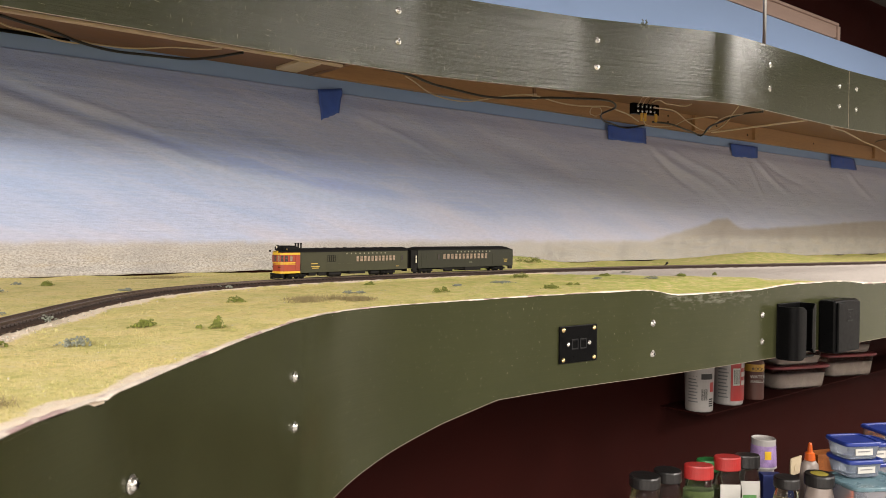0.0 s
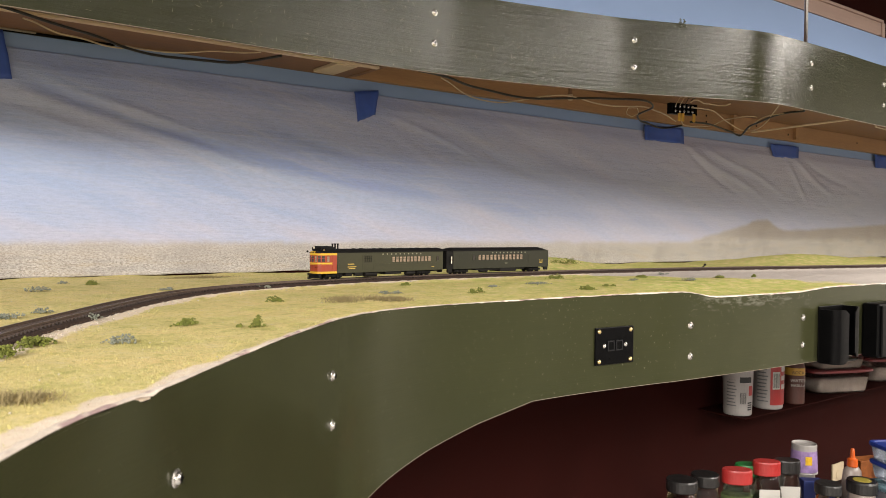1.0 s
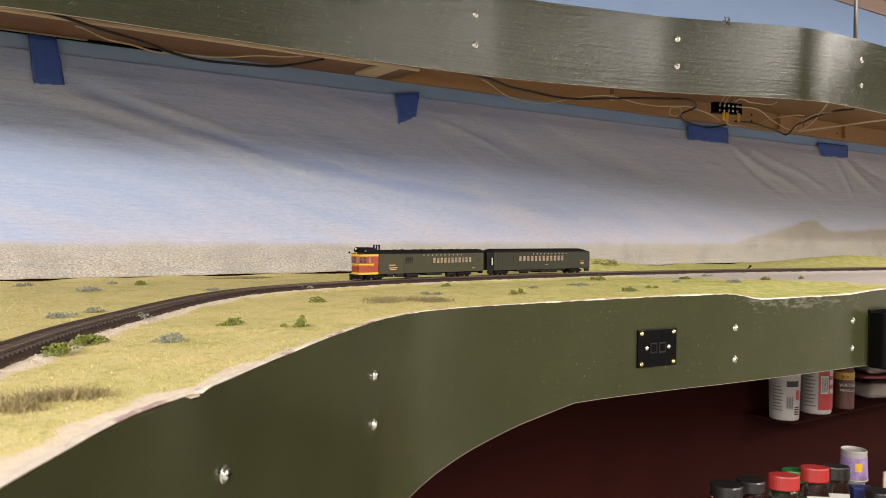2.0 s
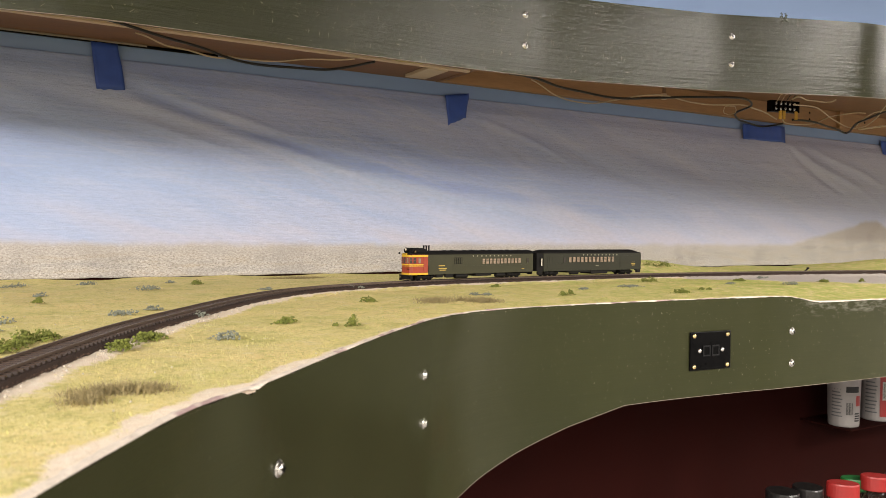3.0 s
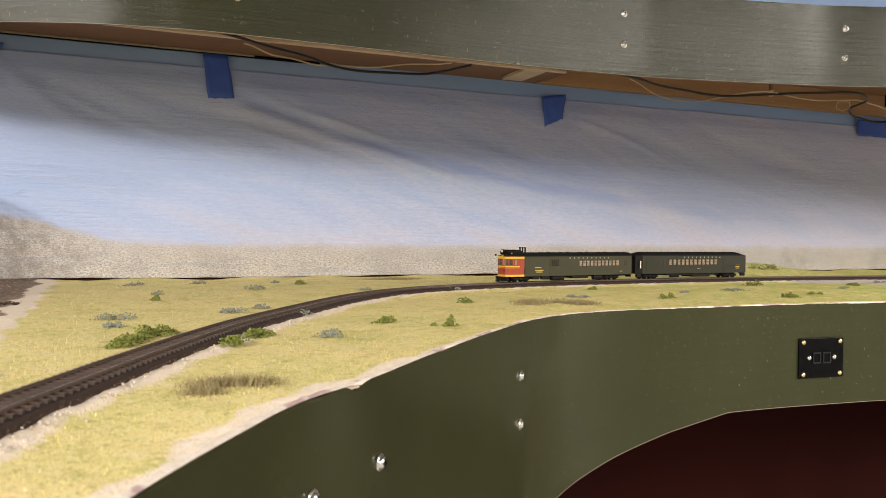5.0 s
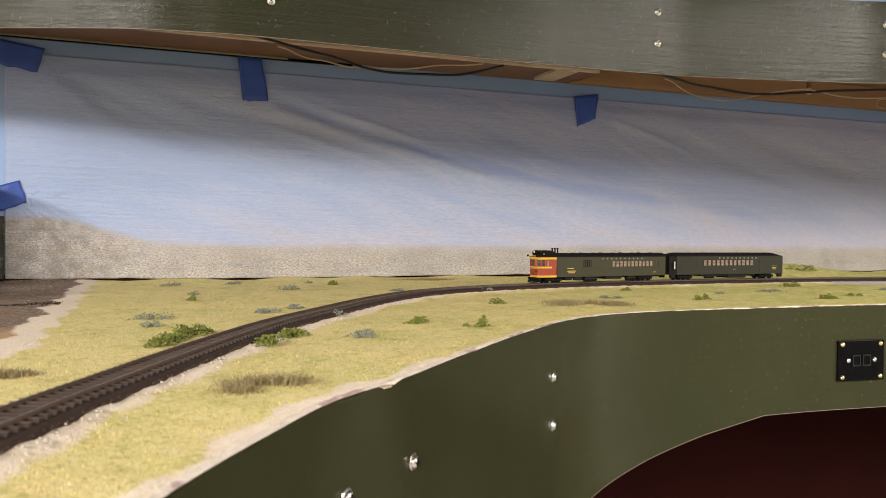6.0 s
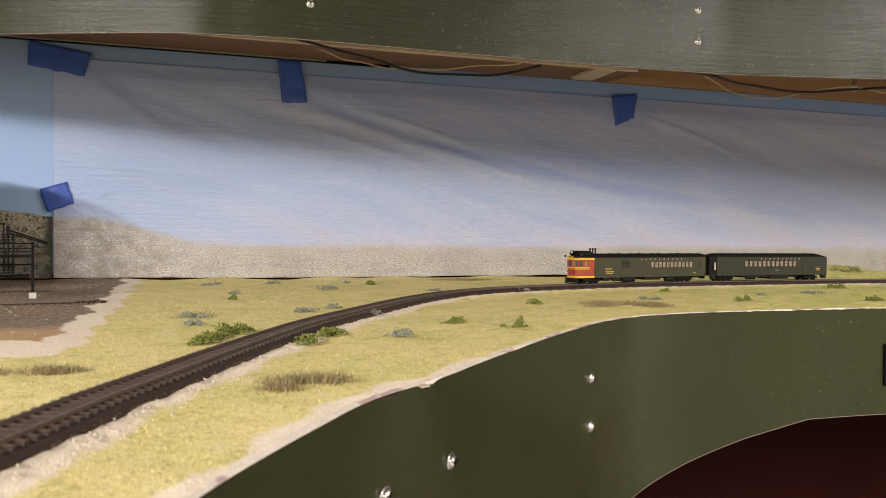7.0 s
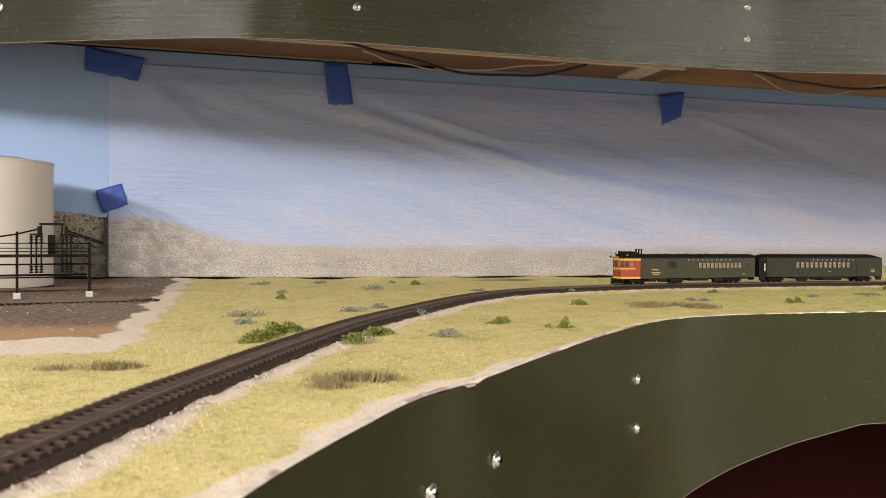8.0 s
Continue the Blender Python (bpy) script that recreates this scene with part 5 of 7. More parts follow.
def pebbles(name, n, where, sizes, material, label, seed):
    rng = random.Random(seed)
    v, f = [], []
    for _ in range(n):
        x, y, z = where(rng)
        r = rng.uniform(*sizes)
        o = len(v)
        for q in ICO_V:
            j = rng.uniform(0.7, 1.3) * r
            v.append((x + q[0] * j, y + q[1] * j, z + q[2] * j * 0.8))
        f.extend([[o + k for k in t] for t in ICO_F])
    return tagged(mesh_object(name, v, f, material), label, "stones", kind="stuff")


def in_grass(rng):
    while True:
        a, b = rng.randrange(NU), rng.randrange(NV)
        if zg[a, b] > 0.7 and gx[a, b] < 1.3:
            return gx[a, b] + rng.uniform(-0.004, 0.004), gy[a, b] + rng.uniform(-0.004, 0.004), gz[a, b] + 0.0006


STONE = mat("pale_stone_crumbs", (0.62, 0.55, 0.46), 0.9, vary=0.3, scale=300)


def beside_track(rng):
    s = rng.uniform(0.15, 2.6)
    x, y, h = on_track(s)
    o = -abs(rng.gauss(0, 0.006)) - 0.021 if rng.random() < 0.85 else 0.021 + abs(rng.gauss(0, 0.005))
    x, y = x - math.sin(h) * o, y + math.cos(h) * o
    return x, y, 1.3005 + 0.0040 * float(1 - smooth(0.020, 0.034, abs(o)))


pebbles("track_stones", 520, beside_track, (0.0003, 0.0011), STONE, "pale stone crumbs spilled beside the model track", 3)


pebbles("grass_crumbs", 450, in_grass, (0.0003, 0.0007), STONE, "white plaster crumbs scattered in the grass", 21)


def under_ties(rng):
    s = rng.uniform(0.1, 2.2)
    x, y, h = on_track(s)
    o = -0.0186 - rng.gauss(0, 0.0011)
    return x - math.sin(h) * o, y + math.cos(h) * o, 1.3034 + rng.uniform(0, 0.0018)


pebbles("roadbed_crumbs", 3800, under_ties, (0.0003, 0.0008), mat("brown_cinder", (0.10, 0.060, 0.040), 0.9, vary=0.5, scale=300), "dark brown cinder crumbs along the roadbed edge", 9)
iu_s = np.argwhere(zs > 0.6)


def on_stone(rng):
    a, b = iu_s[rng.randrange(len(iu_s))]
    return gx[a, b] + rng.uniform(-0.01, 0.01), gy[a, b] + rng.uniform(-0.004, 0.004), gz[a, b]


pebbles("crushed_stone", 6000, on_stone, (0.0004, 0.0012), mat("crushed_grey_stone", (0.70, 0.64, 0.60), 0.9, vary=0.35, scale=400), "pale crushed stone beside the model track", 4)
iu_d = np.argwhere(zd > 0.6)


def on_dirt(rng):
    a, b = iu_d[rng.randrange(len(iu_d))]
    return gx[a, b] + rng.uniform(-0.01, 0.01), gy[a, b] + rng.uniform(-0.006, 0.006), gz[a, b]




def at_siding_end(rng):
    return rng.uniform(-0.19, -0.115), -0.470 + rng.gauss(0, 0.010), 1.3006 + rng.uniform(0, 0.001)


pebbles("cinder_spill", 260, at_siding_end, (0.0004, 0.0012), BALLAST, "dark cinder spill at the end of the yard track", 12)
pebbles("yard_stones", 500, on_dirt, (0.0004, 0.0012), STONE, "pale specks of stone on brown yard dirt", 6)

# ---- oil tank and loading rack ----
TANKWHITE = mat("white_tank_paint", (0.74, 0.68, 0.60), 0.55, vary=0.05, scale=12, fine=300, bump=0.05)
IRON = mat("dark_rack_iron", (0.009, 0.0075, 0.006), 0.6, vary=0.3, scale=200, spec=0.15)
CONCRETE = mat("pale_concrete_footing", (0.62, 0.58, 0.52), 0.9, vary=0.15, scale=300)
tank = empty("oil_tank", pose(-0.40, -0.17, 1.2985))
TANK_R, TANK_H = 0.0967, 0.196
part("shell", lathe([(TANK_R, 0.0), (TANK_R, TANK_H)], 72, cap=False), TANKWHITE, tank, smooth=True)
part("roof", lathe([(TANK_R + 0.0012, TANK_H - 0.002), (TANK_R + 0.0012, TANK_H), (TANK_R * 0.6, TANK_H + 0.006), (0.004, TANK_H + 0.010)], 72), TANKWHITE, tank)
part("base_ring", lathe([(TANK_R + 0.002, 0.0), (TANK_R + 0.002, 0.003), (TANK_R + 0.0005, 0.004)], 72, cap=False), IRON, tank, "dark base ring")
tagged(tank, "tall white cylindrical model oil tank on brown yard dirt", "tank")


def loading_rack():
    """Pipe rack with walkway, rails, three hanging loading arms on each side of a gate frame."""
    k = empty("loading_rack", pose(-0.212, -0.385, 1.2995, 0, 0, 16.2))
    # local x runs along the rack, leftward negative; z from the ground
    posts = (-0.0855, 0.0, -0.171, -0.2565)
    for px in posts:
        part("post", box(px - 0.0016, px + 0.0016, -0.0016, 0.0016, 0.006, 0.074 if px == 0 else 0.087), IRON, k)
        part("footing", box(px - 0.0042, px + 0.0042, -0.004, 0.004, -0.002, 0.0078, bevel=0.0008), CONCRETE, k, "pale concrete footing")
    x0, x1 = -0.33, 0.002
    part("walkway", box(x0, x1, -0.001, 0.011, 0.0535, 0.0572), IRON, k)
    for z, r, xe in ((0.0445, 0.0011, 0.0), (0.0305, 0.0014, -0.004), (0.0275, 0.0009, -0.004), (0.0718, 0.0006, 0.0), (0.0655, 0.0006, 0.0), (0.061, 0.0006, 0.0)):
        part("pipe", tube([(x0, -0.003, z), (xe, -0.003, z)], r, 8), IRON, k, smooth=True)
    for gx_ in (-0.0575, -0.033):
        part("gate_post", box(gx_ - 0.001, gx_ + 0.001, 0.0, 0.002, 0.057, 0.098), IRON, k)
    part("gate_beam", box(-0.060, -0.0305, -0.0005, 0.0025, 0.0955, 0.0985), IRON, k)
    part("gate_panel", box(-0.0500, -0.0412, 0.0, 0.0015, 0.057, 0.083), IRON, k)
    for base, gap in ((-0.0695, 0.0058), (-0.0335, 0.0051)):
        part("arm_header", box(base - 0.0022, base + 2 * gap + 0.0022, -0.0072, -0.0048, 0.0822, 0.0845, bevel=0.0004), IRON, k)
        for i in range(3):
            ax = base + i * gap
            arm = part("loading_arm", tube([(ax, -0.006, 0.084), (ax, -0.006, 0.036)], 0.0011, 8), IRON, k, smooth=True)
            for z in (0.080, 0.0765, 0.073, 0.0415, 0.038, 0.0345):
                part("valve", lathe([(0.0008, z - 0.0012), (0.0024, z - 0.0007), (0.0024, z + 0.0007), (0.0008, z + 0.0012)], 10, pose(ax, -0.006, 0)), IRON, arm)
    part("boom", tube([(-0.116, -0.004, 0.0785), (-0.0865, -0.004, 0.0835), (-0.061, -0.004, 0.0905)], 0.0011, 8), IRON, k)
    part("boom", tube([(-0.030, -0.004, 0.0895), (0.0, -0.004, 0.079), (0.017, -0.004, 0.0725)], 0.0011, 8), IRON, k)
    part("boom", tube([(-0.030, -0.002, 0.0865), (0.0, -0.002, 0.0765), (0.017, -0.002, 0.071)], 0.0008, 8), IRON, k)
    for hx in (-0.0605, -0.0285):
        part("boom_hinge", box(hx - 0.002, hx + 0.002, -0.007, 0.0, 0.080, 0.094, bevel=0.0005), IRON, k)
    return tagged(k, "dark iron model oil loading rack with pipes and arms", "loading rack")


loading_rack()


def siding(name, a, b, label):
    t = empty(name)
    a, b = Vector((*a, 0)), Vector((*b, 0))
    d = (b - a).normalized()
    n = Vector((-d.y, d.x, 0))
    for off in (-0.0088, 0.0088):
        bm = bmesh.new()
        add_box(bm, 0, (b - a).length, off - 0.0006, off + 0.0006, 0.0, 0.0028, m=Matrix.Translation((a.x, a.y, 1.3022)) @ Matrix.Rotation(math.atan2(d.y, d.x), 4, "Z"))
        part("rail", bm, RAIL_SIDE, t)
    bm = bmesh.new()
    L = (b - a).length
    for i in range(int(L / 0.0075)):
        add_box(bm, i * 0.0075, i * 0.0075 + 0.003, -0.0155, 0.0155, 0.0, 0.002, m=Matrix.Translation((a.x, a.y, 1.3005)) @ Matrix.Rotation(math.atan2(d.y, d.x), 4, "Z"))
    tagged(part("ties", bm, TIE, t), kind="stuff")
    return tagged(t, label, "track")


siding("yard_track", (-1.1, -0.40), (-0.205, -0.268), "dark weathered yard track sunk in brown dirt")
siding("yard_track", (-1.1, -0.62), (-0.150, -0.478), "dark weathered yard track sunk in brown dirt")


# ---- printed hill at the sheet's end ----
def painted_hill():
    m, nt, b = nodes_of("dark_printed_hill")
    n1, n2 = noise_node(nt, 45, 5, 0.65), noise_node(nt, 260, 4, 0.7)
    base = ramp_node(nt, n2.outputs[0], [(0.36, (0.22, 0.19, 0.13)), (0.60, (0.60, 0.53, 0.40))]).outputs[0]
    sep = nt.nodes.new("ShaderNodeSeparateXYZ")
    tc = nt.nodes.new("ShaderNodeTexCoord")
    link(nt, tc.outputs["Object"], sep.inputs[0])
    low_part = math_node(nt, "ADD", map_range(nt, sep.outputs[2], 1.40, 1.34, 0.0, 0.5), math_node(nt, "SUBTRACT", n1.outputs[0], 0.5))
    base = mix_node(nt, map_range(nt, low_part, 0.10, 0.34, 0, 0.62), base, (0.07, 0.075, 0.05))
    base = mix_node(nt, map_range(nt, noise_node(nt, 110, 7, 0.8).outputs[0], 0.52, 0.57, 0, 0.92), base, (0.022, 0.027, 0.016))
    base = mix_node(nt, math_node(nt, "MULTIPLY", map_range(nt, sep.outputs[0], -0.272, -0.250), map_range(nt, n1.outputs[0], 0.40, 0.52)), base, (0.045, 0.045, 0.035))
    link(nt, mix_node(nt, 1.0, base, (TONE, TONE, TONE), "MULTIPLY"), b.inputs["Base Color"])
    b.inputs["Roughness"].default_value = 0.7
    n = 90
    xs = np.linspace(-1.3, -0.2475, n)
    v, f = [], []
    for x in xs:
        top = 1.414 + 0.10 * float(smooth(-0.25, -0.34, x)) * 0.1 + 0.004 * noise.noise(Vector((x * 30, 0, 0))) + 0.03 * float(smooth(-0.4, -0.9, x))
        v += [(x, -0.0035, 1.3050), (x, -0.0035, top)]
    for i in range(n - 1):
        f.append((2 * i, 2 * i + 2, 2 * i + 3, 2 * i + 1))
    ob = mesh_object("backdrop_hill", v, f, m)
    s_ = ob.modifiers.new("thick", "SOLIDIFY")
    s_.thickness = 0.0008
    return tagged(ob, "dark printed hillside cut-out on the blue wall", "backdrop", kind="structure")


painted_hill()

# ---- train ----
CAR_GREEN = mat("dark_olive_car_paint", (0.050, 0.049, 0.023), 0.5, spec=0.3, vary=0.15, scale=60, fine=900, bump=0.1)
CAR_RED = mat("red_orange_car_paint", (0.37, 0.047, 0.016), 0.5, vary=0.12, scale=60, fine=900, bump=0.1)
CAR_YELLOW = mat("yellow_stripe_paint", (0.82, 0.50, 0.025), 0.5, vary=0.1, scale=100)
CAR_ROOF = mat("sooty_black_roof", (0.009, 0.0085, 0.0085), 0.75, vary=0.3, scale=90, spec=0.15)
CAR_DARK = mat("dark_coach_paint", (0.027, 0.0275, 0.0145), 0.5, spec=0.3, vary=0.15, scale=60, fine=900, bump=0.1)
CAR_UNDER = mat("black_underframe", (0.008, 0.007, 0.0065), 0.65, vary=0.3, scale=150, spec=0.2)
GOLD = mat("gold_lettering_paint", (0.62, 0.42, 0.08), 0.5, vary=0.1, scale=200)
PALE_LETTER = mat("faded_lettering_paint", (0.30, 0.28, 0.20), 0.6, vary=0.1, scale=200)
PANE = mat("pale_window_pane", (0.36, 0.27, 0.20), 0.15, vary=0.7, scale=170, fine=500, bump=0.0)
PANE_DARK = mat("dark_window_pane", (0.07, 0.06, 0.055), 0.12, vary=0.4, scale=60, fine=300, bump=0.0)
LAMP_LENS = mat("headlight_lens", (0.85, 0.80, 0.65), 0.15, vary=0.05)
HALF = 0.0172
RAIL_TOP_Z = RAIL_Z + 0.0017


def shell(name, outline, z0, z1, material, parent, label=""):
    """Upright wall on a closed plan outline, with a floor and a lid."""
    bm = bmesh.new()
    a = [bm.verts.new((x, y, z0)) for x, y in outline]
    b = [bm.verts.new((x, y, z1)) for x, y in outline]
    n = len(a)
    for i in range(n):
        bm.faces.new((a[i], a[(i + 1) % n], b[(i + 1) % n], b[i]))
    bm.faces.new(list(reversed(a)))
    bm.faces.new(b)
    return part(name, bm, material, parent, label)


def band(name, line, z0, z1, out, material, parent, label=""):
    """A thin raised stripe following an open plan line."""
    L = np.array(line)
    t = np.gradient(L, axis=0)
    t /= np.linalg.norm(t, axis=1)[:, None]
    o = np.stack([t[:, 1], -t[:, 0]], 1) * out
    bm = bmesh.new()
    rings = []
    for p, q in zip(L, o):
        rings.append([bm.verts.new((p[0] - q[0] * 0.5, p[1] - q[1] * 0.5, z0)), bm.verts.new((p[0] + q[0], p[1] + q[1], z0)), bm.verts.new((p[0] + q[0], p[1] + q[1], z1)), bm.verts.new((p[0] - q[0] * 0.5, p[1] - q[1] * 0.5, z1))])
    for a, b in zip(rings, rings[1:]):
        for k in range(4):
            bm.faces.new((a[k], a[(k + 1) % 4], b[(k + 1) % 4], b[k]))
    bm.faces.new(rings[0])
    bm.faces.new(list(reversed(rings[-1])))
    return part(name, bm, material, parent, label)


def arched_roof(name, length, x0, round_front, round_back, z0, rise, material, parent, over=0.0012):
    prof = [(-1, 0), (-0.97, 0.22), (-0.85, 0.5), (-0.62, 0.78), (-0.32, 0.95), (0, 1), (0.32, 0.95), (0.62, 0.78), (0.85, 0.5), (0.97, 0.22), (1, 0)]
    xs = [x0 - 0.0006] + [x0 + 0.004, x0 + 0.010, x0 + 0.018] + list(np.linspace(x0 + 0.03, x0 + length - 0.03, 8)) + [x0 + length - 0.018, x0 + length - 0.010, x0 + length - 0.004, x0 + length + 0.0006]
    v, f, k = [], [], len(prof)
    for i, x in enumerate(xs):
        e = 1.0
        if round_front:
            e = min(e, float(smooth(x0 - 0.004, x0 + 0.018, x)) * 0.8 + 0.2)
        if round_back:
            e = min(e, float(smooth(x0 + length + 0.004, x0 + length - 0.018, x)) * 0.8 + 0.2)
        w = 1.0
        if round_back and x > x0 + length - 0.010:
            w = 0.86 + 0.14 * float(smooth(x0 + length + 0.001, x0 + length - 0.010, x))
        if round_front and x < x0 + 0.014:
            w = 0.62 + 0.38 * float(smooth(x0 - 0.002, x0 + 0.013, x))
        for a, h in prof:
            v.append((x, a * (HALF + over) * w, z0 + h * rise * e))
    for i in range(len(xs) - 1):
        for j in range(k - 1):
            f.append((i * k + j, (i + 1) * k + j, (i + 1) * k + j + 1, i * k + j + 1))
        f.append((i * k + k - 1, (i + 1) * k + k - 1, (i + 1) * k, i * k))
    f.append(list(range(k)))
    f.append(list(reversed(range((len(xs) - 1) * k, len(xs) * k))))
    bm = bmesh.new()
    vs = [bm.verts.new(q) for q in v]
    for q in f:
        bm.faces.new([vs[i] for i in q])
    return part(name, bm, material, parent, smooth=False)


def truck(parent, x, wheels=2):
    t = part("truck", box(x - 0.016, x + 0.016, -0.0125, -0.0105, 0.0035, 0.0078, bevel=0.0006), CAR_UNDER, parent)
    part("truck_side", box(x - 0.016, x + 0.016, 0.0105, 0.0125, 0.0035, 0.0078, bevel=0.0006), CAR_UNDER, t)
    part("bolster", box(x - 0.004, x + 0.004, -0.0104, 0.0104, 0.004, 0.0088), CAR_UNDER, t)
    for wx in np.linspace(-0.0112, 0.0112, wheels):
        for s in (-1, 1):
            part("wheel", lathe([(0.0059, 0.0), (0.0059, 0.0006), (0.0053, 0.0007), (0.0052, 0.0026), (0.0030, 0.0028)], 22, pose(x + wx, s * 0.0073, 0.0053, 90 * s, 0, 0)), CAR_UNDER, t)
        for s in (-1, 1):
            part("journal_box", box(x + wx - 0.0018, x + wx + 0.0018, s * 0.0134 - 0.0009, s * 0.0134 + 0.0009, 0.0036, 0.0068, bevel=0.0004), CAR_UNDER, t)
    for bx in (-0.0045, 0.0045):
        part("spring", lathe([(0.0011, 0.003), (0.0011, 0.0068)], 8, pose(x + bx, -0.0135, 0)), CAR_UNDER, t)
    return t


def window_row(parent, xs, z0, z1, w, side, pane, frame_m):
    y = side * HALF
    for x in xs:
        bm = bmesh.new()
        t = 0.00045
        y0, y1 = sorted((y - side * 0.0003, y + side * 0.00055))
        for a in ((x - w / 2 - t, x + w / 2 + t, z1, z1 + t), (x - w / 2 - t, x + w / 2 + t, z0 - t * 1.5, z0), (x - w / 2 - t, x - w / 2, z0, z1), (x + w / 2, x + w / 2 + t, z0, z1), (x - w / 2, x + w / 2, (z0 + z1) / 2 + 0.0008, (z0 + z1) / 2 + 0.0012)):
            add_box(bm, a[0], a[1], y0, y1, a[2], a[3])
        f_ = part("window", bm, frame_m, parent)
        yy = sorted((y - side * 0.0003, y + side * 0.00015))
        part("pane", box(x - w / 2, x + w / 2, yy[0], yy[1], z0, z1), pane, f_)


def letter_bars(parent, x0, widths, z, h, side, material, label):
    bm = bmesh.new()
    y = side * HALF
    yy = sorted((y + side * 0.0001, y + side * 0.0003))
    x = x0
    for w, g in widths:
        add_box(bm, x, x + w, yy[0], yy[1], z, z + h)
        x += w + g
    return part("lettering_bars", bm, material, parent, label)


def coupler(parent, x, s):
    part("coupler", box(min(x, x + s * 0.009), max(x, x + s * 0.009), -0.0012, 0.0012, 0.0072, 0.0096, bevel=0.0004), CAR_UNDER, parent)


def rail_car(name, label, s0, length):
    c = empty(name)
    xa, ya, _ = on_track(s0 + 0.036)
    xb, yb, _ = on_track(s0 + length - 0.036)
    h = math.degrees(math.atan2(yb - ya, xb - xa))
    ux, uy = math.cos(radians(h)), math.sin(radians(h))
    c.matrix_world = pose(xa - ux * 0.036, ya - uy * 0.036, RAIL_TOP_Z, 0, 0, h)
    return tagged(c, label, "railcar")


def motor_car(s0):
    L = 0.268
    c = rail_car("gas_electric_railcar", "model railcar with red and yellow cab and olive body", s0, L)
    nose = [(0.0335, -HALF), (0.011, -HALF), (0.0045, -0.0155), (0.0008, -0.0105), (-0.0006, -0.0045), (-0.0006, 0.0045), (0.0008, 0.0105), (0.0045, 0.0155), (0.011, HALF), (0.0335, HALF)]
    shell("cab", nose, 0.0098, 0.0425, CAR_RED, c, "red-orange cab")
    shell("body", [(0.0335, -HALF), (0.0335, HALF), (L, HALF), (L, -HALF)], 0.0098, 0.0425, CAR_GREEN, c, "dark olive car body")
    cab_line = list(nose)
    band("stripe_top", cab_line, 0.0388, 0.0420, 0.0004, CAR_YELLOW, c, "yellow stripe")
    band("stripe_belt", [(0.0265, -HALF)] + cab_line[1:-1] + [(0.0265, HALF)], 0.0252, 0.0272, 0.0004, CAR_YELLOW, c, "yellow stripe")
    band("stripe_belt_thin", [(0.0265, -HALF)] + cab_line[1:-1] + [(0.0265, HALF)], 0.0236, 0.0242, 0.0003, CAR_YELLOW, c, "thin yellow stripe")
    band("stripe_sill", cab_line, 0.0098, 0.0130, 0.0005, CAR_YELLOW, c, "yellow sill stripe")
    # cab windows on the facets
    P = np.array(nose)
    for i in range(1, 8):
        a, b = P[i], P[i + 1]
        mid, d = (a + b) / 2, (b - a)
        ln = np.linalg.norm(d)
        if ln < 0.003:
            continue
        w = min(ln * 0.72, 0.0062)
        ang = math.degrees(math.atan2(d[1], d[0]))
        bm = bmesh.new()
        t = 0.0005
        for q in ((-w / 2 - t, w / 2 + t, 0.0378, 0.0384), (-w / 2 - t, w / 2 + t, 0.0278, 0.0284), (-w / 2 - t, -w / 2, 0.0284, 0.0378), (w / 2, w / 2 + t, 0.0284, 0.0378), (-w / 2, w / 2, 0.0335, 0.0339)):
            add_box(bm, q[0], q[1], -0.0006, 0.0002, q[2], q[3], m=pose(mid[0], mid[1], 0, 0, 0, ang + 180))
        fr = part("cab_window", bm, CAR_RED, c)
        part("pane", box(-w / 2, w / 2, -0.0003, 0.0003, 0.0284, 0.0378, m=pose(mid[0], mid[1], 0, 0, 0, ang + 180)), PANE if i in (3, 6) else PANE_DARK, fr)
    for s in (-1, 1):
        window_row(c, (0.0165,), 0.0288, 0.0372, 0.0050, s, PANE, CAR_RED)
        y = s * HALF
        yy = sorted((y, y + s * 0.0004))
        part("cab_door", box(0.0245, 0.0325, yy[0], yy[1], 0.0135, 0.0385, bevel=0.0002), CAR_RED, c, "red cab door")
        # louvre strip behind the cab
        for i in range(7):
            part("louvre", box(0.0352, 0.0382, *sorted((y, y + s * 0.0005)), 0.0155 + i * 0.0033, 0.0168 + i * 0.0033), CAR_GREEN, c)
        # baggage door with barred window
        part("baggage_door", box(0.0845, 0.1075, *sorted((y, y + s * 0.0002)), 0.0125, 0.0385, bevel=0.0002), CAR_GREEN, c, "olive sliding baggage door")
        window_row(c, (0.0895, 0.0937, 0.0979, 0.1021), 0.0270, 0.0365, 0.0028, s, PANE, CAR_UNDER)
        xs = [0.1515 + i * 0.0083 for i in range(11)]
        window_row(c, xs, 0.0258, 0.0345, 0.0060, s, PANE, CAR_GREEN)
        window_row(c, (0.2545,), 0.0265, 0.034, 0.0045, s, PANE_DARK, CAR_GREEN)
        part("belt_rail", box(0.1075, L, *sorted((y, y + s * 0.0004)), 0.0218, 0.0228), CAR_GREEN, c)
        part("sill_rail", box(0.0335, L, *sorted((y, y + s * 0.0004)), 0.0098, 0.0110), CAR_GREEN, c)
        letter_bars(c, 0.1270, [(0.0023, 0.0072)] * 10, 0.0382, 0.0022, s, PALE_LETTER, "faded lettering bars")
        letter_bars(c, 0.0550, [(0.0130, 0)], 0.0232, 0.0014, s, GOLD, "gold lettering bars")
        letter_bars(c, 0.0550, [(0.0170, 0)], 0.0187, 0.0014, s, GOLD, "gold lettering bars")
        letter_bars(c, 0.0570, [(0.0130, 0)], 0.0160, 0.0014, s, GOLD, "gold lettering bars")
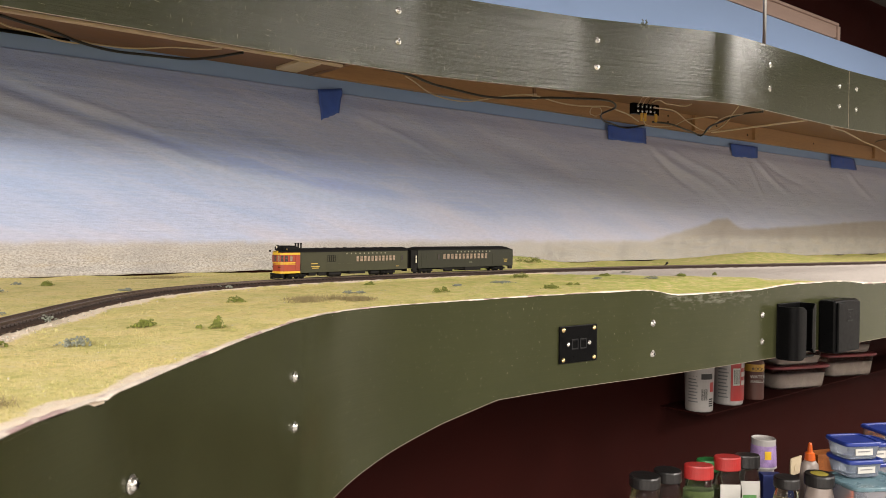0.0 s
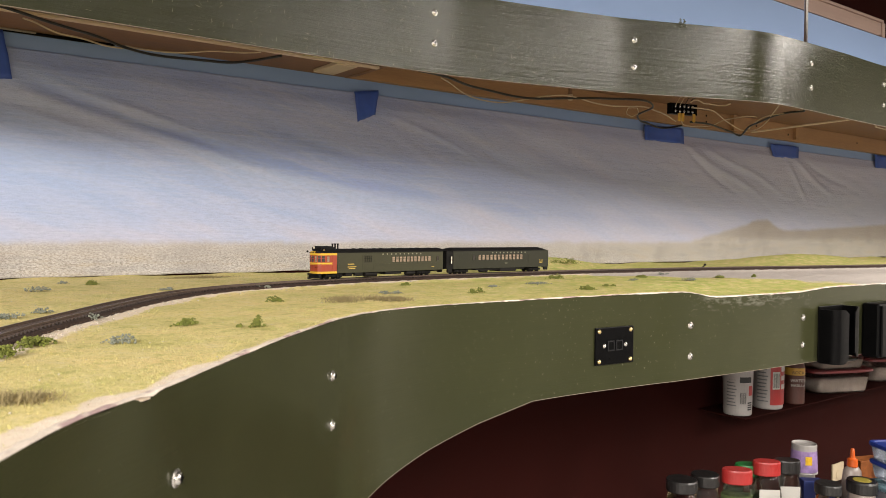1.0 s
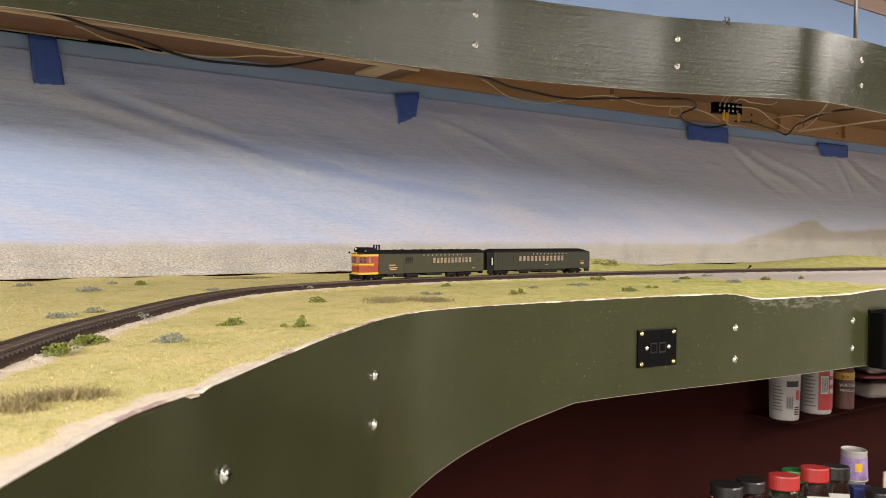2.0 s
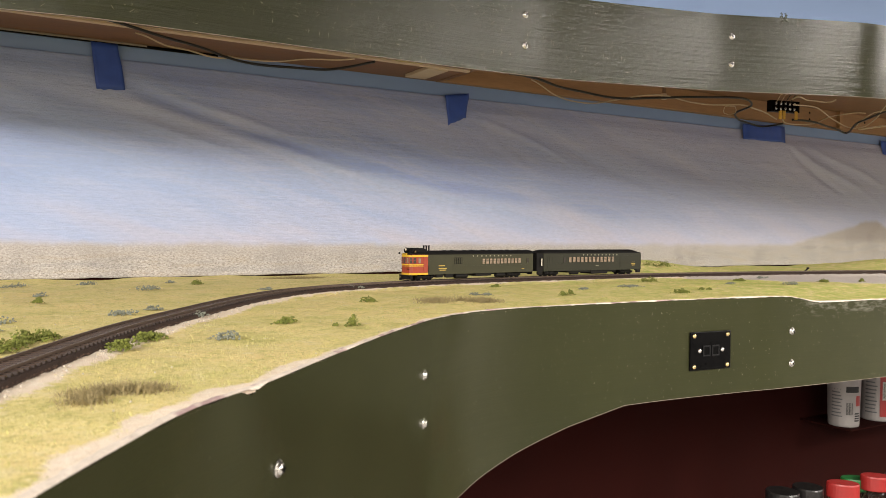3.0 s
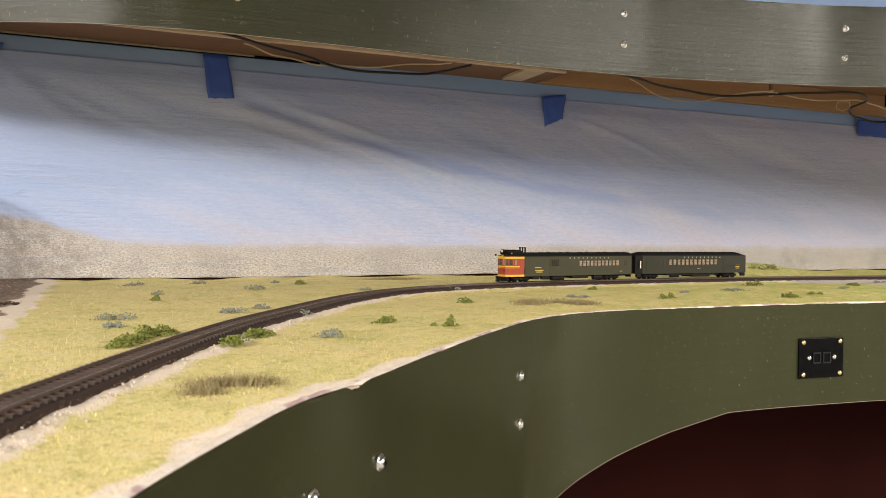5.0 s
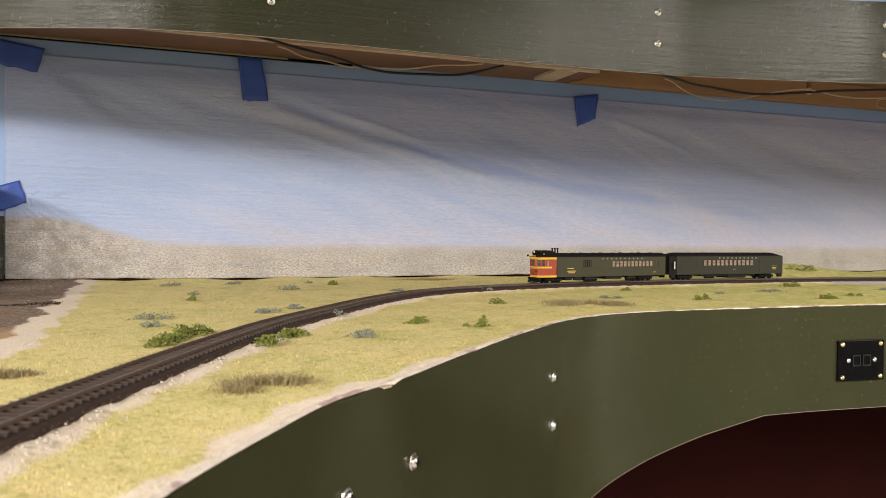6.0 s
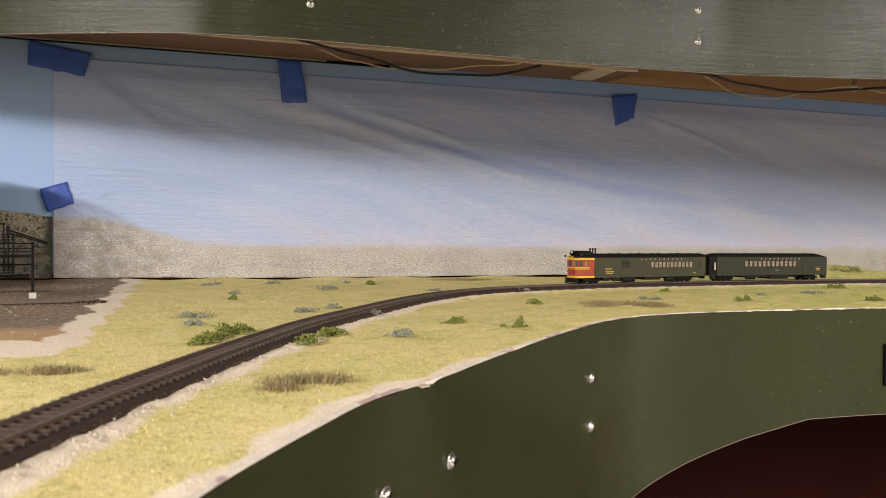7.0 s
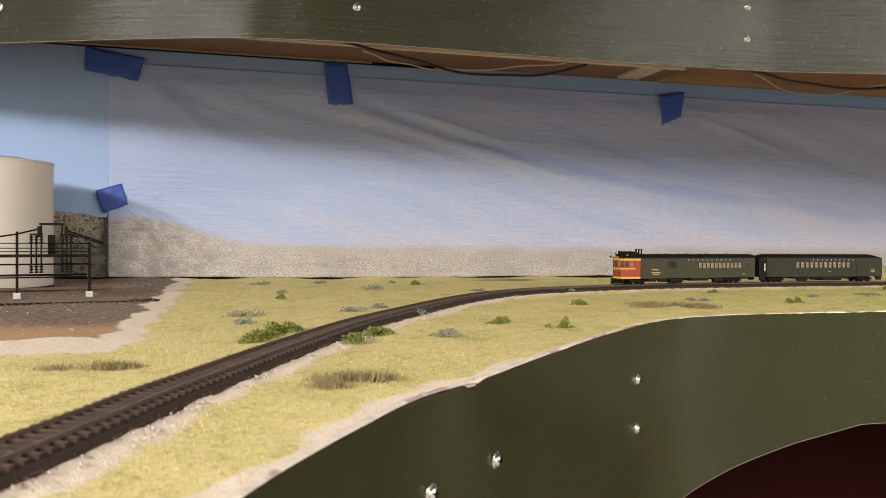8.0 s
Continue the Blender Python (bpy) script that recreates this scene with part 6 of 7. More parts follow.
        letter_bars(c, 0.2400, [(0.0060, 0)], 0.0150, 0.0010, s, GOLD, "gold number bar")
        part("grab_iron", tube([(0.0335, y + s * 0.0008, 0.014), (0.0335, y + s * 0.0008, 0.024)], 0.0003, 6), CAR_UNDER, c)
        part("front_grab", tube([(0.0030, s * 0.0098, 0.0205), (0.0010, s * 0.0108, 0.0190), (-0.0012, s * 0.0085, 0.0190), (-0.0008, s * 0.0075, 0.0205)], 0.0004, 6), CAR_UNDER, c)
    arched_roof("roof", L, 0.0, True, False, 0.0425, 0.0062, CAR_ROOF, c)
    for i in range(9):
        part("roof_vent", box(0.075 + i * 0.021, 0.079 + i * 0.021, -0.0035 + 0.007 * (i % 2) - 0.003, 0.003 + 0.007 * (i % 2) - 0.0035, 0.0470, 0.0492, bevel=0.0005), CAR_ROOF, c)
    part("radiator", box(0.0055, 0.0330, -0.0125, 0.0125, 0.0455, 0.0515, bevel=0.0012), CAR_ROOF, c, "black roof radiator")
    part("radiator_top", box(0.0085, 0.0300, -0.0095, 0.0095, 0.0515, 0.0530, bevel=0.0008), CAR_ROOF, c)
    for i in range(3):
        part("exhaust_stack", lathe([(0.0014, 0.046), (0.0013, 0.0548), (0.0019, 0.0566), (0.0019, 0.0572), (0.0008, 0.0572)], 12, pose(0.0355 + i * 0.0052, -0.002, 0)), CAR_UNDER, c)
    hl = part("headlight", lathe([(0.0026, 0.0), (0.0029, 0.0035), (0.0029, 0.0045)], 16, pose(0.0035, -0.0030, 0.0510, 0, -90, 0)), CAR_UNDER, c)
    part("lens", lathe([(0.0023, 0.0), (0.0010, 0.0006)], 16, pose(-0.0010, -0.0030, 0.0510, 0, -90, 0)), LAMP_LENS, hl, "clear headlight lens")
    bell = part("bell", lathe([(0.0020, 0.0), (0.0016, 0.0008), (0.0011, 0.0022), (0.0004, 0.0028)], 14, pose(0.0100, -0.0150, 0.0462)), BRASS, c, "brass bell", smooth=True)
    part("bell_yoke", tube([(0.0100, -0.0175, 0.046), (0.0100, -0.0172, 0.0495), (0.0100, -0.0150, 0.0505), (0.0100, -0.0128, 0.0495), (0.0100, -0.0125, 0.046)], 0.0004, 6), CAR_UNDER, bell)
    nb = part("number_board", box(-0.0012, 0.0006, -0.0060, 0.0060, 0.0420, 0.0448, bevel=0.0003), CAR_YELLOW, c, "yellow number board")
    part("number_bars", box(-0.00135, -0.0012, -0.0044, 0.0044, 0.0428, 0.0440), CAR_UNDER, nb, "dark number bar")
    part("horn", tube([(-0.003, -0.0165, 0.0435), (0.008, -0.0165, 0.0435)], 0.0008, 8), CAR_UNDER, c)
    # pilot
    part("pilot_back", box(0.0008, 0.0060, -0.0140, 0.0140, 0.0022, 0.0098, bevel=0.0005), CAR_UNDER, c)
    for s in (-1, 1):
        part("front_knob", lathe([(0.0005, 0.0), (0.0016, 0.0006), (0.0018, 0.0018), (0.0012, 0.0030), (0.0004, 0.0034)], 12, pose(-0.0008, s * 0.0150, 0.0428)), CAR_UNDER, c, "small black corner lamp")
    part("pilot_beam", box(-0.0015, 0.003, -0.0145, 0.0145, 0.0072, 0.0098, bevel=0.0004), CAR_UNDER, c)
    for i in range(11):
        yb_ = -0.0135 + i * 0.0027
        part("pilot_bar", tube([(-0.001, yb_ * 0.85, 0.0082), (-0.0055 + abs(yb_) * 0.28, yb_, 0.0016)], 0.00045, 6), CAR_UNDER, c)
    part("pilot_rail", tube([(-0.0015, -0.0138, 0.0014), (-0.0052, -0.004, 0.0014), (-0.0052, 0.004, 0.0014), (-0.0015, 0.0138, 0.0014)], 0.0006, 6), CAR_UNDER, c)
    for s in (-1, 1):
        st = part("step", box(0.0005, 0.0045, *sorted((s * 0.0150, s * 0.0172)), 0.0028, 0.0034), CAR_UNDER, c)
        part("step_hanger", tube([(0.001, s * 0.0165, 0.003), (0.001, s * 0.0165, 0.0098)], 0.0004, 6), CAR_UNDER, st)
    truck(c, 0.032)
    truck(c, 0.226)
    part("fuel_tank", box(0.052, 0.066, -0.0155, 0.0155, 0.0045, 0.0098, bevel=0.001), CAR_UNDER, c)
    part("air_tank", lathe([(0.0010, 0.0), (0.0042, 0.001), (0.0042, 0.026), (0.0010, 0.027)], 16, pose(0.092, -0.0115, 0.0062, 0, 90, 0)), CAR_UNDER, c, smooth=False)
    part("air_tank", lathe([(0.0010, 0.0), (0.0042, 0.001), (0.0042, 0.026), (0.0010, 0.027)], 16, pose(0.092, 0.0115, 0.0062, 0, 90, 0)), CAR_UNDER, c, smooth=False)
    part("battery_box", box(0.135, 0.170, -0.016, 0.016, 0.0050, 0.0098, bevel=0.0006), CAR_UNDER, c)
    part("centre_sill", box(0.045, 0.262, -0.0100, 0.0100, 0.0070, 0.0098), CAR_UNDER, c)
    part("muffler", lathe([(0.0010, 0.0), (0.0040, 0.001), (0.0040, 0.020), (0.0010, 0.021)], 16, pose(0.182, -0.0120, 0.0058, 0, 90, 0)), CAR_UNDER, c)
    part("tool_box", box(0.070, 0.086, -0.0165, -0.0110, 0.0045, 0.0098, bevel=0.0006), CAR_UNDER, c)
    coupler(c, L, 1)
    part("diaphragm", box(L, L + 0.0022, -0.008, 0.008, 0.0110, 0.0400, bevel=0.0006), CAR_UNDER, c)
    return c


def coach(s0):
    L = 0.262
    c = rail_car("passenger_coach", "dark olive model passenger coach with a row of windows", s0, L)
    shell("body", [(0.013, -HALF), (0.013, HALF), (L - 0.002, HALF), (L - 0.002, -HALF)], 0.0098, 0.0425, CAR_DARK, c)
    shell("vestibule", [(0.0, -0.0135), (0.0, 0.0135), (0.013, HALF - 0.0008), (0.013, -HALF + 0.0008)], 0.0098, 0.0425, CAR_UNDER, c, "dark vestibule end")
    arched_roof("roof", L - 0.002, 0.0, True, True, 0.0425, 0.0064, CAR_ROOF, c, 0.0007)
    for s in (-1, 1):
        y = s * HALF
        window_row(c, (0.030,), 0.0262, 0.036, 0.0060, s, PANE_DARK, CAR_DARK)
        window_row(c, (0.063,), 0.0262, 0.0345, 0.0058, s, PANE_DARK, CAR_DARK)
        xs = [0.0765 + i * 0.0098 for i in range(12)]
        window_row(c, xs, 0.0258, 0.0352, 0.0064, s, PANE, CAR_DARK)
        part("belt_rail", box(0.013, L - 0.002, *sorted((y, y + s * 0.0004)), 0.0232, 0.0242), CAR_DARK, c)
        part("letter_rail", box(0.013, L - 0.002, *sorted((y, y + s * 0.0004)), 0.0370, 0.0376), CAR_DARK, c)
        part("sill_rail", box(0.013, L - 0.002, *sorted((y, y + s * 0.0005)), 0.0098, 0.0112), CAR_DARK, c)
        part("side_door", box(0.0215, 0.0385, *sorted((y, y + s * 0.0003)), 0.0125, 0.0372), CAR_DARK, c)
        part("baggage_door", box(0.203, 0.224, *sorted((y, y + s * 0.0004)), 0.0125, 0.0365), CAR_DARK, c)
        letter_bars(c, 0.1080, [(0.0023, 0.0072)] * 10, 0.0380, 0.0025, s, PALE_LETTER, "faded lettering bars")
        for k, z in enumerate((0.0232, 0.0205, 0.0178)):
            letter_bars(c, 0.2330 + 0.001 * k, [(0.0120 - 0.002 * k, 0)], z, 0.0013, s, GOLD, "gold lettering bars")
        letter_bars(c, 0.1400, [(0.0075, 0)], 0.0182, 0.0011, s, PALE_LETTER, "faded number bar")
        for sx in (0.006, L - 0.008):
            part("step", box(sx - 0.005, sx + 0.005, *sorted((s * 0.0125, s * 0.0168)), 0.0035, 0.0098, bevel=0.0006), CAR_UNDER, c)
    window_row(c, (0.0085,), 0.0200, 0.0330, 0.0030, -1, LAMP_LENS, CAR_UNDER)
    truck(c, 0.036)
    truck(c, L - 0.036)
    part("underframe", box(0.070, 0.195, -0.0145, 0.0145, 0.0062, 0.0098, bevel=0.0006), CAR_UNDER, c)
    part("equipment_box", box(0.130, 0.172, -0.0160, 0.0160, 0.0030, 0.0098, bevel=0.0008), CAR_UNDER, c)
    part("air_tank", lathe([(0.0010, 0.0), (0.0034, 0.001), (0.0034, 0.020), (0.0010, 0.021)], 14, pose(0.080, -0.011, 0.0058, 0, 90, 0)), CAR_UNDER, c)
    coupler(c, 0.0, -1)
    coupler(c, L - 0.002, 1)
    part("diaphragm", box(-0.0024, 0.0, -0.0082, 0.0082, 0.0110, 0.0405, bevel=0.0006), CAR_UNDER, c)
    part("end_door", box(L - 0.002, L - 0.0012, -0.0075, 0.0075, 0.0110, 0.0385), CAR_UNDER, c)
    part("marker_lamp", lathe([(0.0012, 0.0), (0.0014, 0.002), (0.0006, 0.003)], 10, pose(L - 0.001, -0.0150, 0.030)), CAR_UNDER, c)
    part("brake_wheel", lathe([(0.0028, 0.0), (0.0028, 0.0005)], 16, pose(L - 0.001, -0.010, 0.013, 0, 90, 0)), CAR_UNDER, c)
    return c


S_FRONT = float(np.interp(0.566, way[:, 0], way_s))
motor_car(S_FRONT)
coach(S_FRONT + 0.268 + 0.0125)

# a small ground throw beside the far track
sw = empty("switch_stand", pose(1.655, -0.345, 1.303, 0, 0, 0))
part("base", box(-0.010, 0.010, -0.006, 0.006, 0.0, 0.003, bevel=0.0006), CAR_UNDER, sw)
part("lever", tube([(-0.006, 0, 0.003), (0.009, 0, 0.010)], 0.0016, 8), CAR_UNDER, sw)
part("weight", lathe([(0.0005, 0.0), (0.0032, 0.0008), (0.0032, 0.0045), (0.0005, 0.0053)], 12, pose(0.008, 0, 0.008)), CAR_UNDER, sw)
tagged(sw, "small black switch stand beside the model track", "switch stand")

# ---- upper deck top ----
tree = shrub(1.243, -0.578, 0.020, 0.024, mat("dull_green_twigs", (0.13, 0.14, 0.09), 0.9, vary=0.4, scale=200), "tiny dull green shrub on the upper shelf edge", deep=0.010, fill=1.0)
tree.location.z = 1.7775

# ---- storage below: shelf, table and jars ----
TABLETOP = mat("brown_table_top", (0.10, 0.06, 0.04), 0.5, vary=0.2, scale=6)
table = empty("work_table")
part("tabletop", box(0.85, 3.4, -0.98, -0.395, 0.647, 0.682, bevel=0.003), TABLETOP, table)
for lx_, ly_ in ((0.9, -0.93), (3.35, -0.93), (0.9, -0.44), (3.35, -0.44)):
    part("leg", box(lx_ - 0.025, lx_ + 0.025, ly_ - 0.025, ly_ + 0.025, 0.0, 0.647, bevel=0.003), TABLETOP, table)
tagged(table, "plain brown work table crowded with jars and tubs", "table")

CLEAR = glass("clear_jar_plastic", (0.93, 0.93, 0.90), 0.08, 1.3)
MILKY = mat("milky_tub_plastic", (0.33, 0.275, 0.245), 0.35, vary=0.08, scale=30, bump=0.05)
WHITEP = mat("white_plastic", (0.42, 0.40, 0.385), 0.4, vary=0.05, scale=30, bump=0.05)
PAPER = mat("white_paper_label", (0.60, 0.59, 0.55), 0.7, vary=0.04, scale=60)
REDCAP = mat("red_plastic_cap", (0.42, 0.028, 0.026), 0.4, vary=0.12, scale=40)
GREENCAP = mat("green_plastic_cap", (0.015, 0.17, 0.035), 0.4, vary=0.12, scale=40)
BLACKCAP = mat("black_plastic_cap", (0.016, 0.015, 0.015), 0.35, vary=0.15, scale=60)
BLUELID = mat("blue_plastic_lid", (0.022, 0.045, 0.26), 0.35, vary=0.12, scale=30)
TEALLID = mat("teal_plastic_lid", (0.13, 0.22, 0.26), 0.3, vary=0.12, scale=30)
PINKLID = mat("dusky_red_lid", (0.24, 0.045, 0.05), 0.4, vary=0.15, scale=30)
ORANGE = mat("orange_plastic", (0.75, 0.13, 0.015), 0.4, vary=0.1, scale=40)
PURPLE = mat("purple_wrapper", (0.36, 0.24, 0.50), 0.5, vary=0.45, scale=60)
TURF = mat("green_scatter_turf", (0.09, 0.13, 0.035), 0.95, vary=0.6, scale=300, fine=900, bump=1.0, dist=0.003)
TANFLOCK = mat("tan_scatter", (0.34, 0.27, 0.12), 0.95, vary=0.4, scale=300, fine=900, bump=1.0, dist=0.003)
BLACKINK = mat("black_print", (0.02, 0.02, 0.02), 0.6)
INKGREY = mat("grey_small_print", (0.16, 0.16, 0.17), 0.6)
GREENINK = mat("green_print", (0.10, 0.28, 0.08), 0.6)
AIM = -40.0


def curved_patch(r, a0, a1, z0, z1, n=8):
    """A piece of print wrapped on a round container; angles in degrees."""
    bm = bmesh.new()
    ring = [[bm.verts.new((r * math.cos(radians(a)), r * math.sin(radians(a)), z)) for z in (z0, z1)] for a in np.linspace(a0, a1, n)]
    for p, q in zip(ring, ring[1:]):
        bm.faces.new((p[0], q[0], q[1], p[1]))
    return bm


def bottle(name, label, x, y, top, w, deep, cap_m, cap_h, fill_m, fill, body_h=None, z0=0.682, spin=0.0, paper=True, category="bottle"):
    """A shouldered storage bottle with an oval cap and scatter material inside."""
    b = empty(name, pose(x, y, z0, 0, 0, AIM + spin))
    H = top - 0.008 - z0 - cap_h
    sq = deep / w
    prof = [(w * 0.5, 0.0), (w * 0.54, 0.004), (w * 0.54, H * 0.68), (w * 0.50, H * 0.80), (w * 0.43, H * 0.92), (w * 0.43, H)]
    o = part("glass_body", lathe(prof, 28, squash=sq), CLEAR, b, smooth=True)
    part("contents", lathe([(w * 0.49, 0.003), (w * 0.51, 0.006), (w * 0.51, H * fill), (w * 0.2, H * fill + 0.003)], 24, squash=sq), fill_m, b)
    part("cap", lathe([(w * 0.47, H), (w * 0.485, H + 0.002), (w * 0.485, H + cap_h - 0.003), (w * 0.46, H + cap_h), (w * 0.1, H + cap_h)], 32, squash=sq), cap_m, b)
    if paper:
        lab = part("paper_label", box(-w * 0.36, w * 0.36, -deep * 0.56, -deep * 0.552, H * 0.10, H * 0.82), PAPER, b, "white paper label")
        part("print_bar", box(-w * 0.28, w * 0.24, -deep * 0.565, -deep * 0.56, H * 0.55, H * 0.60), GREENINK, lab)
        part("print_bar", box(-w * 0.18, w * 0.28, -deep * 0.565, -deep * 0.56, H * 0.44, H * 0.49), GREENINK, lab)
    return tagged(b, label, category, "storage bottles on the table")


bottle("spice_bottle", "clear jar of tan scatter with a black cap", 1.361, -0.507, 0.886, 0.066, 0.066, BLACKCAP, 0.024, TANFLOCK, 0.80, paper=False)
bottle("spice_bottle", "clear jar with a black cap behind others", 1.457, -0.497, 0.877, 0.062, 0.062, BLACKCAP, 0.024, TANFLOCK, 0.62, paper=False)
bottle("spice_bottle", "clear spice bottle of green turf with a red cap", 1.516, -0.536, 0.887, 0.066, 0.044, REDCAP, 0.030, TURF, 0.85, paper=False, spin=-4)
bottle("spice_bottle", "clear spice bottle with a dark green cap", 1.636, -0.489, 0.866, 0.064, 0.042, GREENCAP, 0.026, TURF, 0.75, paper=False)
bottle("spice_bottle", "tall clear spice bottle with a red cap and paper label", 1.651, -0.525, 0.879, 0.064, 0.042, REDCAP, 0.031, TANFLOCK, 0.25)
bottle("spice_bottle", "tall clear spice bottle with a black cap and paper label", 1.733, -0.528, 0.869, 0.062, 0.042, BLACKCAP, 0.030, TANFLOCK, 0.3)
bottle("spice_bottle", "short clear jar of brown scatter with a black cap", 1.663, -0.661, 0.862, 0.056, 0.056, BLACKCAP, 0.022, TANFLOCK, 0.8, paper=False)

jar = empty("craft_jar", pose(1.771, -0.682, 0.682, 0, 0, AIM))
part("jar_body", lathe([(0.028, 0), (0.031, 0.004), (0.031, 0.115), (0.027, 0.132), (0.027, 0.138)], 28), MILKY, jar, smooth=True)
lid = part("lid", lathe([(0.031, 0.138), (0.032, 0.140), (0.032, 0.160), (0.030, 0.164), (0.002, 0.164)], 32), BLACKCAP, jar, "black screw lid")
part("lid_label", lathe([(0.019, 0.1640), (0.019, 0.1644), (0.001, 0.1644)], 28), mat("yellow_lid_label", (0.38, 0.31, 0.05), 0.5, vary=0.5, scale=200), lid, "yellow round lid label")
part("wrapper", lathe([(0.0314, 0.020), (0.0314, 0.100)], 28, cap=False), ORANGE, jar, "orange wrapper")
tagged(jar, "milky craft jar with a black lid and yellow label", "jar")

cups = empty("paper_cup_stack", pose(1.956, -0.449, 0.682, 0, 0, AIM))
part("cup", lathe([(0.022, 0.0), (0.0262, 0.066), (0.0272, 0.068), (0.0266, 0.070)], 30), WHITEP, cups)
part("cup", lathe([(0.0262, 0.070), (0.0276, 0.078), (0.0270, 0.080)], 30), WHITEP, cups)
part("cup", lathe([(0.0262, 0.080), (0.0278, 0.088), (0.0272, 0.090)], 30), WHITEP, cups)
part("printed_cup", lathe([(0.0335, 0.0905), (0.0342, 0.092), (0.0330, 0.094), (0.0305, 0.158), (0.0308, 0.164), (0.0300, 0.166), (0.0290, 0.164), (0.0285, 0.160), (0.002, 0.160)], 32), WHITEP, cups)
part("wrapper", lathe([(0.0334, 0.096), (0.0311, 0.150)], 32, cap=False), PURPLE, cups, "purple printed wrapper")
part("motif", curved_patch(0.0328, -105, -75, 0.116, 0.138), CAR_YELLOW, cups, "plain yellow motif")
tagged(cups, "purple printed paper cup standing in a stack of white cups", "cups")

glue = empty("glue_bottle", pose(1.951, -0.575, 0.685, 0, 0, AIM))
part("bottle_body", lathe([(0.022, 0), (0.024, 0.003), (0.024, 0.100), (0.021, 0.124), (0.012, 0.136)], 26, squash=0.75), MILKY, glue, smooth=True)
part("cap", lathe([(0.0125, 0.134), (0.0130, 0.136), (0.0120, 0.152), (0.0085, 0.154), (0.0062, 0.156), (0.0048, 0.174), (0.003, 0.178)], 24), ORANGE, glue, "orange twist cap")
tagged(glue, "white craft glue bottle with an orange twist cap", "bottle")
bx = part("carton", box(-0.042, 0.042, -0.022, 0.022, 0.0, 0.084, bevel=0.001), mat("orange_brown_carton", (0.42, 0.13, 0.03), 0.6, vary=0.35, scale=60, fine=240))
bx.matrix_world = pose(2.245, -0.475, 0.682, 0, 0, -20)
tagged(bx, "small printed orange-brown carton on the table", "box")


def tub(name, label, x, y, z0, w, d, h, body_m, lid_m, spin, fill_m=None, fill=0.6, group="plastic food tubs"):
    """A rounded tapering food tub with an overhanging lid."""
    t = empty(name, pose(x, y, z0, 0, 0, spin))
    bm = bmesh.new()
    rings = []
    for k, (s, z) in enumerate(((0.84, 0.0), (0.87, 0.003), (0.97, h - 0.010), (1.0, h - 0.008))):
        ring = []
        for i in range(32):
            a = 2 * math.pi * i / 32
            cx, cy = math.cos(a), math.sin(a)
            e = 0.32
            ring.append(bm.verts.new((math.copysign(abs(cx) ** e, cx) * w / 2 * s, math.copysign(abs(cy) ** e, cy) * d / 2 * s, z)))
        rings.append(ring)
    for a, b in zip(rings, rings[1:]):
        for i in range(32):
            bm.faces.new((a[i], a[(i + 1) % 32], b[(i + 1) % 32], b[i]))
    bm.faces.new(list(reversed(rings[0])))
    part("tub_body", bm, body_m, t, smooth=True)
    bm = bmesh.new()
    rings = []
    for s, z in ((1.03, h - 0.009), (1.06, h - 0.007), (1.06, h - 0.002), (1.02, h), (0.88, h), (0.86, h - 0.002), (0.3, h - 0.002)):
        ring = []
        for i in range(32):
            a = 2 * math.pi * i / 32
            cx, cy = math.cos(a), math.sin(a)
            ring.append(bm.verts.new((math.copysign(abs(cx) ** 0.32, cx) * w / 2 * s, math.copysign(abs(cy) ** 0.32, cy) * d / 2 * s, z)))
        rings.append(ring)
    for a, b in zip(rings, rings[1:]):
        for i in range(32):
            bm.faces.new((a[i], a[(i + 1) % 32], b[(i + 1) % 32], b[i]))
    bm.faces.new(rings[-1])
    bm.faces.new(list(reversed(rings[0])))
    part("lid", bm, lid_m, t)
    if fill_m:
        bm, rings = bmesh.new(), []
        for q, z in ((0.80, 0.003), (0.84, 0.006), (0.86 + 0.08 * fill, h * fill), (0.4, h * fill + 0.003)):
            rings.append([bm.verts.new((math.copysign(abs(math.cos(k * math.pi / 16)) ** 0.32, math.cos(k * math.pi / 16)) * w / 2 * q, math.copysign(abs(math.sin(k * math.pi / 16)) ** 0.32, math.sin(k * math.pi / 16)) * d / 2 * q, z + 0.002 * math.sin(k * 1.3) * (z > 0.02))) for k in range(32)])
        for a, b in zip(rings, rings[1:]):
            for k in range(32):
                bm.faces.new((a[k], a[(k + 1) % 32], b[(k + 1) % 32], b[k]))
        bm.faces.new(list(reversed(rings[0])))
        bm.faces.new(rings[-1])
        part("contents", bm, fill_m, t, smooth=True)
    return tagged(t, label, "tub", group)


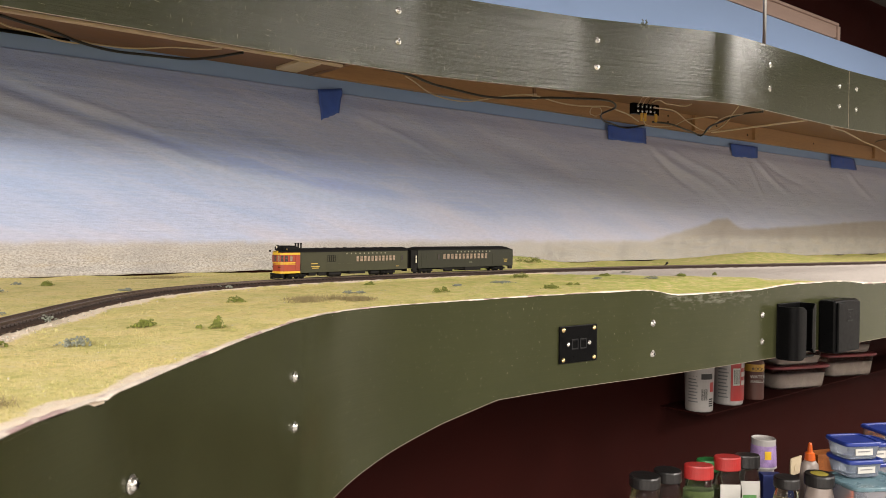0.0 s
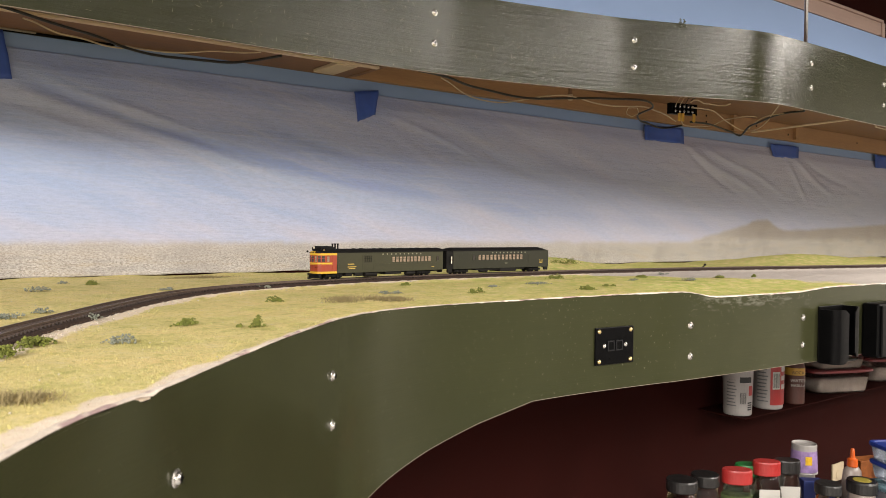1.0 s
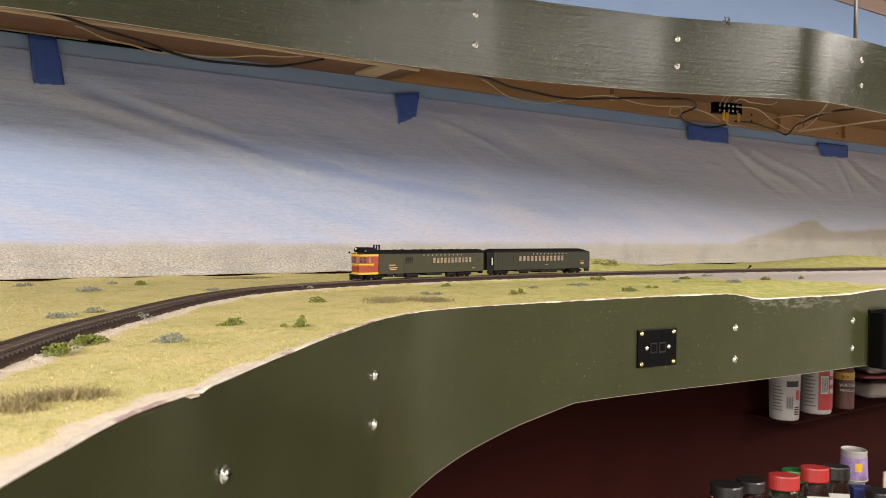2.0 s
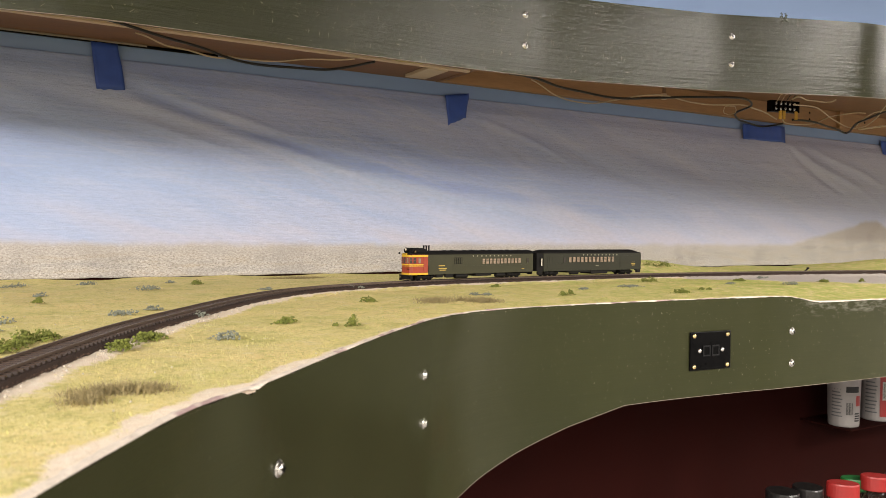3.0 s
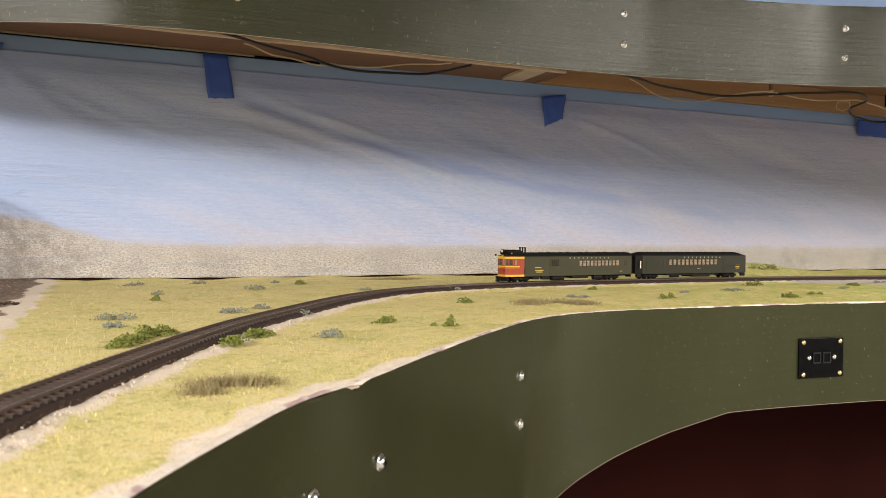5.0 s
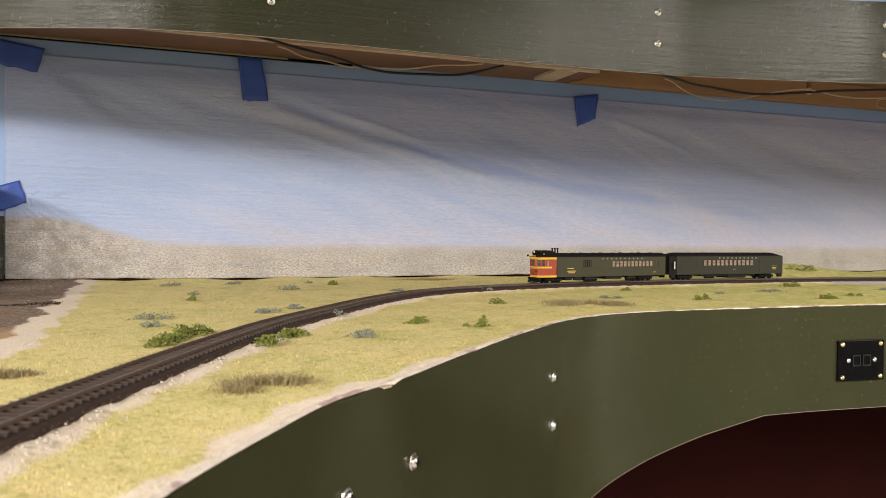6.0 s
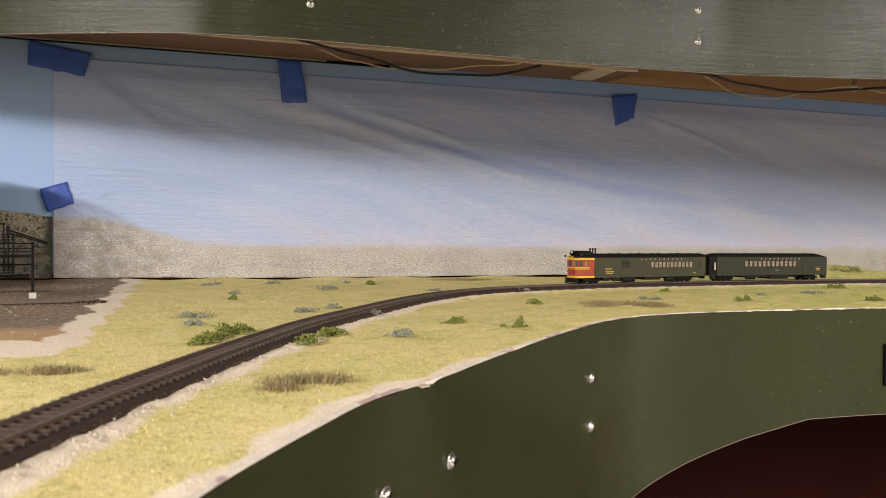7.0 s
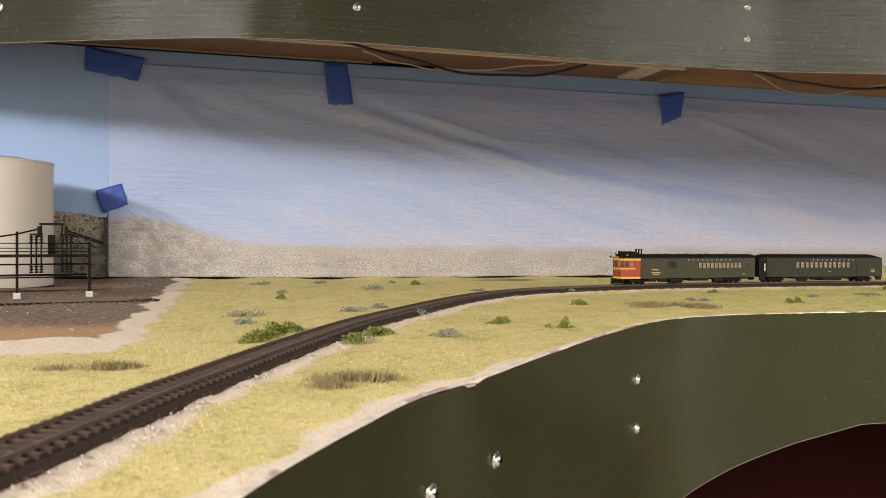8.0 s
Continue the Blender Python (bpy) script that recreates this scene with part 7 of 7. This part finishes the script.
FROST = glass("frosted_tub_plastic", (0.48, 0.54, 0.64), 0.22, 1.25)
FROST.node_tree.nodes["Principled BSDF"].inputs["Transmission Weight"].default_value = 0.72
for lab, x, y, z0, w, d, h, lm, sp in (("large clear tub of green turf with a teal lid", 1.852, -0.752, 0.682, 0.146, 0.118, 0.154, TEALLID, -30),
                                       ("small frosted tub with a blue lid, stacked on another", 1.873, -0.715, 0.8365, 0.092, 0.082, 0.040, BLUELID, -28),
                                       ("small frosted tub with a blue lid on top of the stack", 1.871, -0.712, 0.8770, 0.090, 0.080, 0.040, BLUELID, -30),
                                       ("small frosted tub with a blue lid on a taller tub", 2.052, -0.672, 0.8255, 0.080, 0.078, 0.050, BLUELID, -28),
                                       ("frosted tub with a blue lid behind the stack", 2.082, -0.676, 0.682, 0.104, 0.098, 0.143, BLUELID, -28),
                                       ("frosted tub with a blue lid at the far end", 2.291, -0.639, 0.682, 0.120, 0.110, 0.180, BLUELID, -28)):
    t = tub("food_tub", lab, x, y, z0, w, d, h, FROST, lm, sp)
    st = part("name_sticker", box(-w * 0.26, w * 0.22, -d * 0.5 - 0.0006, -d * 0.5 + 0.0015, h * 0.28, h * 0.64), PAPER, t, "white sticker")
    part("print_bar", box(-w * 0.20, w * 0.14, -d * 0.5 - 0.0009, -d * 0.5 - 0.0006, h * 0.46, h * 0.52), INKGREY, st)
bc = part("blue_carton", box(-0.024, 0.024, -0.015, 0.015, 0, 0.115, bevel=0.001), mat("dark_blue_card", (0.015, 0.03, 0.16), 0.6))
bc.matrix_world = pose(1.835, -0.534, 0.682, 0, 0, AIM)
tagged(bc, "plain blue carton between the jars", "box")

# shelf items behind the fascia
c1 = empty("putty_canister", pose(1.828, -0.336, 0.921, 0, 0, AIM))
part("canister_body", lathe([(0.0335, 0.0), (0.0345, 0.003), (0.0375, 0.118), (0.0375, 0.122)], 32), WHITEP, c1, smooth=False)
part("lid", lathe([(0.039, 0.118), (0.0395, 0.120), (0.0395, 0.129), (0.036, 0.131)], 32), WHITEP, c1, "white lid")
part("print_band", curved_patch(0.0372, -100, -50, 0.082, 0.096), BLACKINK, c1, "black printed band")
part("red_patch", curved_patch(0.0368, -62, -40, 0.050, 0.074), REDCAP, c1, "red printed patch")
for i in range(4):
    part("print_bar", curved_patch(0.0358, -66, -42, 0.014 + i * 0.0055, 0.0172 + i * 0.0055), BLACKINK, c1)
for i in range(9):
    part("print_bar", curved_patch(0.0366, -152, -112 - (i * 7) % 5 * 2, 0.024 + i * 0.008, 0.0268 + i * 0.008), INKGREY, c1)
for i in range(8):
    part("barcode_bar", curved_patch(0.0364, -98 + i * 3.2, -96.2 + i * 3.2 - (i % 3) * 0.5, 0.030, 0.058, 2), BLACKINK, c1)
c1.scale = (1.03, 1.03, 1.05)
tagged(c1, "white plastic canister with black printing and barcode", "canister")
c2 = empty("putty_canister", pose(1.965, -0.339, 0.921, 0, 0, AIM))
part("canister_body", lathe([(0.034, 0.0), (0.036, 0.003), (0.0375, 0.124), (0.0365, 0.128)], 32), WHITEP, c2)
bm = bmesh.new()
for i in range(10):
    a0, a1 = radians(-100 + i * 9.5), radians(-100 + (i + 1) * 9.5)
    vs = [bm.verts.new((0.0381 * math.cos(a), 0.0381 * math.sin(a), z)) for a, z in ((a0, 0.012), (a1, 0.012), (a1, 0.108), (a0, 0.108))]
    bm.faces.new(vs)
part("red_wrapper", bm, REDCAP, c2, "red half of the wrapper")
part("black_band", lathe([(0.0378, 0.112), (0.0384, 0.126), (0.036, 0.131)], 32), BLACKINK, c2, "black rim")
part("barcode_label", curved_patch(0.0385, -92, -62, 0.052, 0.096), PAPER, c2, "white barcode label")
for i in range(8):
    part("barcode_bar", curved_patch(0.0388, -89 + i * 3.2, -87.2 + i * 3.2 - (i % 3) * 0.5, 0.056, 0.092, 2), BLACKINK, c2)
for i in range(10):
    part("print_bar", curved_patch(0.0382, -148, -108 - (i * 5) % 7 * 1.5, 0.020 + i * 0.009, 0.023 + i * 0.009), INKGREY, c2)
for i in range(3):
    part("print_bar", curved_patch(0.0386, -56, -16, 0.096 - i * 0.022, 0.108 - i * 0.022), PAPER, c2)
c2.scale = (1.08, 1.08, 1.06)
tagged(c2, "red and white canister with a barcode", "canister")
c3 = empty("putty_can", pose(2.078, -0.352, 0.921, 0, 0, AIM))
part("can_body", lathe([(0.026, 0.0), (0.027, 0.002), (0.027, 0.100), (0.025, 0.108), (0.018, 0.116), (0.018, 0.130)], 30), mat("brown_can_print", (0.10, 0.034, 0.024), 0.5, vary=0.15, scale=80), c3, smooth=False)
part("yellow_band", lathe([(0.0273, 0.080), (0.0273, 0.100)], 30, cap=False), mat("ochre_band", (0.62, 0.36, 0.05), 0.5), c3, "ochre band")
part("white_cap", lathe([(0.019, 0.112), (0.020, 0.114), (0.019, 0.138), (0.012, 0.140)], 26), WHITEP, c3, "white cap")


def words(parent, text, size, x, y, z, material, label):
    cu = bpy.data.curves.new("word", "FONT")
    cu.body, cu.size, cu.align_x, cu.extrude = text, size, "CENTER", 0.0002
    tmp = bpy.data.objects.new("tmp", cu)
    scene.collection.objects.link(tmp)
    me = bpy.data.meshes.new_from_object(tmp.evaluated_get(bpy.context.evaluated_depsgraph_get()))
    bpy.data.objects.remove(tmp)
    me.materials.append(material)
    ob = new("printed_word", me)
    ob.parent = parent
    ob.matrix_local = pose(x, y, z, 90, 0, 0)
    ob["label"] = label
    return ob


words(c3, "ROCK", 0.012, 0.0, -0.0278, 0.084, BLACKINK, "printed word ROCK")
words(c3, "WATER", 0.0125, 0.0, -0.0276, 0.062, PAPER, "printed word WATER")
words(c3, "MASILLA", 0.0105, 0.0, -0.0276, 0.049, PAPER, "printed word MASILLA")
tagged(c3, "brown and yellow can of filler powder on the shelf", "can")
POWDER = mat("white_powder", (0.62, 0.56, 0.50), 0.9, vary=0.2, scale=60, fine=300)
HAZY = glass("hazy_tub_plastic", (0.80, 0.76, 0.74), 0.2, 1.2)
for x, y, z0, w, d, h, sp, fill in ((2.344, -0.322, 0.921, 0.215, 0.115, 0.070, -20, 0.62), (2.346, -0.320, 0.9915, 0.188, 0.105, 0.050, -18, 0.5), (2.690, -0.322, 0.921, 0.205, 0.120, 0.074, -20, 0.60), (2.697, -0.322, 0.9955, 0.180, 0.112, 0.050, -20, 0.5)):
    tub("food_tub", "long clear tub of white powder with a dusky red lid", x, y, z0, w, d, h, HAZY, PINKLID, sp, POWDER, fill)

outlet = empty("wall_outlet", pose(2.545, -0.245, 0.588))
IVORY = mat("ivory_outlet_plastic", (0.66, 0.54, 0.36), 0.4, vary=0.05)
part("cover_plate", box(-0.036, 0.036, -0.006, 0.0, -0.057, 0.057, bevel=0.002), IVORY, outlet)
for z in (-0.020, 0.020):
    part("socket_face", lathe([(0.0165, 0.006), (0.0165, 0.0075), (0.001, 0.0075)], 20, pose(0, 0, z, 90, 0, 0)), IVORY, outlet)
tagged(outlet, "ivory wall outlet on the maroon wall", "outlet")

# ---- ceiling lamps ----
# unseen housings, one added over every light
FIX = mat("white_lamp_housing", (0.75, 0.74, 0.72), 0.5, vary=0.03)
for lx_, ly_, sx, sy, _ in LAMPS:
    f_ = empty("ceiling_lamp", pose(lx_, ly_, 2.41))
    part("housing", box(-sx / 2 - 0.02, sx / 2 + 0.02, -sy / 2 - 0.02, sy / 2 + 0.02, 0.002, 0.039, bevel=0.004), FIX, f_)
    tagged(f_, "unseen flat white ceiling lamp housing", "ceiling lamp", "ceiling lamps")

# ---- ties, each a piece of its own along the stretch nearest the room ----
TIE_Z = 1.3068
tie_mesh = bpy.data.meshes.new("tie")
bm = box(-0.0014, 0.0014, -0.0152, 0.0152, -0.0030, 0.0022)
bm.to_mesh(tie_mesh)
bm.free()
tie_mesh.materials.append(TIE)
tie_mesh.materials.append(TIE_LIT)
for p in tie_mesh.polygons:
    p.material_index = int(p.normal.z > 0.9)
TIE_STEP = 0.0074
rest = bmesh.new()
made = 0
s = 0.22
s_end = way_s[-1]
while s < s_end:
    x, y, h = on_track(s)
    if made < 300:
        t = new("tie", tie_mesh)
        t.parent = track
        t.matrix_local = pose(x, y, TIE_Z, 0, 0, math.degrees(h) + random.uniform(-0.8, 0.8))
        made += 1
    elif x < 3.2:
        add_box(rest, -0.0014, 0.0014, -0.0152, 0.0152, -0.0030, 0.0022, m=pose(x, y, TIE_Z, 0, 0, math.degrees(h)))
    s += TIE_STEP
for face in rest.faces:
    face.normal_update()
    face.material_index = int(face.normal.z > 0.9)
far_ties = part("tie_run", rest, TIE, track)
far_ties.data.materials.append(TIE_LIT)
tagged(far_ties, "brown plastic ties further along the track", kind="stuff")
